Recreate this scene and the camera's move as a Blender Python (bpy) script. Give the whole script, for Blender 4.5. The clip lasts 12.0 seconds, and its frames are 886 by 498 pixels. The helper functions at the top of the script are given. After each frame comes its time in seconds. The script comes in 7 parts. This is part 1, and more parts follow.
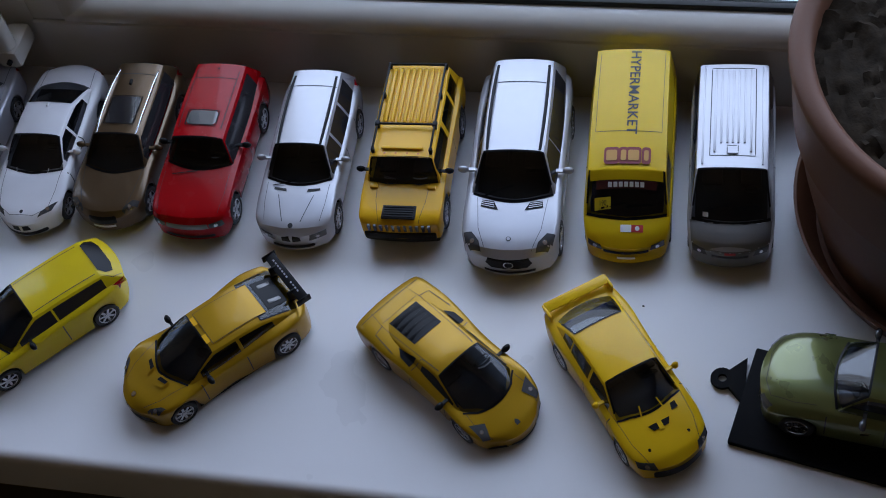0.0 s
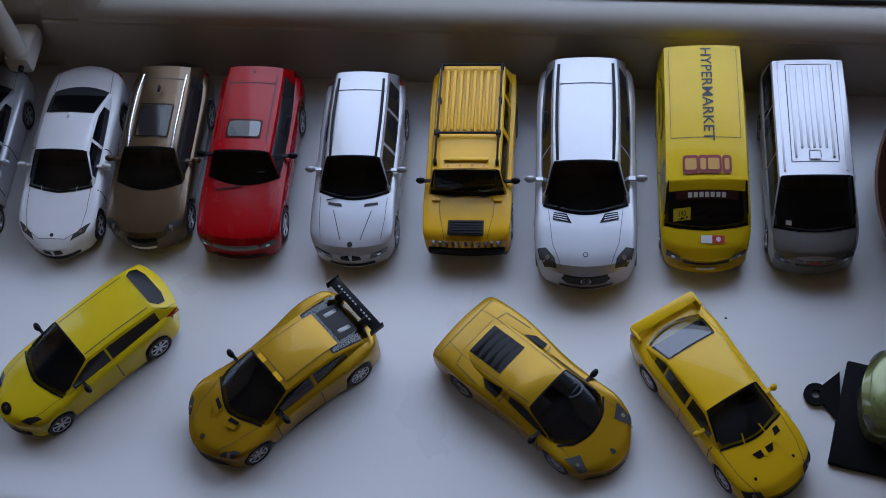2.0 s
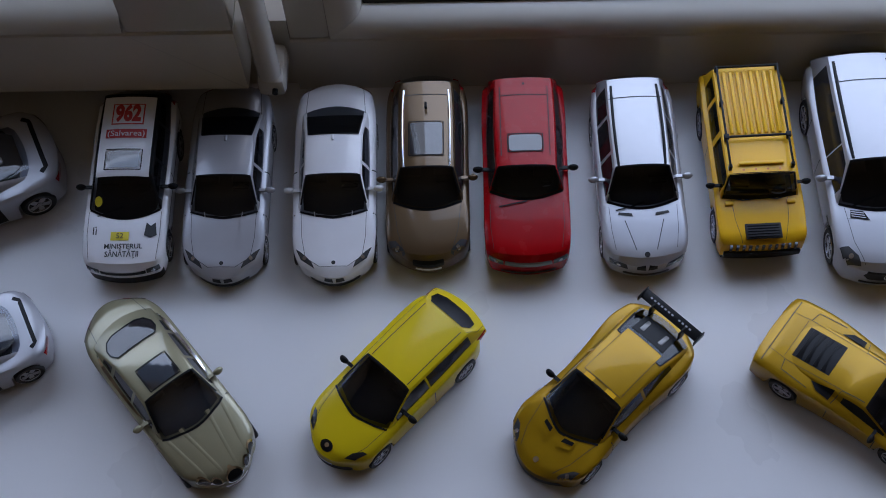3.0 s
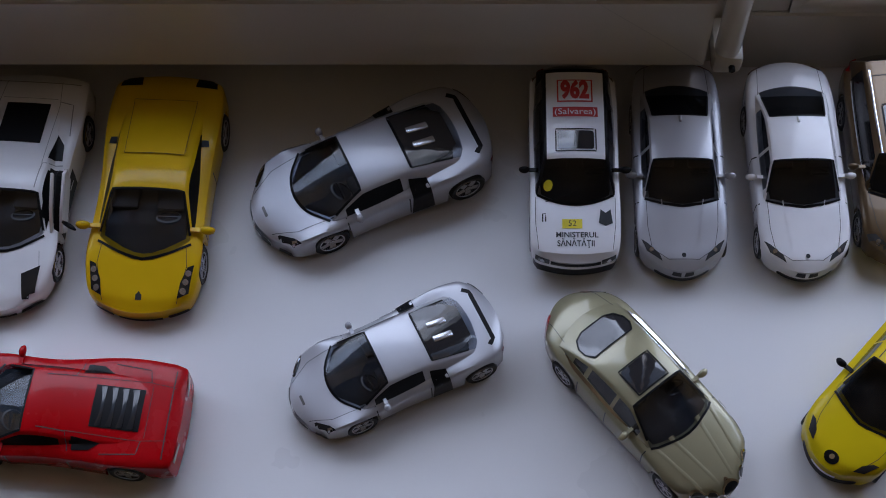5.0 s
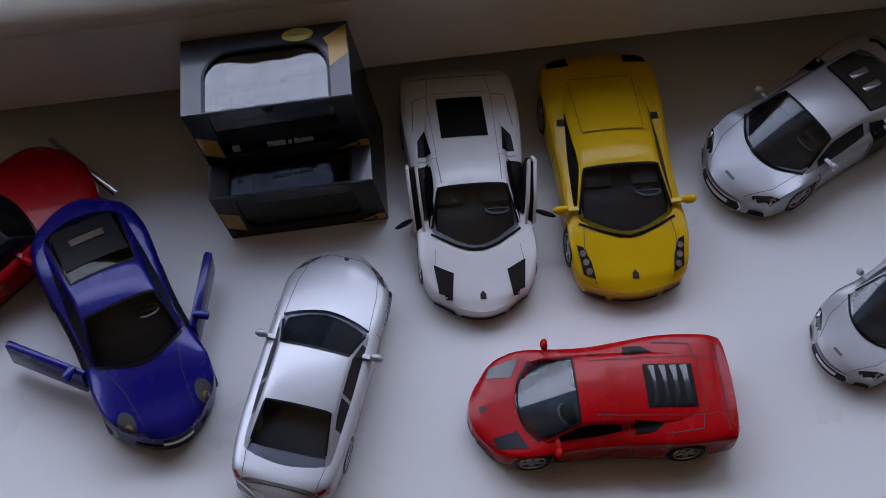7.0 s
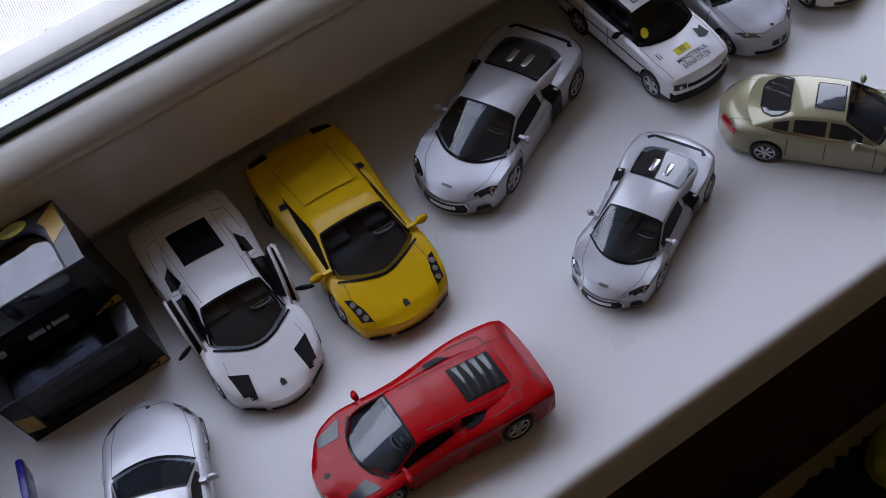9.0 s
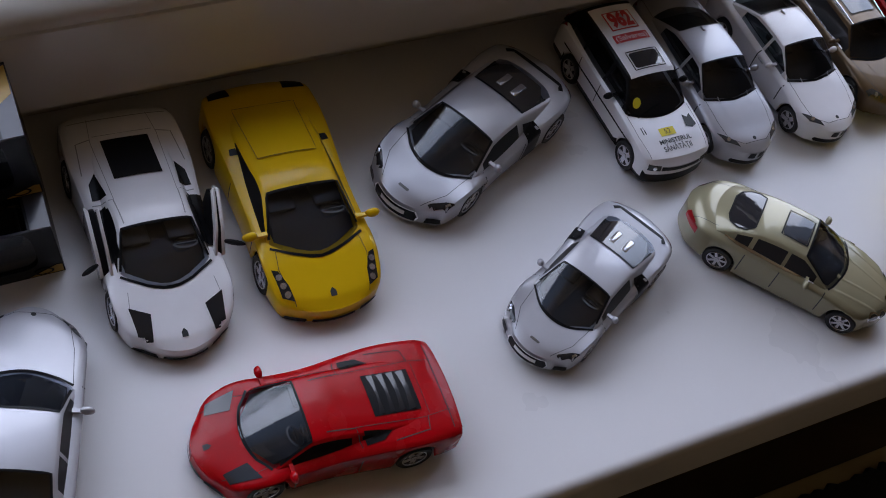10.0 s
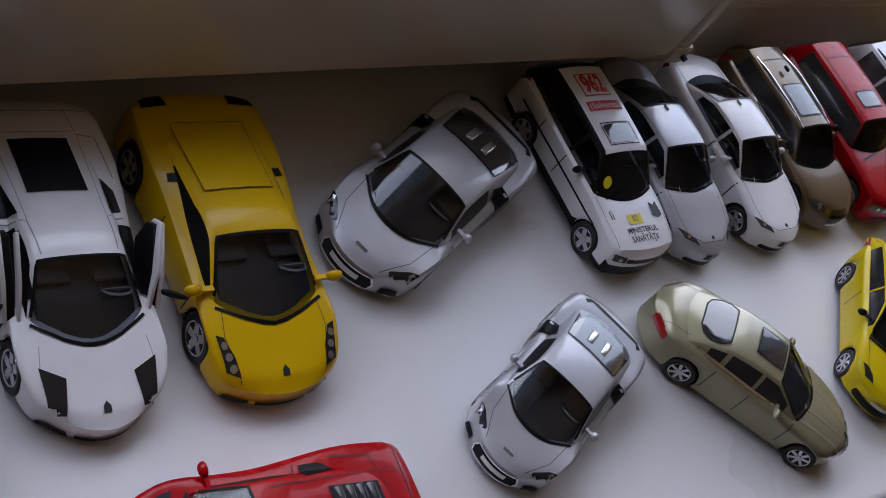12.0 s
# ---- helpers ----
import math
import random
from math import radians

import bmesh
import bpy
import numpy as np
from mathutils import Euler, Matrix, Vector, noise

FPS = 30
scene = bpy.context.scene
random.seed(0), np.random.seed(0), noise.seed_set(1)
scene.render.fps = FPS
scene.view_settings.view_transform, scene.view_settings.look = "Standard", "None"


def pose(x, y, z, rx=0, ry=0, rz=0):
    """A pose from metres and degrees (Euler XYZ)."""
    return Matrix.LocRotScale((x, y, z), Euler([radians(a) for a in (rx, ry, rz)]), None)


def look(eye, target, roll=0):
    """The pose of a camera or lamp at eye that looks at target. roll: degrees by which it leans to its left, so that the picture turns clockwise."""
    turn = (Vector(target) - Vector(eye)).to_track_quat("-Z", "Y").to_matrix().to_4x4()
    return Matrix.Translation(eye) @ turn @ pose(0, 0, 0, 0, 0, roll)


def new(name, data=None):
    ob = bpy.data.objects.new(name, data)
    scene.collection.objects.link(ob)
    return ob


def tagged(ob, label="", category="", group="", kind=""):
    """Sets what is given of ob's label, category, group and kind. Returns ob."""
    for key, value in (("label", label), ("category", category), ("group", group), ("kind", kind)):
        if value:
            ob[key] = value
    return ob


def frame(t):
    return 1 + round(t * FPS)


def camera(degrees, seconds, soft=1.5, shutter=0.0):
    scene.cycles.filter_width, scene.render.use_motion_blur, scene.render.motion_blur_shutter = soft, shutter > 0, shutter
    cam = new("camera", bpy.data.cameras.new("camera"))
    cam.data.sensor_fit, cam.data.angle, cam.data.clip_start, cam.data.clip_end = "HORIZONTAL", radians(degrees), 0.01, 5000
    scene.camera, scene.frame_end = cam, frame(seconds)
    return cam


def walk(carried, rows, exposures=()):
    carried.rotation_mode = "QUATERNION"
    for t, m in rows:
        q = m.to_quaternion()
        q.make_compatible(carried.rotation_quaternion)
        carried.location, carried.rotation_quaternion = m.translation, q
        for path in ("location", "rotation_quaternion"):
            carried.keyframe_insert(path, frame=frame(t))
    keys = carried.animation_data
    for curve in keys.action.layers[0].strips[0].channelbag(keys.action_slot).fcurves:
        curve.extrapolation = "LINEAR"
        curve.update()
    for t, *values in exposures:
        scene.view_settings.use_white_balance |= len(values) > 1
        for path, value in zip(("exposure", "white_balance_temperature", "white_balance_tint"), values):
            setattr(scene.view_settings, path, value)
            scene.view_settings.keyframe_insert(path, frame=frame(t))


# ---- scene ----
cam = camera(34.00, 12.0, 1.0)
PATH = [
    (0, (0.1707, -0.4935, 0.6407), (-0.0038, -0.0663, 0.0), -14.21),
    (0.5, (0.1374, -0.4280, 0.6416), (0.0103, -0.0628, 0.0), -16.07),
    (1, (0.1411, -0.4255, 0.6387), (0.0174, -0.0705, 0.0), -15.80),
    (1.5, (0.1303, -0.4319, 0.6479), (0.0031, -0.0663, 0.0), -14.21),
    (2, (0.0620, -0.4241, 0.6652), (-0.0394, -0.0609, 0.0), -10.93),
    (2.5, (-0.0748, -0.4136, 0.6881), (-0.1245, -0.0602, 0.0), -7.40),
    (2.7, (-0.1162, -0.4105, 0.6887), (-0.1440, -0.0590, 0.0), -4.68),
    (4.3, (-0.3082, -0.4052, 0.6385), (-0.3343, -0.0705, 0.0), -4.06),
    (4.5, (-0.3372, -0.4043, 0.6288), (-0.3584, -0.0669, 0.0), -2.45),
    (5, (-0.3969, -0.3848, 0.6356), (-0.4200, -0.0615, 0.0), -3.38),
    (5.5, (-0.4987, -0.3956, 0.6216), (-0.4942, -0.0684, 0.0), 0.50),
    (6, (-0.5859, -0.3807, 0.6117), (-0.5563, -0.0670, 0.0), 4.90),
    (6.5, (-0.6681, -0.3695, 0.6075), (-0.6124, -0.0680, 0.0), 7.20),
    (6.7, (-0.6962, -0.3820, 0.5916), (-0.6334, -0.0732, 0.0), 6.18),
    (8.3, (-0.7645, -0.4044, 0.5984), (-0.5711, -0.0602, 0.0), -4.01),
    (8.5, (-0.7525, -0.4261, 0.5940), (-0.5610, -0.0609, 0.0), -8.58),
    (9, (-0.7377, -0.4554, 0.5948), (-0.5253, -0.0706, 0.0), -8.38),
    (9.5, (-0.7717, -0.4339, 0.6006), (-0.5083, -0.0818, 0.0), 6.08),
    (10, (-0.7979, -0.3923, 0.5581), (-0.4944, -0.0797, 0.0), 22.42),
    (10.5, (-0.8248, -0.3540, 0.5270), (-0.4806, -0.0466, 0.0), 32.76),
    (11, (-0.8433, -0.3215, 0.4854), (-0.4951, -0.0264, 0.0), 36.85),
    (11.5, (-0.8510, -0.2913, 0.4522), (-0.4850, -0.0344, 0.0), 39.03),
    (12, (-0.8548, -0.2649, 0.4258), (-0.4508, -0.0481, 0.0), 43.03),
]
EXPOSURES = [(0.0, -0.22, 5750, 8), (0.7, -0.12, 5750, 8), (1.5, -0.15, 5750, 8), (2.5, -0.25, 5780, 9), (4.5, -0.03, 6050, 11), (6.5, 0.1, 6270, 13), (8.5, 0.16, 6450, 13), (10.5, 0.14, 6480, 13), (12.0, 0.2, 6650, 13)]
walk(cam, [(t, look(eye, target, roll)) for t, eye, target, roll in PATH], EXPOSURES)

# ---------------------------------------------------------------- light
world = bpy.data.worlds.new("world")
scene.world = world
world.use_nodes = True
wn = world.node_tree
sky = wn.nodes.new("ShaderNodeTexSky")
sky.sky_type, sky.sun_disc = "NISHITA", False
sky.sun_elevation, sky.sun_rotation = radians(40), radians(20)
wn.links.new(sky.outputs["Color"], wn.nodes["Background"].inputs["Color"])
wn.nodes["Background"].inputs["Strength"].default_value = 0.10


def area(name, x0, x1, z0, z1, y, watts, col, tilt):
    """Sky light in the opening of a window."""
    d = bpy.data.lights.new(name, "AREA")
    d.shape, d.size, d.size_y, d.energy, d.color = "RECTANGLE", x1 - x0, z1 - z0, watts, col
    ob = new(name, d)
    ob.matrix_basis = pose((x0 + x1) / 2, y, (z0 + z1) / 2, -90 + tilt, 0, 0)
    return ob


# lamps stand in for the sky; the upper pair is set much dimmer
SKYC = (0.675, 0.755, 1.0)
area("window_light_sash_low", -1.45, -0.345, 0.145, 0.62, 0.16, 5.0, SKYC, 0)
area("window_light_fixed_low", -0.22, 0.75, 0.12, 0.62, 0.16, 4.7, SKYC, 0)
area("window_light_sash_high", -1.45, -0.36, 0.62, 1.30, 0.16, 0.45, SKYC, 0)
area("window_light_fixed_high", -0.22, 0.75, 0.62, 1.30, 0.16, 0.40, SKYC, 0)

# ---------------------------------------------------------------- materials
def node_mat(name):
    m = bpy.data.materials.new(name)
    m.use_nodes = True
    nt = m.node_tree
    return m, nt, nt.nodes["Principled BSDF"]


def plain(name, col, rough=0.5, metal=0.0, coat=0.0, var=0.06, scale=60.0, bump=0.0, bscale=900.0, spec=0.5):
    """A surface with mottled colour, uneven gloss and fine relief."""
    m, nt, b = node_mat(name)
    geo = nt.nodes.new("ShaderNodeTexCoord")
    n1 = nt.nodes.new("ShaderNodeTexNoise")
    n1.inputs["Scale"].default_value, n1.inputs["Detail"].default_value = scale, 4
    nt.links.new(geo.outputs["Object"], n1.inputs["Vector"])
    ramp = nt.nodes.new("ShaderNodeMix")
    ramp.data_type = "RGBA"
    ramp.inputs["A"].default_value = (*[max(0, c * (1 - var)) for c in col], 1)
    ramp.inputs["B"].default_value = (*[min(1, c * (1 + var)) for c in col], 1)
    nt.links.new(n1.outputs["Fac"], ramp.inputs["Factor"])
    nt.links.new(ramp.outputs["Result"], b.inputs["Base Color"])
    mr = nt.nodes.new("ShaderNodeMapRange")
    mr.inputs["To Min"].default_value, mr.inputs["To Max"].default_value = rough * 0.85, min(1, rough * 1.2)
    nt.links.new(n1.outputs["Fac"], mr.inputs["Value"])
    nt.links.new(mr.outputs["Result"], b.inputs["Roughness"])
    b.inputs["Metallic"].default_value = metal
    b.inputs["Coat Weight"].default_value = coat
    b.inputs["Coat Roughness"].default_value = 0.03
    b.inputs["Specular IOR Level"].default_value = spec
    if bump:
        n2 = nt.nodes.new("ShaderNodeTexNoise")
        n2.inputs["Scale"].default_value, n2.inputs["Detail"].default_value = bscale, 3
        nt.links.new(geo.outputs["Object"], n2.inputs["Vector"])
        bp = nt.nodes.new("ShaderNodeBump")
        bp.inputs["Strength"].default_value, bp.inputs["Distance"].default_value = bump, 0.0004
        nt.links.new(n2.outputs["Fac"], bp.inputs["Height"])
        nt.links.new(bp.outputs["Normal"], b.inputs["Normal"])
    return m


def paint(name, col, metal=0.0, rough=0.3, coat=1.0):
    m = plain(name, col, rough, metal, coat, var=0.05, scale=90, spec=0.15)
    m.node_tree.nodes["Principled BSDF"].inputs["Coat IOR"].default_value = 1.46
    return m


def glass_mat(name, tint, gloss=0.10):
    m = bpy.data.materials.new(name)
    m.use_nodes = True
    nt = m.node_tree
    nt.nodes.remove(nt.nodes["Principled BSDF"])
    tr, gl, mx = (nt.nodes.new(n) for n in ("ShaderNodeBsdfTransparent", "ShaderNodeBsdfGlossy", "ShaderNodeMixShader"))
    tr.inputs["Color"].default_value = (*tint, 1)
    gl.inputs["Roughness"].default_value = 0.02
    gl.inputs["Color"].default_value = (1, 1, 1, 1)
    # gloss rises towards grazing views, alike on both sides of a sheet
    f0 = (gloss * 5 / (2 + gloss * 5)) ** 2
    lw = nt.nodes.new("ShaderNodeLayerWeight")
    lw.inputs["Blend"].default_value = 0.5
    pw, ml = nt.nodes.new("ShaderNodeMath"), nt.nodes.new("ShaderNodeMath")
    pw.operation, ml.operation = "POWER", "MULTIPLY_ADD"
    pw.inputs[1].default_value, ml.inputs[1].default_value, ml.inputs[2].default_value = 5.0, 1 - f0, f0
    nt.links.new(lw.outputs["Facing"], pw.inputs[0])
    nt.links.new(pw.outputs["Value"], ml.inputs[0])
    nt.links.new(ml.outputs["Value"], mx.inputs["Fac"])
    nt.links.new(tr.outputs["BSDF"], mx.inputs[1])
    nt.links.new(gl.outputs["BSDF"], mx.inputs[2])
    nt.links.new(mx.outputs["Shader"], nt.nodes["Material Output"].inputs["Surface"])
    return m


SILVER = paint("silver_paint", (0.46, 0.46, 0.49), 0.42, 0.38, 0.85)
SILVER_W = paint("pale_silver_paint", (0.45, 0.45, 0.48), 0.42, 0.36, 0.85)
WHITE = paint("white_paint", (0.80, 0.79, 0.81), 0.0, 0.35)
YELLOW = paint("yellow_paint", (0.68, 0.42, 0.003), 0.0, 0.3, 0.32)
VANY = paint("warm_yellow_paint", (0.63, 0.43, 0.003), 0.0, 0.3, 0.32)
LEMON = paint("lemon_paint", (0.60, 0.45, 0.003), 0.0, 0.3, 0.32)
AMBER = paint("amber_paint", (0.74, 0.41, 0.008), 0.0, 0.32, 0.32)
GOLDY = paint("gold_yellow_paint", (0.36, 0.205, 0.004), 0.35, 0.32, 0.35)
RED = paint("red_paint", (0.33, 0.001, 0.004), 0.0, 0.26, 0.26)
CRIMSON = paint("crimson_paint", (0.38, 0.001, 0.004), 0.0, 0.26, 0.26)
BROWN = paint("bronze_paint", (0.12, 0.078, 0.040), 0.6, 0.3, 0.7)
CHAMP = paint("champagne_paint", (0.29, 0.265, 0.165), 0.4, 0.34)
GREEN = paint("olive_green_paint", (0.15, 0.165, 0.055), 0.5, 0.28)
BLUE = paint("dark_blue_paint", (0.008, 0.006, 0.15), 0.1, 0.26, 0.5)
GREYP = paint("grey_paint", (0.15, 0.145, 0.14), 0.3, 0.35)
BLACK = plain("black_plastic", (0.008, 0.008, 0.009), 0.35, bump=0.1, spec=0.15)
DARK = plain("dark_interior_plastic", (0.036, 0.040, 0.048), 0.6)
SEATM = plain("seat_plastic", (0.05, 0.05, 0.054), 0.45)
MATT = plain("matt_black_plastic", (0.006, 0.006, 0.007), 0.6, bump=0.1, spec=0.06)
RUBBER = plain("tyre_rubber", (0.014, 0.014, 0.015), 0.6, bump=0.2)
RIM = plain("wheel_silver", (0.55, 0.55, 0.58), 0.22, 0.9)
CHROME = plain("chrome_trim", (0.8, 0.8, 0.82), 0.12, 1.0, var=0.02)
LAMP = plain("clear_lamp_plastic", (0.085, 0.088, 0.094), 0.14, 0.3, 0.35)
LAMPD = plain("smoked_lamp_plastic", (0.02, 0.02, 0.022), 0.12, 0.0, 0.2)
TAIL = plain("red_lamp_plastic", (0.30, 0.006, 0.01), 0.15, 0, 0.8)
ORANGE = plain("orange_lamp_plastic", (0.6, 0.2, 0.02), 0.2, 0, 0.6)
SEAMP = plain("pale_panel_gap", (0.30, 0.30, 0.31), 0.7)
SEAM = plain("panel_gap", (0.04, 0.04, 0.04), 0.7)
PRINTK = plain("black_print", (0.015, 0.018, 0.02), 0.5)
PRINTR = plain("red_print", (0.52, 0.03, 0.03), 0.5)
PRINTM = plain("maroon_print", (0.20, 0.022, 0.018), 0.5)
PRINTW = plain("white_print", (0.75, 0.75, 0.75), 0.5)
GREYL = plain("grey_print", (0.38, 0.38, 0.42), 0.5)
PRINTY = plain("yellow_print", (0.70, 0.58, 0.02), 0.5)
GLASS = glass_mat("tinted_car_glass", (0.24, 0.255, 0.28), 0.10)
GLASSL = glass_mat("lighter_car_glass", (0.44, 0.47, 0.52), 0.14)
REARGLASS = plain("smoked_rear_glass", (0.010, 0.010, 0.012), 0.22, spec=0.12)
ROOFGLASS = plain("sunroof_glass", (0.02, 0.02, 0.023), 0.06, 0, 1.0)


# ---------------------------------------------------------------- mesh helpers
def part(name, bm, mat, parent=None, label="", smooth=40, kind=""):
    """Links a bmesh as one mesh object under a thing or part."""
    bmesh.ops.recalc_face_normals(bm, faces=bm.faces)
    lim = radians(smooth)
    for e in bm.edges:
        e.smooth = len(e.link_faces) == 2 and e.calc_face_angle(9) < lim
    me = bpy.data.meshes.new(name)
    for f in bm.faces:
        f.smooth = smooth > 0
    bm.to_mesh(me)
    bm.free()
    me.materials.append(mat)
    ob = new(name, me)
    if parent is not None:
        ob.parent = parent
    if label:
        ob["label"] = label
    if kind:
        ob["kind"] = kind
    return ob


def box(x0, x1, y0, y1, z0, z1, bevel=0.0, seg=2, bm=None):
    bm = bm or bmesh.new()
    vs = bmesh.ops.create_cube(bm, size=1)["verts"]
    for v in vs:
        v.co = Vector(((x0 + x1) / 2 + v.co.x * (x1 - x0), (y0 + y1) / 2 + v.co.y * (y1 - y0), (z0 + z1) / 2 + v.co.z * (z1 - z0)))
    if bevel:
        es = list({e for v in vs for e in v.link_edges})
        bmesh.ops.bevel(bm, geom=es, offset=bevel, segments=seg, affect="EDGES", profile=0.5)
    return bm


def sweep(points, x0, x1, cuts=1):
    """A profile in y, z drawn out along x and closed at both ends."""
    bm = bmesh.new()
    rings = [[bm.verts.new((x0 + (x1 - x0) * k / cuts, y, z)) for y, z in points] for k in range(cuts + 1)]
    n = len(points)
    for a, b in zip(rings, rings[1:]):
        for i in range(n):
            bm.faces.new((a[i], a[(i + 1) % n], b[(i + 1) % n], b[i]))
    bm.faces.new(rings[0])
    bm.faces.new(rings[-1])
    return bm


def lathe(profile, seg=48, bm=None):
    """A profile of (radius, z) turned round the z axis."""
    bm = bm or bmesh.new()
    rings = []
    for r, z in profile:
        rings.append([bm.verts.new((r * math.cos(2 * math.pi * k / seg), r * math.sin(2 * math.pi * k / seg), z)) for k in range(seg)])
    for a, b in zip(rings, rings[1:]):
        for k in range(seg):
            bm.faces.new((a[k], a[(k + 1) % seg], b[(k + 1) % seg], b[k]))
    return bm


def smooth_line(pts):
    """A monotone cubic through (d, value) pairs, as a function."""
    x = np.array([p[0] for p in pts], float)
    y = np.array([p[1] for p in pts], float)
    h, dl = np.diff(x), np.diff(y) / np.diff(x)
    m = np.zeros(len(x))
    m[0], m[-1] = dl[0], dl[-1]
    for i in range(1, len(x) - 1):
        if dl[i - 1] * dl[i] > 0:
            w1, w2 = 2 * h[i] + h[i - 1], h[i] + 2 * h[i - 1]
            m[i] = (w1 + w2) / (w1 / dl[i - 1] + w2 / dl[i])

    def f(t):
        t = min(max(t, x[0]), x[-1])
        i = min(int(np.searchsorted(x, t, "right")) - 1, len(x) - 2)
        u = (t - x[i]) / h[i]
        return float((2 * u**3 - 3 * u**2 + 1) * y[i] + (u**3 - 2 * u**2 + u) * h[i] * m[i] + (3 * u**2 - 2 * u**3) * y[i + 1] + (u**3 - u**2) * h[i] * m[i + 1])

    return f


# ---------------------------------------------------------------- toy cars
WHEELS = {}


def wheel_meshes(r, w, spokes, s, dark=False):
    """Tyre and rim, turned about x, shared by the cars that have the same wheels."""
    key = (round(r * s, 6), round(w * s, 6), spokes, dark)
    if key in WHEELS:
        return WHEELS[key]
    R, h = r * s, w * s / 2
    bm = lathe([(R * 0.66, -h * 0.9), (R * 0.9, -h), (R * 0.98, -h * 0.8), (R, -h * 0.4), (R, h * 0.4), (R * 0.98, h * 0.8), (R * 0.9, h), (R * 0.66, h * 0.9), (R * 0.62, h * 0.34), (0.0001, h * 0.34)], 28)
    turn = Matrix.Rotation(radians(90), 4, "Y")
    bm.transform(turn)
    tyre = bm
    bm = lathe([(R * 0.70, h * 0.88), (R * 0.66, h * 0.97), (R * 0.61, h * 0.9), (R * 0.60, h * 0.4)], 28)
    for k in range(spokes):
        a = 2 * math.pi * k / spokes
        sp = bmesh.new()
        wd = R * (0.16 if spokes < 7 else 0.09)
        box(R * 0.05, R * 0.64, -wd, wd, h * 0.3, h * 0.82, bm=sp)
        sp.transform(Matrix.Rotation(a, 4, "Z"))
        me = bpy.data.meshes.new("spoke")
        sp.to_mesh(me)
        sp.free()
        bm.from_mesh(me)
        bpy.data.meshes.remove(me)
    lathe([(R * 0.17, h * 0.3), (R * 0.17, h * 0.88), (R * 0.10, h * 0.94), (0.0001, h * 0.94)], 14, bm)
    bm.transform(turn)
    out = []
    for n, b, m in (("tyre", tyre, RUBBER), ("rim", bm, BLACK if dark else RIM)):
        ob = part(n, b, m)
        out.append(ob.data)
        bpy.data.objects.remove(ob)
    WHEELS[key] = out
    return out


def add_part(name, data, parent, m=None, label=""):
    ob = new(name, data)
    ob.parent = parent
    if m is not None:
        ob.matrix_basis = m
    if label:
        ob["label"] = label
    return ob


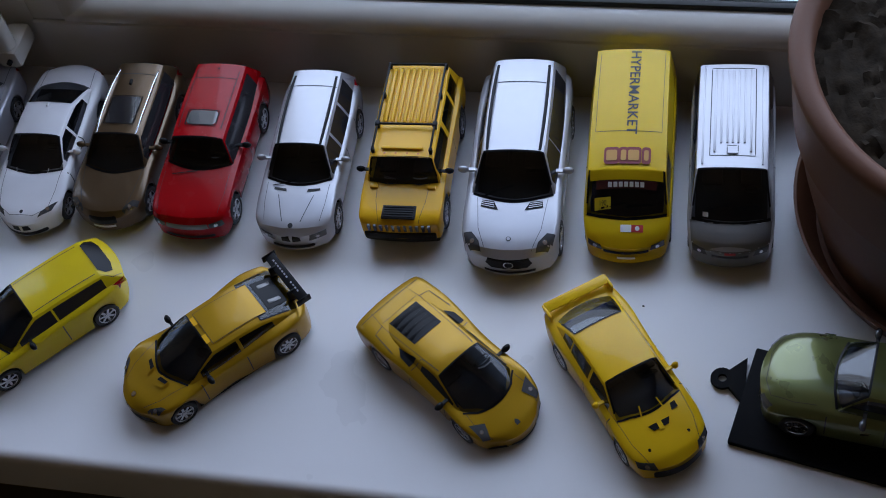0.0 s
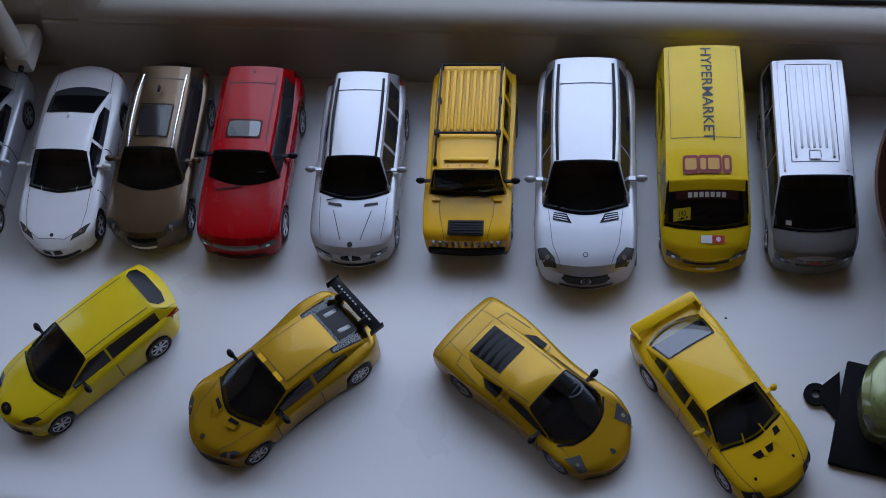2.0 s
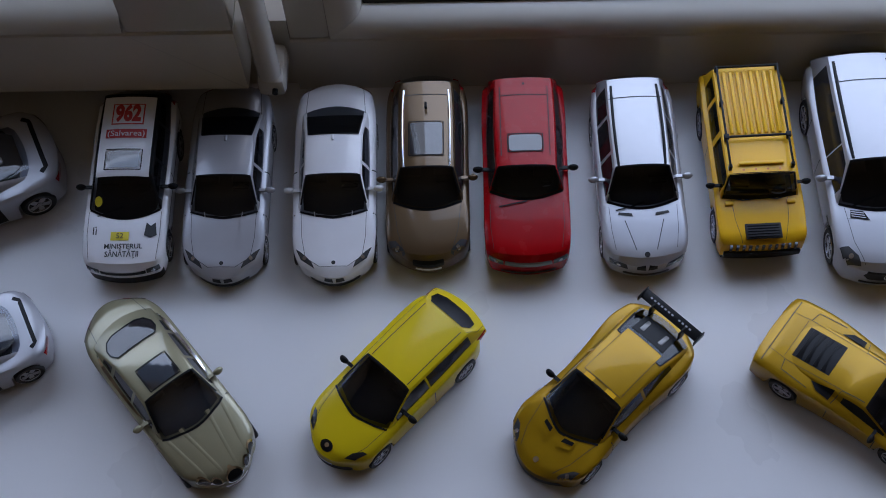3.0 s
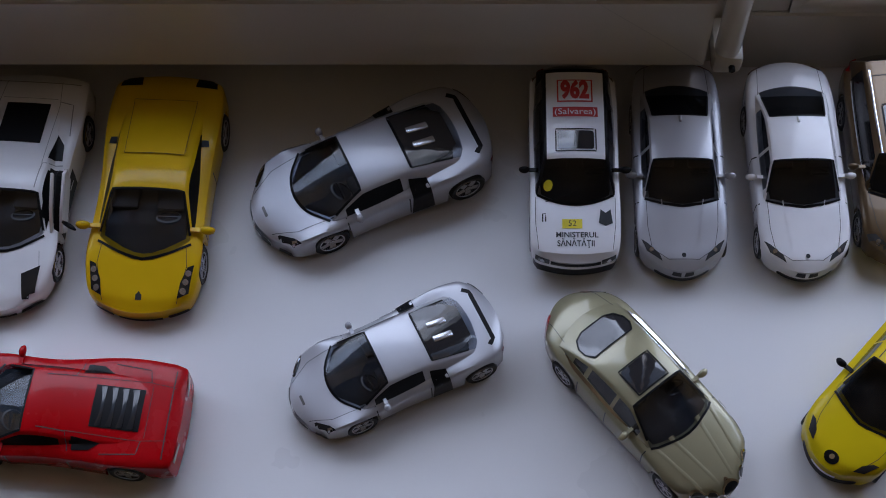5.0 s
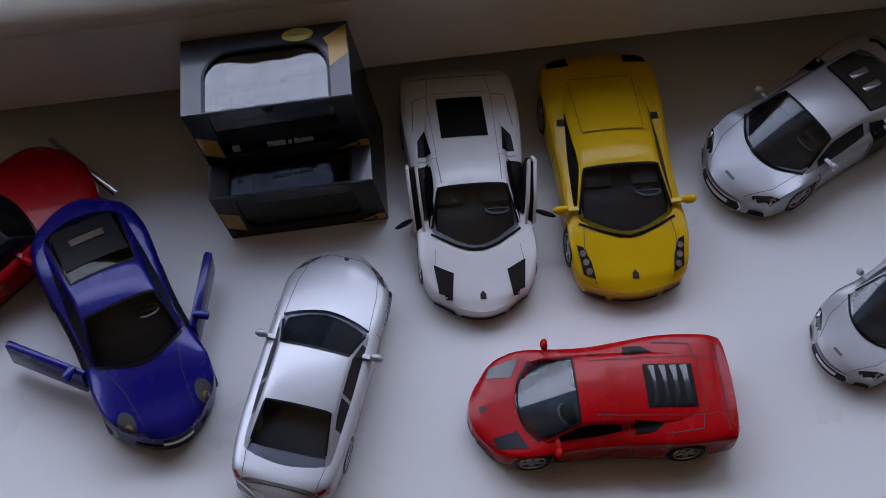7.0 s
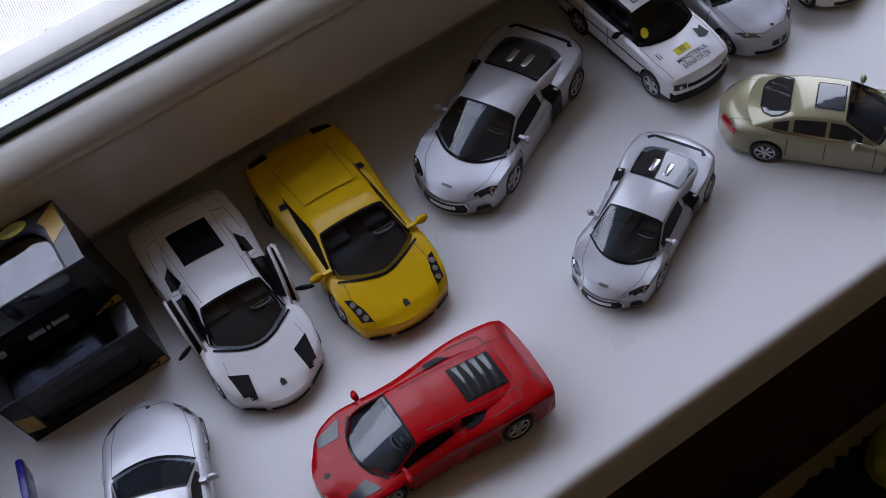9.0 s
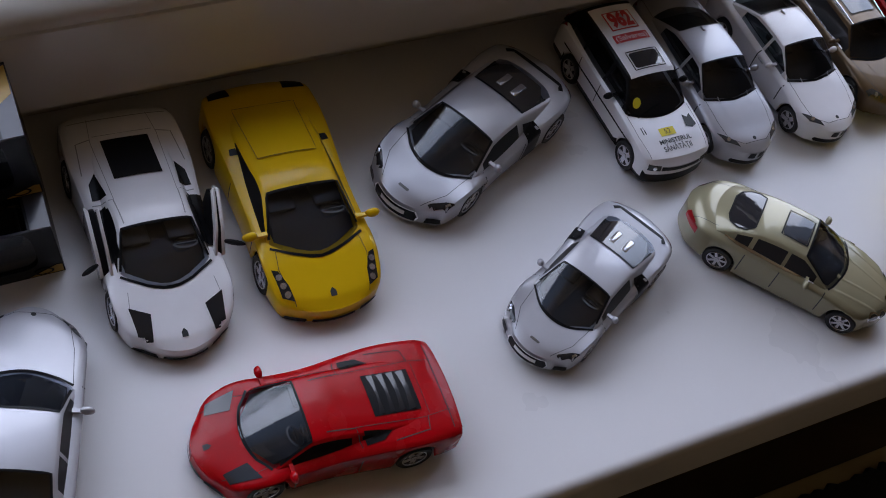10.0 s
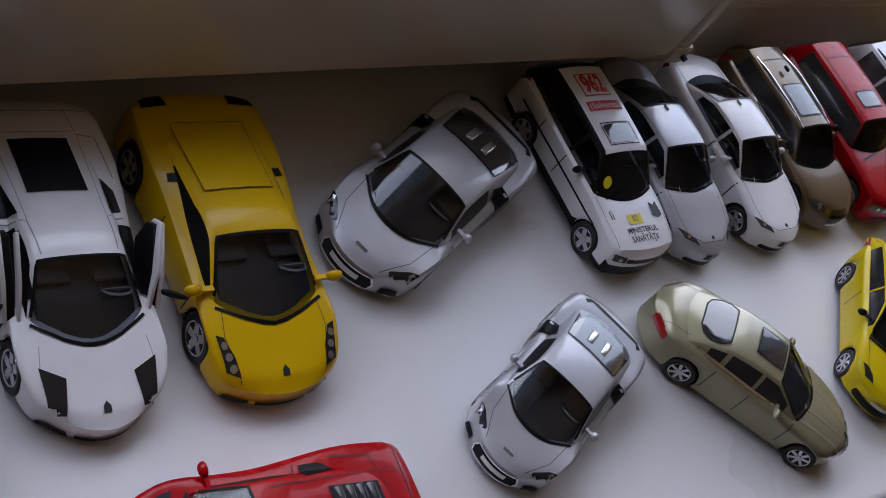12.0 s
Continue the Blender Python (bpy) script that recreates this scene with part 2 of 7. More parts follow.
class Car:
    """A die-cast car. Lengths in metres of the full-size car; d runs back from the nose; s is the model's scale."""

    def __init__(self, name, label, group, mat, s, **q):
        self.s, self.q, self.mat = s, q, mat
        self.root = tagged(new(name), label, "toy car", group)
        self.L, self.W = q["L"], q["W"]
        self.tris, self.verts = [], []
        self.body()
        if q.get("cabin", True):
            self.cabin()
        self.bvh = self.make_bvh()
        if q.get("cabin", True):
            self.cowl()
        self.wheels()
        if q.get("mirrors", True):
            self.mirrors()

    def P(self, x, d, z):
        return Vector((x * self.s, (d - self.L / 2) * self.s, z * self.s))

    def keep(self, bm):
        bm.verts.index_update()
        o = len(self.verts)
        self.verts += [v.co.copy() for v in bm.verts]
        for f in bm.faces:
            i = [o + v.index for v in f.verts]
            self.tris += [(i[0], i[k], i[k + 1]) for k in range(1, len(i) - 1)]

    def make_bvh(self):
        from mathutils.bvhtree import BVHTree
        return BVHTree.FromPolygons(self.verts, self.tris)

    def body(self):
        q, L, W = self.q, self.L, self.W
        zc, zs, hw = smooth_line(q["zc"]), smooth_line(q["zs"]), smooth_line(q["hw"])
        wr, clr, ra = q["wr"], q.get("clr", 0.18), q["wr"] * 1.13
        axles = (q["fo"], q["fo"] + q["wb"])
        ds = set(np.linspace(0.03, L - 0.03, 44))
        for a in axles:
            ds |= {a + ra * math.sin(radians(t)) for t in range(-90, 91, 15)} | {a - ra * 1.02, a + ra * 1.02}
        ds = sorted(d for d in ds if 0.03 <= d <= L - 0.03)
        ds = [d for i, d in enumerate(ds) if i == 0 or d - ds[i - 1] > 0.008]
        nb, tb, pw = q.get("nb", 0.25), q.get("tb", 0.12), q.get("pw", 3.0)
        er = q.get("er", 0.07)

        def ring(d):
            w, c, sh = hw(d) * W / 2, zc(d), zs(d)
            zb = clr
            for a in axles:
                if abs(d - a) < ra:
                    zb = max(zb, wr + math.sqrt(ra * ra - (d - a) ** 2))
                flare = math.exp(-((d - a) / (ra * 1.2)) ** 2)
                w *= 1 + q.get("flare", 0.015) * flare
            zb = min(zb, sh - 0.10)
            out = [(w * t, c + (sh - c) * t**pw) for t in (0, 0.15, 0.3, 0.45, 0.6, 0.72, 0.82, 0.9)]
            tuck = q.get("tuck", 0.95)
            out += [(w * 0.95, sh - er * 0.12), (w * 0.985, sh - er * 0.5), (w * 0.998, sh - er), (w, sh - (sh - zb) * 0.45), (w * 0.99, zb + 0.2 * (sh - zb)), (w * tuck, zb)]
            return out

        bm = bmesh.new()
        rows = []

        def spot(r, d, x, z, k, push):
            """A point of the shell: the nose and the tail are bowed in plan."""
            zm, wm = (r[0][1] + r[-1][1]) / 2, max(p[0] for p in r)
            f0, f1 = max(0, 1 - d / (0.3 * L)) ** 2, max(0, 1 - (L - d) / (0.25 * L)) ** 2
            dd = d + nb * (x / wm) ** 2 * f0 - tb * (x / wm) ** 2 * f1 + push
            return bm.verts.new(self.P(x * k, dd, zm + (z - zm) * k))

        def place(r, d, k=1.0, push=0.0):
            one = [spot(r, d, x, z, k, push) for x, z in r]
            return one, [one[0]] + [spot(r, d, -x, z, k, push) for x, z in r[1:]]

        def cap(row, r, d, k, push):
            """Closes an end with a bowed face instead of a flat one."""
            fr = (0, 0.15, 0.3, 0.45, 0.6, 0.72, 0.82, 0.9)
            mid = [spot(r, d, 0, z, k, push) for x, z in r[9:]]
            for h, sgn in ((0, 1), (1, -1)):
                up = row[h][:9]
                for lv, j in enumerate(range(9, len(r))):
                    lo = [mid[lv]] + [spot(r, d, sgn * r[j][0] * f, r[j][1], k, push) for f in fr[1:]] + [row[h][j]]
                    for i in range(8):
                        bm.faces.new((up[i], up[i + 1], lo[i + 1], lo[i]))
                    up = lo

        first, last = ring(ds[0]), ring(ds[-1])
        rows.append(place(first, ds[0], 0.93, -0.03))
        rows += [place(ring(d), d) for d in ds]
        rows.append(place(last, ds[-1], 0.94, 0.03))
        for a, b in zip(rows, rows[1:]):
            for h in (0, 1):
                for i in range(len(a[h]) - 1):
                    bm.faces.new((a[h][i], a[h][i + 1], b[h][i + 1], b[h][i]))
        cap(rows[0], first, ds[0], 0.93, -0.03)
        cap(rows[-1], last, ds[-1], 0.94, 0.03)
        bmesh.ops.remove_doubles(bm, verts=bm.verts, dist=1e-6)
        self.keep(bm)
        clad = q.get("clad")
        if clad:
            low = bm.copy()
            lim = clad[0] * self.s
            bmesh.ops.delete(low, geom=[f for f in low.faces if f.calc_center_median().z > lim], context="FACES")
            bmesh.ops.delete(bm, geom=[f for f in bm.faces if f.calc_center_median().z <= lim], context="FACES")
            part("lower_cladding", low, clad[1], self.root)
        self.body_ob = part("body", bm, self.mat, self.root, smooth=32)
        # floor pan between the wheels, and the dark inside of the arches
        w = min(hw(axles[0]), hw(axles[1])) * W / 2
        ch = bmesh.new()
        a, b = self.P(-w * 0.68, axles[0] - ra * 1.02, clr * 0.8), self.P(w * 0.68, axles[1] + ra * 1.02, min(zs(axles[0] - ra), zc(axles[0] - ra), zs(axles[1] + ra)) - 0.10)
        box(a.x, b.x, a.y, b.y, a.z, b.z, bm=ch)
        a, b = self.P(-w * 0.9, axles[0] + ra * 1.05, clr * 0.75), self.P(w * 0.9, axles[1] - ra * 1.05, clr * 1.6)
        box(a.x, b.x, a.y, b.y, a.z, b.z, bm=ch)
        part("chassis", ch, BLACK, self.root)

    def cabin(self):
        q = self.q
        dc, dt, dr, db = q["cab"]
        zbelt, zt, zr, zdeck = q["cz"]
        wb, wt = q["cw"][0] * self.W / 2, q["cw"][1] * self.W / 2
        peak = q.get("peak", 0.03)
        bowf, bowr = q.get("bowf", 0.22), q.get("bowr", 0.15)
        crown = q.get("crown", 0.05)
        tap = q.get("taper", (0.05, 0.07))
        pil = q.get("pillars", [])
        g0, g1 = q.get("sg", (dc + 0.15, dr))
        top = []
        for k in np.linspace(0, 1, 9):
            top.append((dc + (dt - dc) * k, zbelt - 0.03 + (zt - zbelt + 0.03) * (k + 0.18 * k * (1 - k)), "f", 1 - k))
        mids = set(np.linspace(dt, dr, 9)[1:-1]) | {e for p in pil for e in p if dt < e < dr} | {e for e in (g0, g1) if dt < e < dr}
        for d in sorted(mids):
            k = (d - dt) / (dr - dt)
            top.append((d, zt + (zr - zt) * k + peak * 4 * k * (1 - k), "r", 0))
        for k in np.linspace(0, 1, 9):
            top.append((dr + (db - dr) * k, zr + (zdeck - zr) * (k - 0.18 * k * (1 - k)), "b", k))
        zmax = max(t[1] for t in top)
        ts = (1, 0.965, 0.91, 0.7, 0.45, 0.2)
        fr = (0, 0.14, 0.5, 0.86, 1)
        bm = bmesh.new()
        rows = []
        dm = (dt + dr) / 2
        for d, z, zone, k in top:
            u = (d - dm) / (dm - dc) if d < dm else (d - dm) / (db - dm)
            tp = 1 - (tap[0] if d < dm else tap[1]) * u * u
            base = zbelt - 0.10
            cr = crown * (1 - 0.3 * k)
            ze = max(z - cr, base + 0.02)
            wz = lambda zz: (wb + (wt - wb) * min(1, max(0, (zz - zbelt) / (zmax - zbelt)))) * tp
            half = []
            for f in fr[:-1]:
                zz = base + (ze - base) * f
                half.append((wz(zz) * (1 + 0.012 * math.sin(math.pi * f)), d, zz))
            for t in ts:
                zz = z - cr * t * t - 0.02 * t**10
                sh = -bowf * k * (1 - t * t) if zone == "f" else (bowr * k * (1 - t * t) if zone == "b" else 0)
                half.append((wz(ze) * t, d + sh, max(zz, base + 0.02)))
            cen = (0, d + (-bowf * k if zone == "f" else bowr * k if zone == "b" else 0), z)
            full = half + [cen] + [(-x, y, zz) for x, y, zz in half[::-1]]
            rows.append([bm.verts.new(self.P(*p)) for p in full])
        nj = len(rows[0]) - 1
        groups = {}
        ns = len(fr) - 1
        for i in range(len(rows) - 1):
            zone = top[i][2] if top[i][2] == top[i + 1][2] else ("f" if top[i][2] == "f" else "r")
            if top[i][2] == "f" and top[i + 1][2] == "r":
                zone = "r"
            if top[i][2] == "r" and top[i + 1][2] == "b":
                zone = "r"
            dmid = (top[i][0] + top[i + 1][0]) / 2
            for j in range(nj):
                f = bm.faces.new((rows[i][j], rows[i][j + 1], rows[i + 1][j + 1], rows[i + 1][j]))
                jj = min(j, nj - 1 - j)
                key = "paint"
                if jj < ns:
                    if 1 <= jj <= 2 and g0 < dmid < g1 and not any(a < dmid < b for a, b in pil):
                        seg = sum(1 for a, b in pil if dmid > b)
                        key = ("side", j < nj / 2, seg)
                elif jj >= ns + 1:
                    if zone == "f" and i >= 0:
                        key = "front"
                    elif zone == "b" and (i < len(rows) - 2 or q.get("rwfull", True)) and (jj >= ns + 2) and q.get("rw", True):
                        key = "rear"
                groups.setdefault(key, []).append(f)
        self.keep(bm)
        index = {f: k for k, fs in groups.items() for f in fs}
        bm.faces.index_update()
        names = {f.index: index[f] for f in bm.faces}
        for key in groups:
            b2 = bm.copy()
            b2.faces.ensure_lookup_table()
            bmesh.ops.delete(b2, geom=[f for f in b2.faces if names[f.index] != key], context="FACES")
            if key == "paint":
                part("roof", b2, q.get("roofmat", self.mat), self.root, smooth=32)
            else:
                nm = {"front": "windshield", "rear": "rear_window"}.get(key, "side_window")
                if nm == "side_window" and q.get("sides") is not None:
                    part(nm, b2, q["sides"], self.root)
                else:
                    part(nm, b2, q.get("glass", GLASS), self.root, smooth=60)
        bm.free()
        # what shows through the glass
        zcl = smooth_line(q["zc"])
        seatd = q.get("seat", dt + 0.35)
        zf = max(zbelt - 0.02, zcl(seatd) + 0.015)
        zsl, hwl = smooth_line(q["zs"]), smooth_line(q["hw"])
        it = bmesh.new()
        cols = []
        for t in (-0.90, -0.86, -0.7, -0.45, -0.2, 0, 0.2, 0.45, 0.7, 0.86, 0.90):
            d0, d1 = dc - bowf * (1 - t * t) + 0.03, (db - 0.10 if q.get("rw", True) else dr + 0.05)
            col = []
            for k in np.linspace(0, 1, 26):
                d = d0 + (d1 - d0) * k
                u = min(1, abs(t) * wb / (hwl(d) * self.W / 2))
                zz = max(zbelt - 0.02, zcl(d) + (zsl(d) - zcl(d)) * u ** q.get("pw", 3.0)) + 0.018
                kf, kb = (d - d0) / (dt - d0), (d - dr) / (db - dr)
                if kf < 1:
                    zz = min(zz + 0.05 * max(0, 1 - abs(kf - 0.5) * 3), zbelt - 0.03 + (zt - zbelt + 0.03) * kf - 0.012 - crown * 0.8 * t * t)
                if kb > 0:
                    zz = min(zz, zr + (zdeck - zr) * kb - 0.03 - crown * t * t)
                if abs(t) > 0.88:
                    zz -= 0.10
                ue = (d - dm) / (dm - dc) if d < dm else (d - dm) / (db - dm)
                narrow = 1 - (tap[0] if d < dm else tap[1]) * ue * ue
                high = (wb + (wt - wb) * min(1, max(0, (zz - zbelt) / (zmax - zbelt)))) / wb
                col.append(it.verts.new(self.P(t * wb * narrow * high, d, zz)))
            cols.append(col)
        for ca, cb in zip(cols, cols[1:]):
            for n in range(25):
                it.faces.new((ca[n], cb[n], cb[n + 1], ca[n + 1]))
        part("interior", it, DARK, self.root)
        sm = bmesh.new()
        for sx in (-0.42, 0.42):
            x = sx * wb * 1.1
            for (d0, d1, z0, z1, hwid) in ((seatd - 0.35, seatd + 0.15, zf - 0.02, zf + 0.07, 0.23), (seatd + 0.1, seatd + 0.28, zf, min(zf + 0.34, zt - 0.2), 0.22)):
                a, b = self.P(x - hwid, d0, z0), self.P(x + hwid, d1, z1)
                box(a.x, b.x, a.y, b.y, a.z, b.z, 0.05 * self.s, bm=sm)
        part("seats", sm, SEATM, self.root)
        st = bmesh.new()
        ringr, tube = 0.19 * self.s, 0.02 * self.s
        vs = []
        for k in range(16):
            c = 2 * math.pi * k / 16
            vs.append([st.verts.new(((ringr + tube * math.cos(e)) * math.cos(c), (ringr + tube * math.cos(e)) * math.sin(c), tube * math.sin(e))) for e in (0, 2.1, 4.2)])
        for k in range(16):
            for e in range(3):
                st.faces.new((vs[k][e], vs[(k + 1) % 16][e], vs[(k + 1) % 16][(e + 1) % 3], vs[k][(e + 1) % 3]))
        box(-ringr, ringr, -tube, tube, -tube * 0.6, tube * 0.6, bm=st)
        ob = part("steering_wheel", st, DARK, self.root)
        ob.matrix_basis = Matrix.Translation(self.P(0.42 * wb * 1.1, seatd - 0.5, zf + 0.08)) @ Matrix.Rotation(radians(-35), 4, "X")

    def cowl(self):
        """Black strip with the wipers along the foot of the windscreen."""
        q = self.q
        dc, wb, bow = q["cab"][0], q["cw"][0] * self.W / 2, q.get("bowf", 0.22)
        zcl, zsl, hwl = smooth_line(q["zc"]), smooth_line(q["zs"]), smooth_line(q["hw"])
        zbelt, zt, dt = q["cz"][0], q["cz"][1], q["cab"][1]
        pts = []
        for t in np.linspace(-1, 1, 13):
            d0 = dc - bow * (1 - t * t)
            for k in np.linspace(0, 0.6, 40):
                d = d0 + (dt - d0) * k
                u = min(1, abs(t) * wb * 0.93 / (hwl(d) * self.W / 2))
                if zbelt - 0.03 + (zt - zbelt + 0.03) * (k + 0.18 * k * (1 - k)) > zcl(d) + (zsl(d) - zcl(d)) * u ** q.get("pw", 3.0) + 0.004:
                    break
            pts.append((t * wb * 0.93, d + 0.012))
        self.line("cowl", pts, "top", BLACK, 0.045, 0.012)
        wt, crown, tap = q["cw"][1] * self.W / 2, q.get("crown", 0.05), q.get("taper", (0.05, 0.07))
        zr, zdeck, dr, db = q["cz"][2], q["cz"][3], q["cab"][2], q["cab"][3]
        dm, zmax = (dt + dr) / 2, max(zt, zr) + q.get("peak", 0.03) * 0.8

        def edge(d, z):
            u = (d - dm) / (dm - dc) if d < dm else (d - dm) / (db - dm)
            k = min(1, max(0, (z - crown - zbelt) / (zmax - zbelt)))
            return (wb + (wt - wb) * k) * (1 - (tap[0] if d < dm else tap[1]) * u * u)

        rim = []
        for k in np.linspace(0.25, 1, 6):
            d, z = dc + (dt - dc) * k, zbelt - 0.03 + (zt - zbelt + 0.03) * (k + 0.18 * k * (1 - k))
            rim.append((edge(d, z) * 0.955, d))
        self.line("windscreen_rim", rim + [(-x, d) for x, d in rim[::-1]], "top", BLACK, 0.04, 0.012)
        if q.get("rw", True) and db - dr > 0.45:
            rim = []
            for k in np.linspace(0, 0.8, 6):
                d, z = dr + (db - dr) * k, zr + (zdeck - zr) * (k - 0.18 * k * (1 - k))
                rim.append((edge(d, z) * 0.89, d))
            self.line("rear_window_rim", [(-x, d) for x, d in rim[::-1]] + rim, "top", BLACK, 0.035, 0.012)

    def wheels(self):
        q = self.q
        ww = q.get("ww", 0.23)
        ty, ri = wheel_meshes(q["wr"], ww, q.get("spokes", 5), self.s, q.get("darkrim", False))
        hw = smooth_line(q["hw"])
        for a in (q["fo"], q["fo"] + q["wb"]):
            x = hw(a) * self.W / 2 - ww / 2 + q.get("wout", 0.0)
            for sg in (1, -1):
                w = new("wheel")
                w.parent = self.root
                w.matrix_basis = Matrix.Translation(self.P(sg * x, a, q["wr"])) @ (Matrix.Identity(4) if sg > 0 else Matrix.Rotation(math.pi, 4, "Z"))
                add_part("tyre", ty, w)
                add_part("rim", ri, w)

    def mirrors(self):
        q = self.q
        mat = q.get("mirmat", self.mat)
        dm = q.get("md", q["cab"][0] + 0.55)
        zz = q.get("mz", q["cz"][0] + 0.08)
        x0 = q["cw"][0] * self.W / 2 * 0.97
        for sg in (1, -1):
            bm = bmesh.new()
            bmesh.ops.create_icosphere(bm, subdivisions=2, radius=1)
            ln = q.get("ml", 0.12)
            for v in bm.verts:
                v.co = self.P(sg * (x0 + 0.10 + ln) + v.co.x * ln, dm + v.co.y * (0.09 if v.co.y < 0 else 0.05), zz + v.co.z * 0.085)
            arm = box(0, 1, 0, 1, 0, 1)
            for v in arm.verts:
                v.co = self.P(sg * (x0 - 0.06 + v.co.x * 0.24), dm - 0.04 + v.co.y * 0.07, zz - 0.05 + v.co.z * 0.05)
            me = bpy.data.meshes.new("arm")
            arm.to_mesh(me)
            arm.free()
            bm.from_mesh(me)
            bpy.data.meshes.remove(me)
            part("mirror", bm, mat, self.root)

    # -------- pieces laid on the surface
    def cast(self, mode, a, b):
        far = 5.0
        if mode == "top":
            o, w = self.P(a, b, far), Vector((0, 0, -1))
        elif mode == "front":
            o, w = self.P(a, -far, b), Vector((0, 1, 0))
        elif mode == "rear":
            o, w = self.P(a, self.L + far, b), Vector((0, -1, 0))
        elif mode == "left":
            o, w = self.P(far, a, b), Vector((-1, 0, 0))
        else:
            o, w = self.P(-far, a, b), Vector((1, 0, 0))
        hit, n, _, _ = self.bvh.ray_cast(o, w)
        return hit, w, n

    def lay(self, bm2, name, mode, mat, up=0.008, label="", parent=None, thick=0.0):
        """Wraps a flat bmesh of (a, b) points on the surface, seen from above, front, rear or a side."""
        dead = []
        for v in bm2.verts:
            hit, w, n = self.cast(mode, v.co.x, v.co.y)
            if hit is None:
                dead.append(v)
            else:
                if n.dot(w) > 0:
                    n = -n
                v.co = hit + (n * 0.6 - w * 0.4) * up * self.s
        bmesh.ops.delete(bm2, geom=dead, context="VERTS")
        if not bm2.faces:
            bm2.free()
            return None
        return part(name, bm2, mat, parent or self.root, label, smooth=50)

    def decal(self, name, pts, mode="top", mat=None, up=0.008, label="", cell=0.07):
        bm = bmesh.new()
        bm.faces.new([bm.verts.new((x, y, 0)) for x, y in pts])
        bmesh.ops.triangulate(bm, faces=bm.faces)
        for _ in range(5):
            es = [e for e in bm.edges if e.calc_length() > cell]
            if not es:
                break
            bmesh.ops.subdivide_edges(bm, edges=es, cuts=1)
            bmesh.ops.triangulate(bm, faces=bm.faces)
        return self.lay(bm, name, mode, mat, up, label)

    def both(self, name, pts, mode="top", mat=None, up=0.008, label="", cell=0.07):
        """A pair of pieces, mirrored."""
        if mode in ("left", "right"):
            self.decal(name, pts, "left", mat, up, label, cell)
            self.decal(name, pts, "right", mat, up, label, cell)
        else:
            self.decal(name, pts, mode, mat, up, label, cell)
            self.decal(name, [(-x, y) for x, y in pts], mode, mat, up, label, cell)

    def rect(self, name, x0, x1, y0, y1, mode="top", mat=None, up=0.008, label="", r=0.0):
        if not r:
            pts = [(x0, y0), (x1, y0), (x1, y1), (x0, y1)]
        else:
            pts = []
            for cx, cy, a in ((x1 - r, y1 - r, 0), (x0 + r, y1 - r, 90), (x0 + r, y0 + r, 180), (x1 - r, y0 + r, 270)):
                pts += [(cx + r * math.cos(radians(a + t)), cy + r * math.sin(radians(a + t))) for t in (0, 30, 60, 90)]
        return self.decal(name, pts, mode, mat, up, label)

    def disc(self, name, x, y, r, mode="top", mat=None, up=0.01, label="", ry=None):
        return self.decal(name, [(x + r * math.cos(2 * math.pi * k / 16), y + (ry or r) * math.sin(2 * math.pi * k / 16)) for k in range(16)], mode, mat, up, label)

    def line(self, name, pts, mode="top", mat=None, w=0.010, up=0.006, mirror=False):
        """A thin strip along a polyline, such as the gap round a panel."""
        for sg in ((1, -1) if mirror else (1,)):
            bm = bmesh.new()
            prev = None
            for (xa, ya), (xb, yb) in zip(pts, pts[1:]):
                ln = math.hypot(xb - xa, yb - ya)
                n = max(1, int(ln / 0.06))
                nx, ny = -(yb - ya) / ln * w / 2, (xb - xa) / ln * w / 2
                for k in range(0 if prev is None else 1, n + 1):
                    cx, cy = xa + (xb - xa) * k / n, ya + (yb - ya) * k / n
                    cur = [bm.verts.new((sg * (cx + nx), cy + ny, 0)), bm.verts.new((sg * (cx - nx), cy - ny, 0))]
                    if mode in ("left", "right"):
                        for v, o in zip(cur, (1, -1)):
                            v.co.x = cx + o * nx
                    if prev:
                        bm.faces.new((prev[0], cur[0], cur[1], prev[1]))
                    prev = cur
            m2 = mode
            if mirror and mode == "left" and sg < 0:
                m2 = "right"
            self.lay(bm, name, m2, mat or self.q.get("seam", SEAM), up)

    def text(self, words, x, y, size, mode="top", mat=None, turn=0, width=None, up=0.012, name="lettering", label="", flip=False, bold=0.0):
        """Raised print. x, y: its middle; size: the height of the letters."""
        cu = bpy.data.curves.new("t", "FONT")
        cu.body, cu.align_x, cu.align_y, cu.size = words, "CENTER", "CENTER", size / 0.7
        cu.resolution_u, cu.offset = 3, bold
        ob = bpy.data.objects.new("t", cu)
        me = ob.to_mesh()
        bm = bmesh.new()
        bm.from_mesh(me)
        ob.to_mesh_clear()
        bpy.data.objects.remove(ob)
        bpy.data.curves.remove(cu)
        xs = [v.co.x for v in bm.verts]
        k = width / (max(xs) - min(xs)) if width else 1
        c, s = math.cos(radians(turn)), math.sin(radians(turn))
        bmesh.ops.triangulate(bm, faces=bm.faces)
        for v in bm.verts:
            a, b = v.co.x * k * (-1 if flip else 1), v.co.y
            v.co = Vector((x + a * c - b * s, y + a * s + b * c, 0))
        for _ in range(3):
            es = [e for e in bm.edges if e.calc_length() > 0.12]
            if not es:
                break
            bmesh.ops.subdivide_edges(bm, edges=es, cuts=1)
            bmesh.ops.triangulate(bm, faces=bm.faces)
        return self.lay(bm, name, mode, mat, up, label)

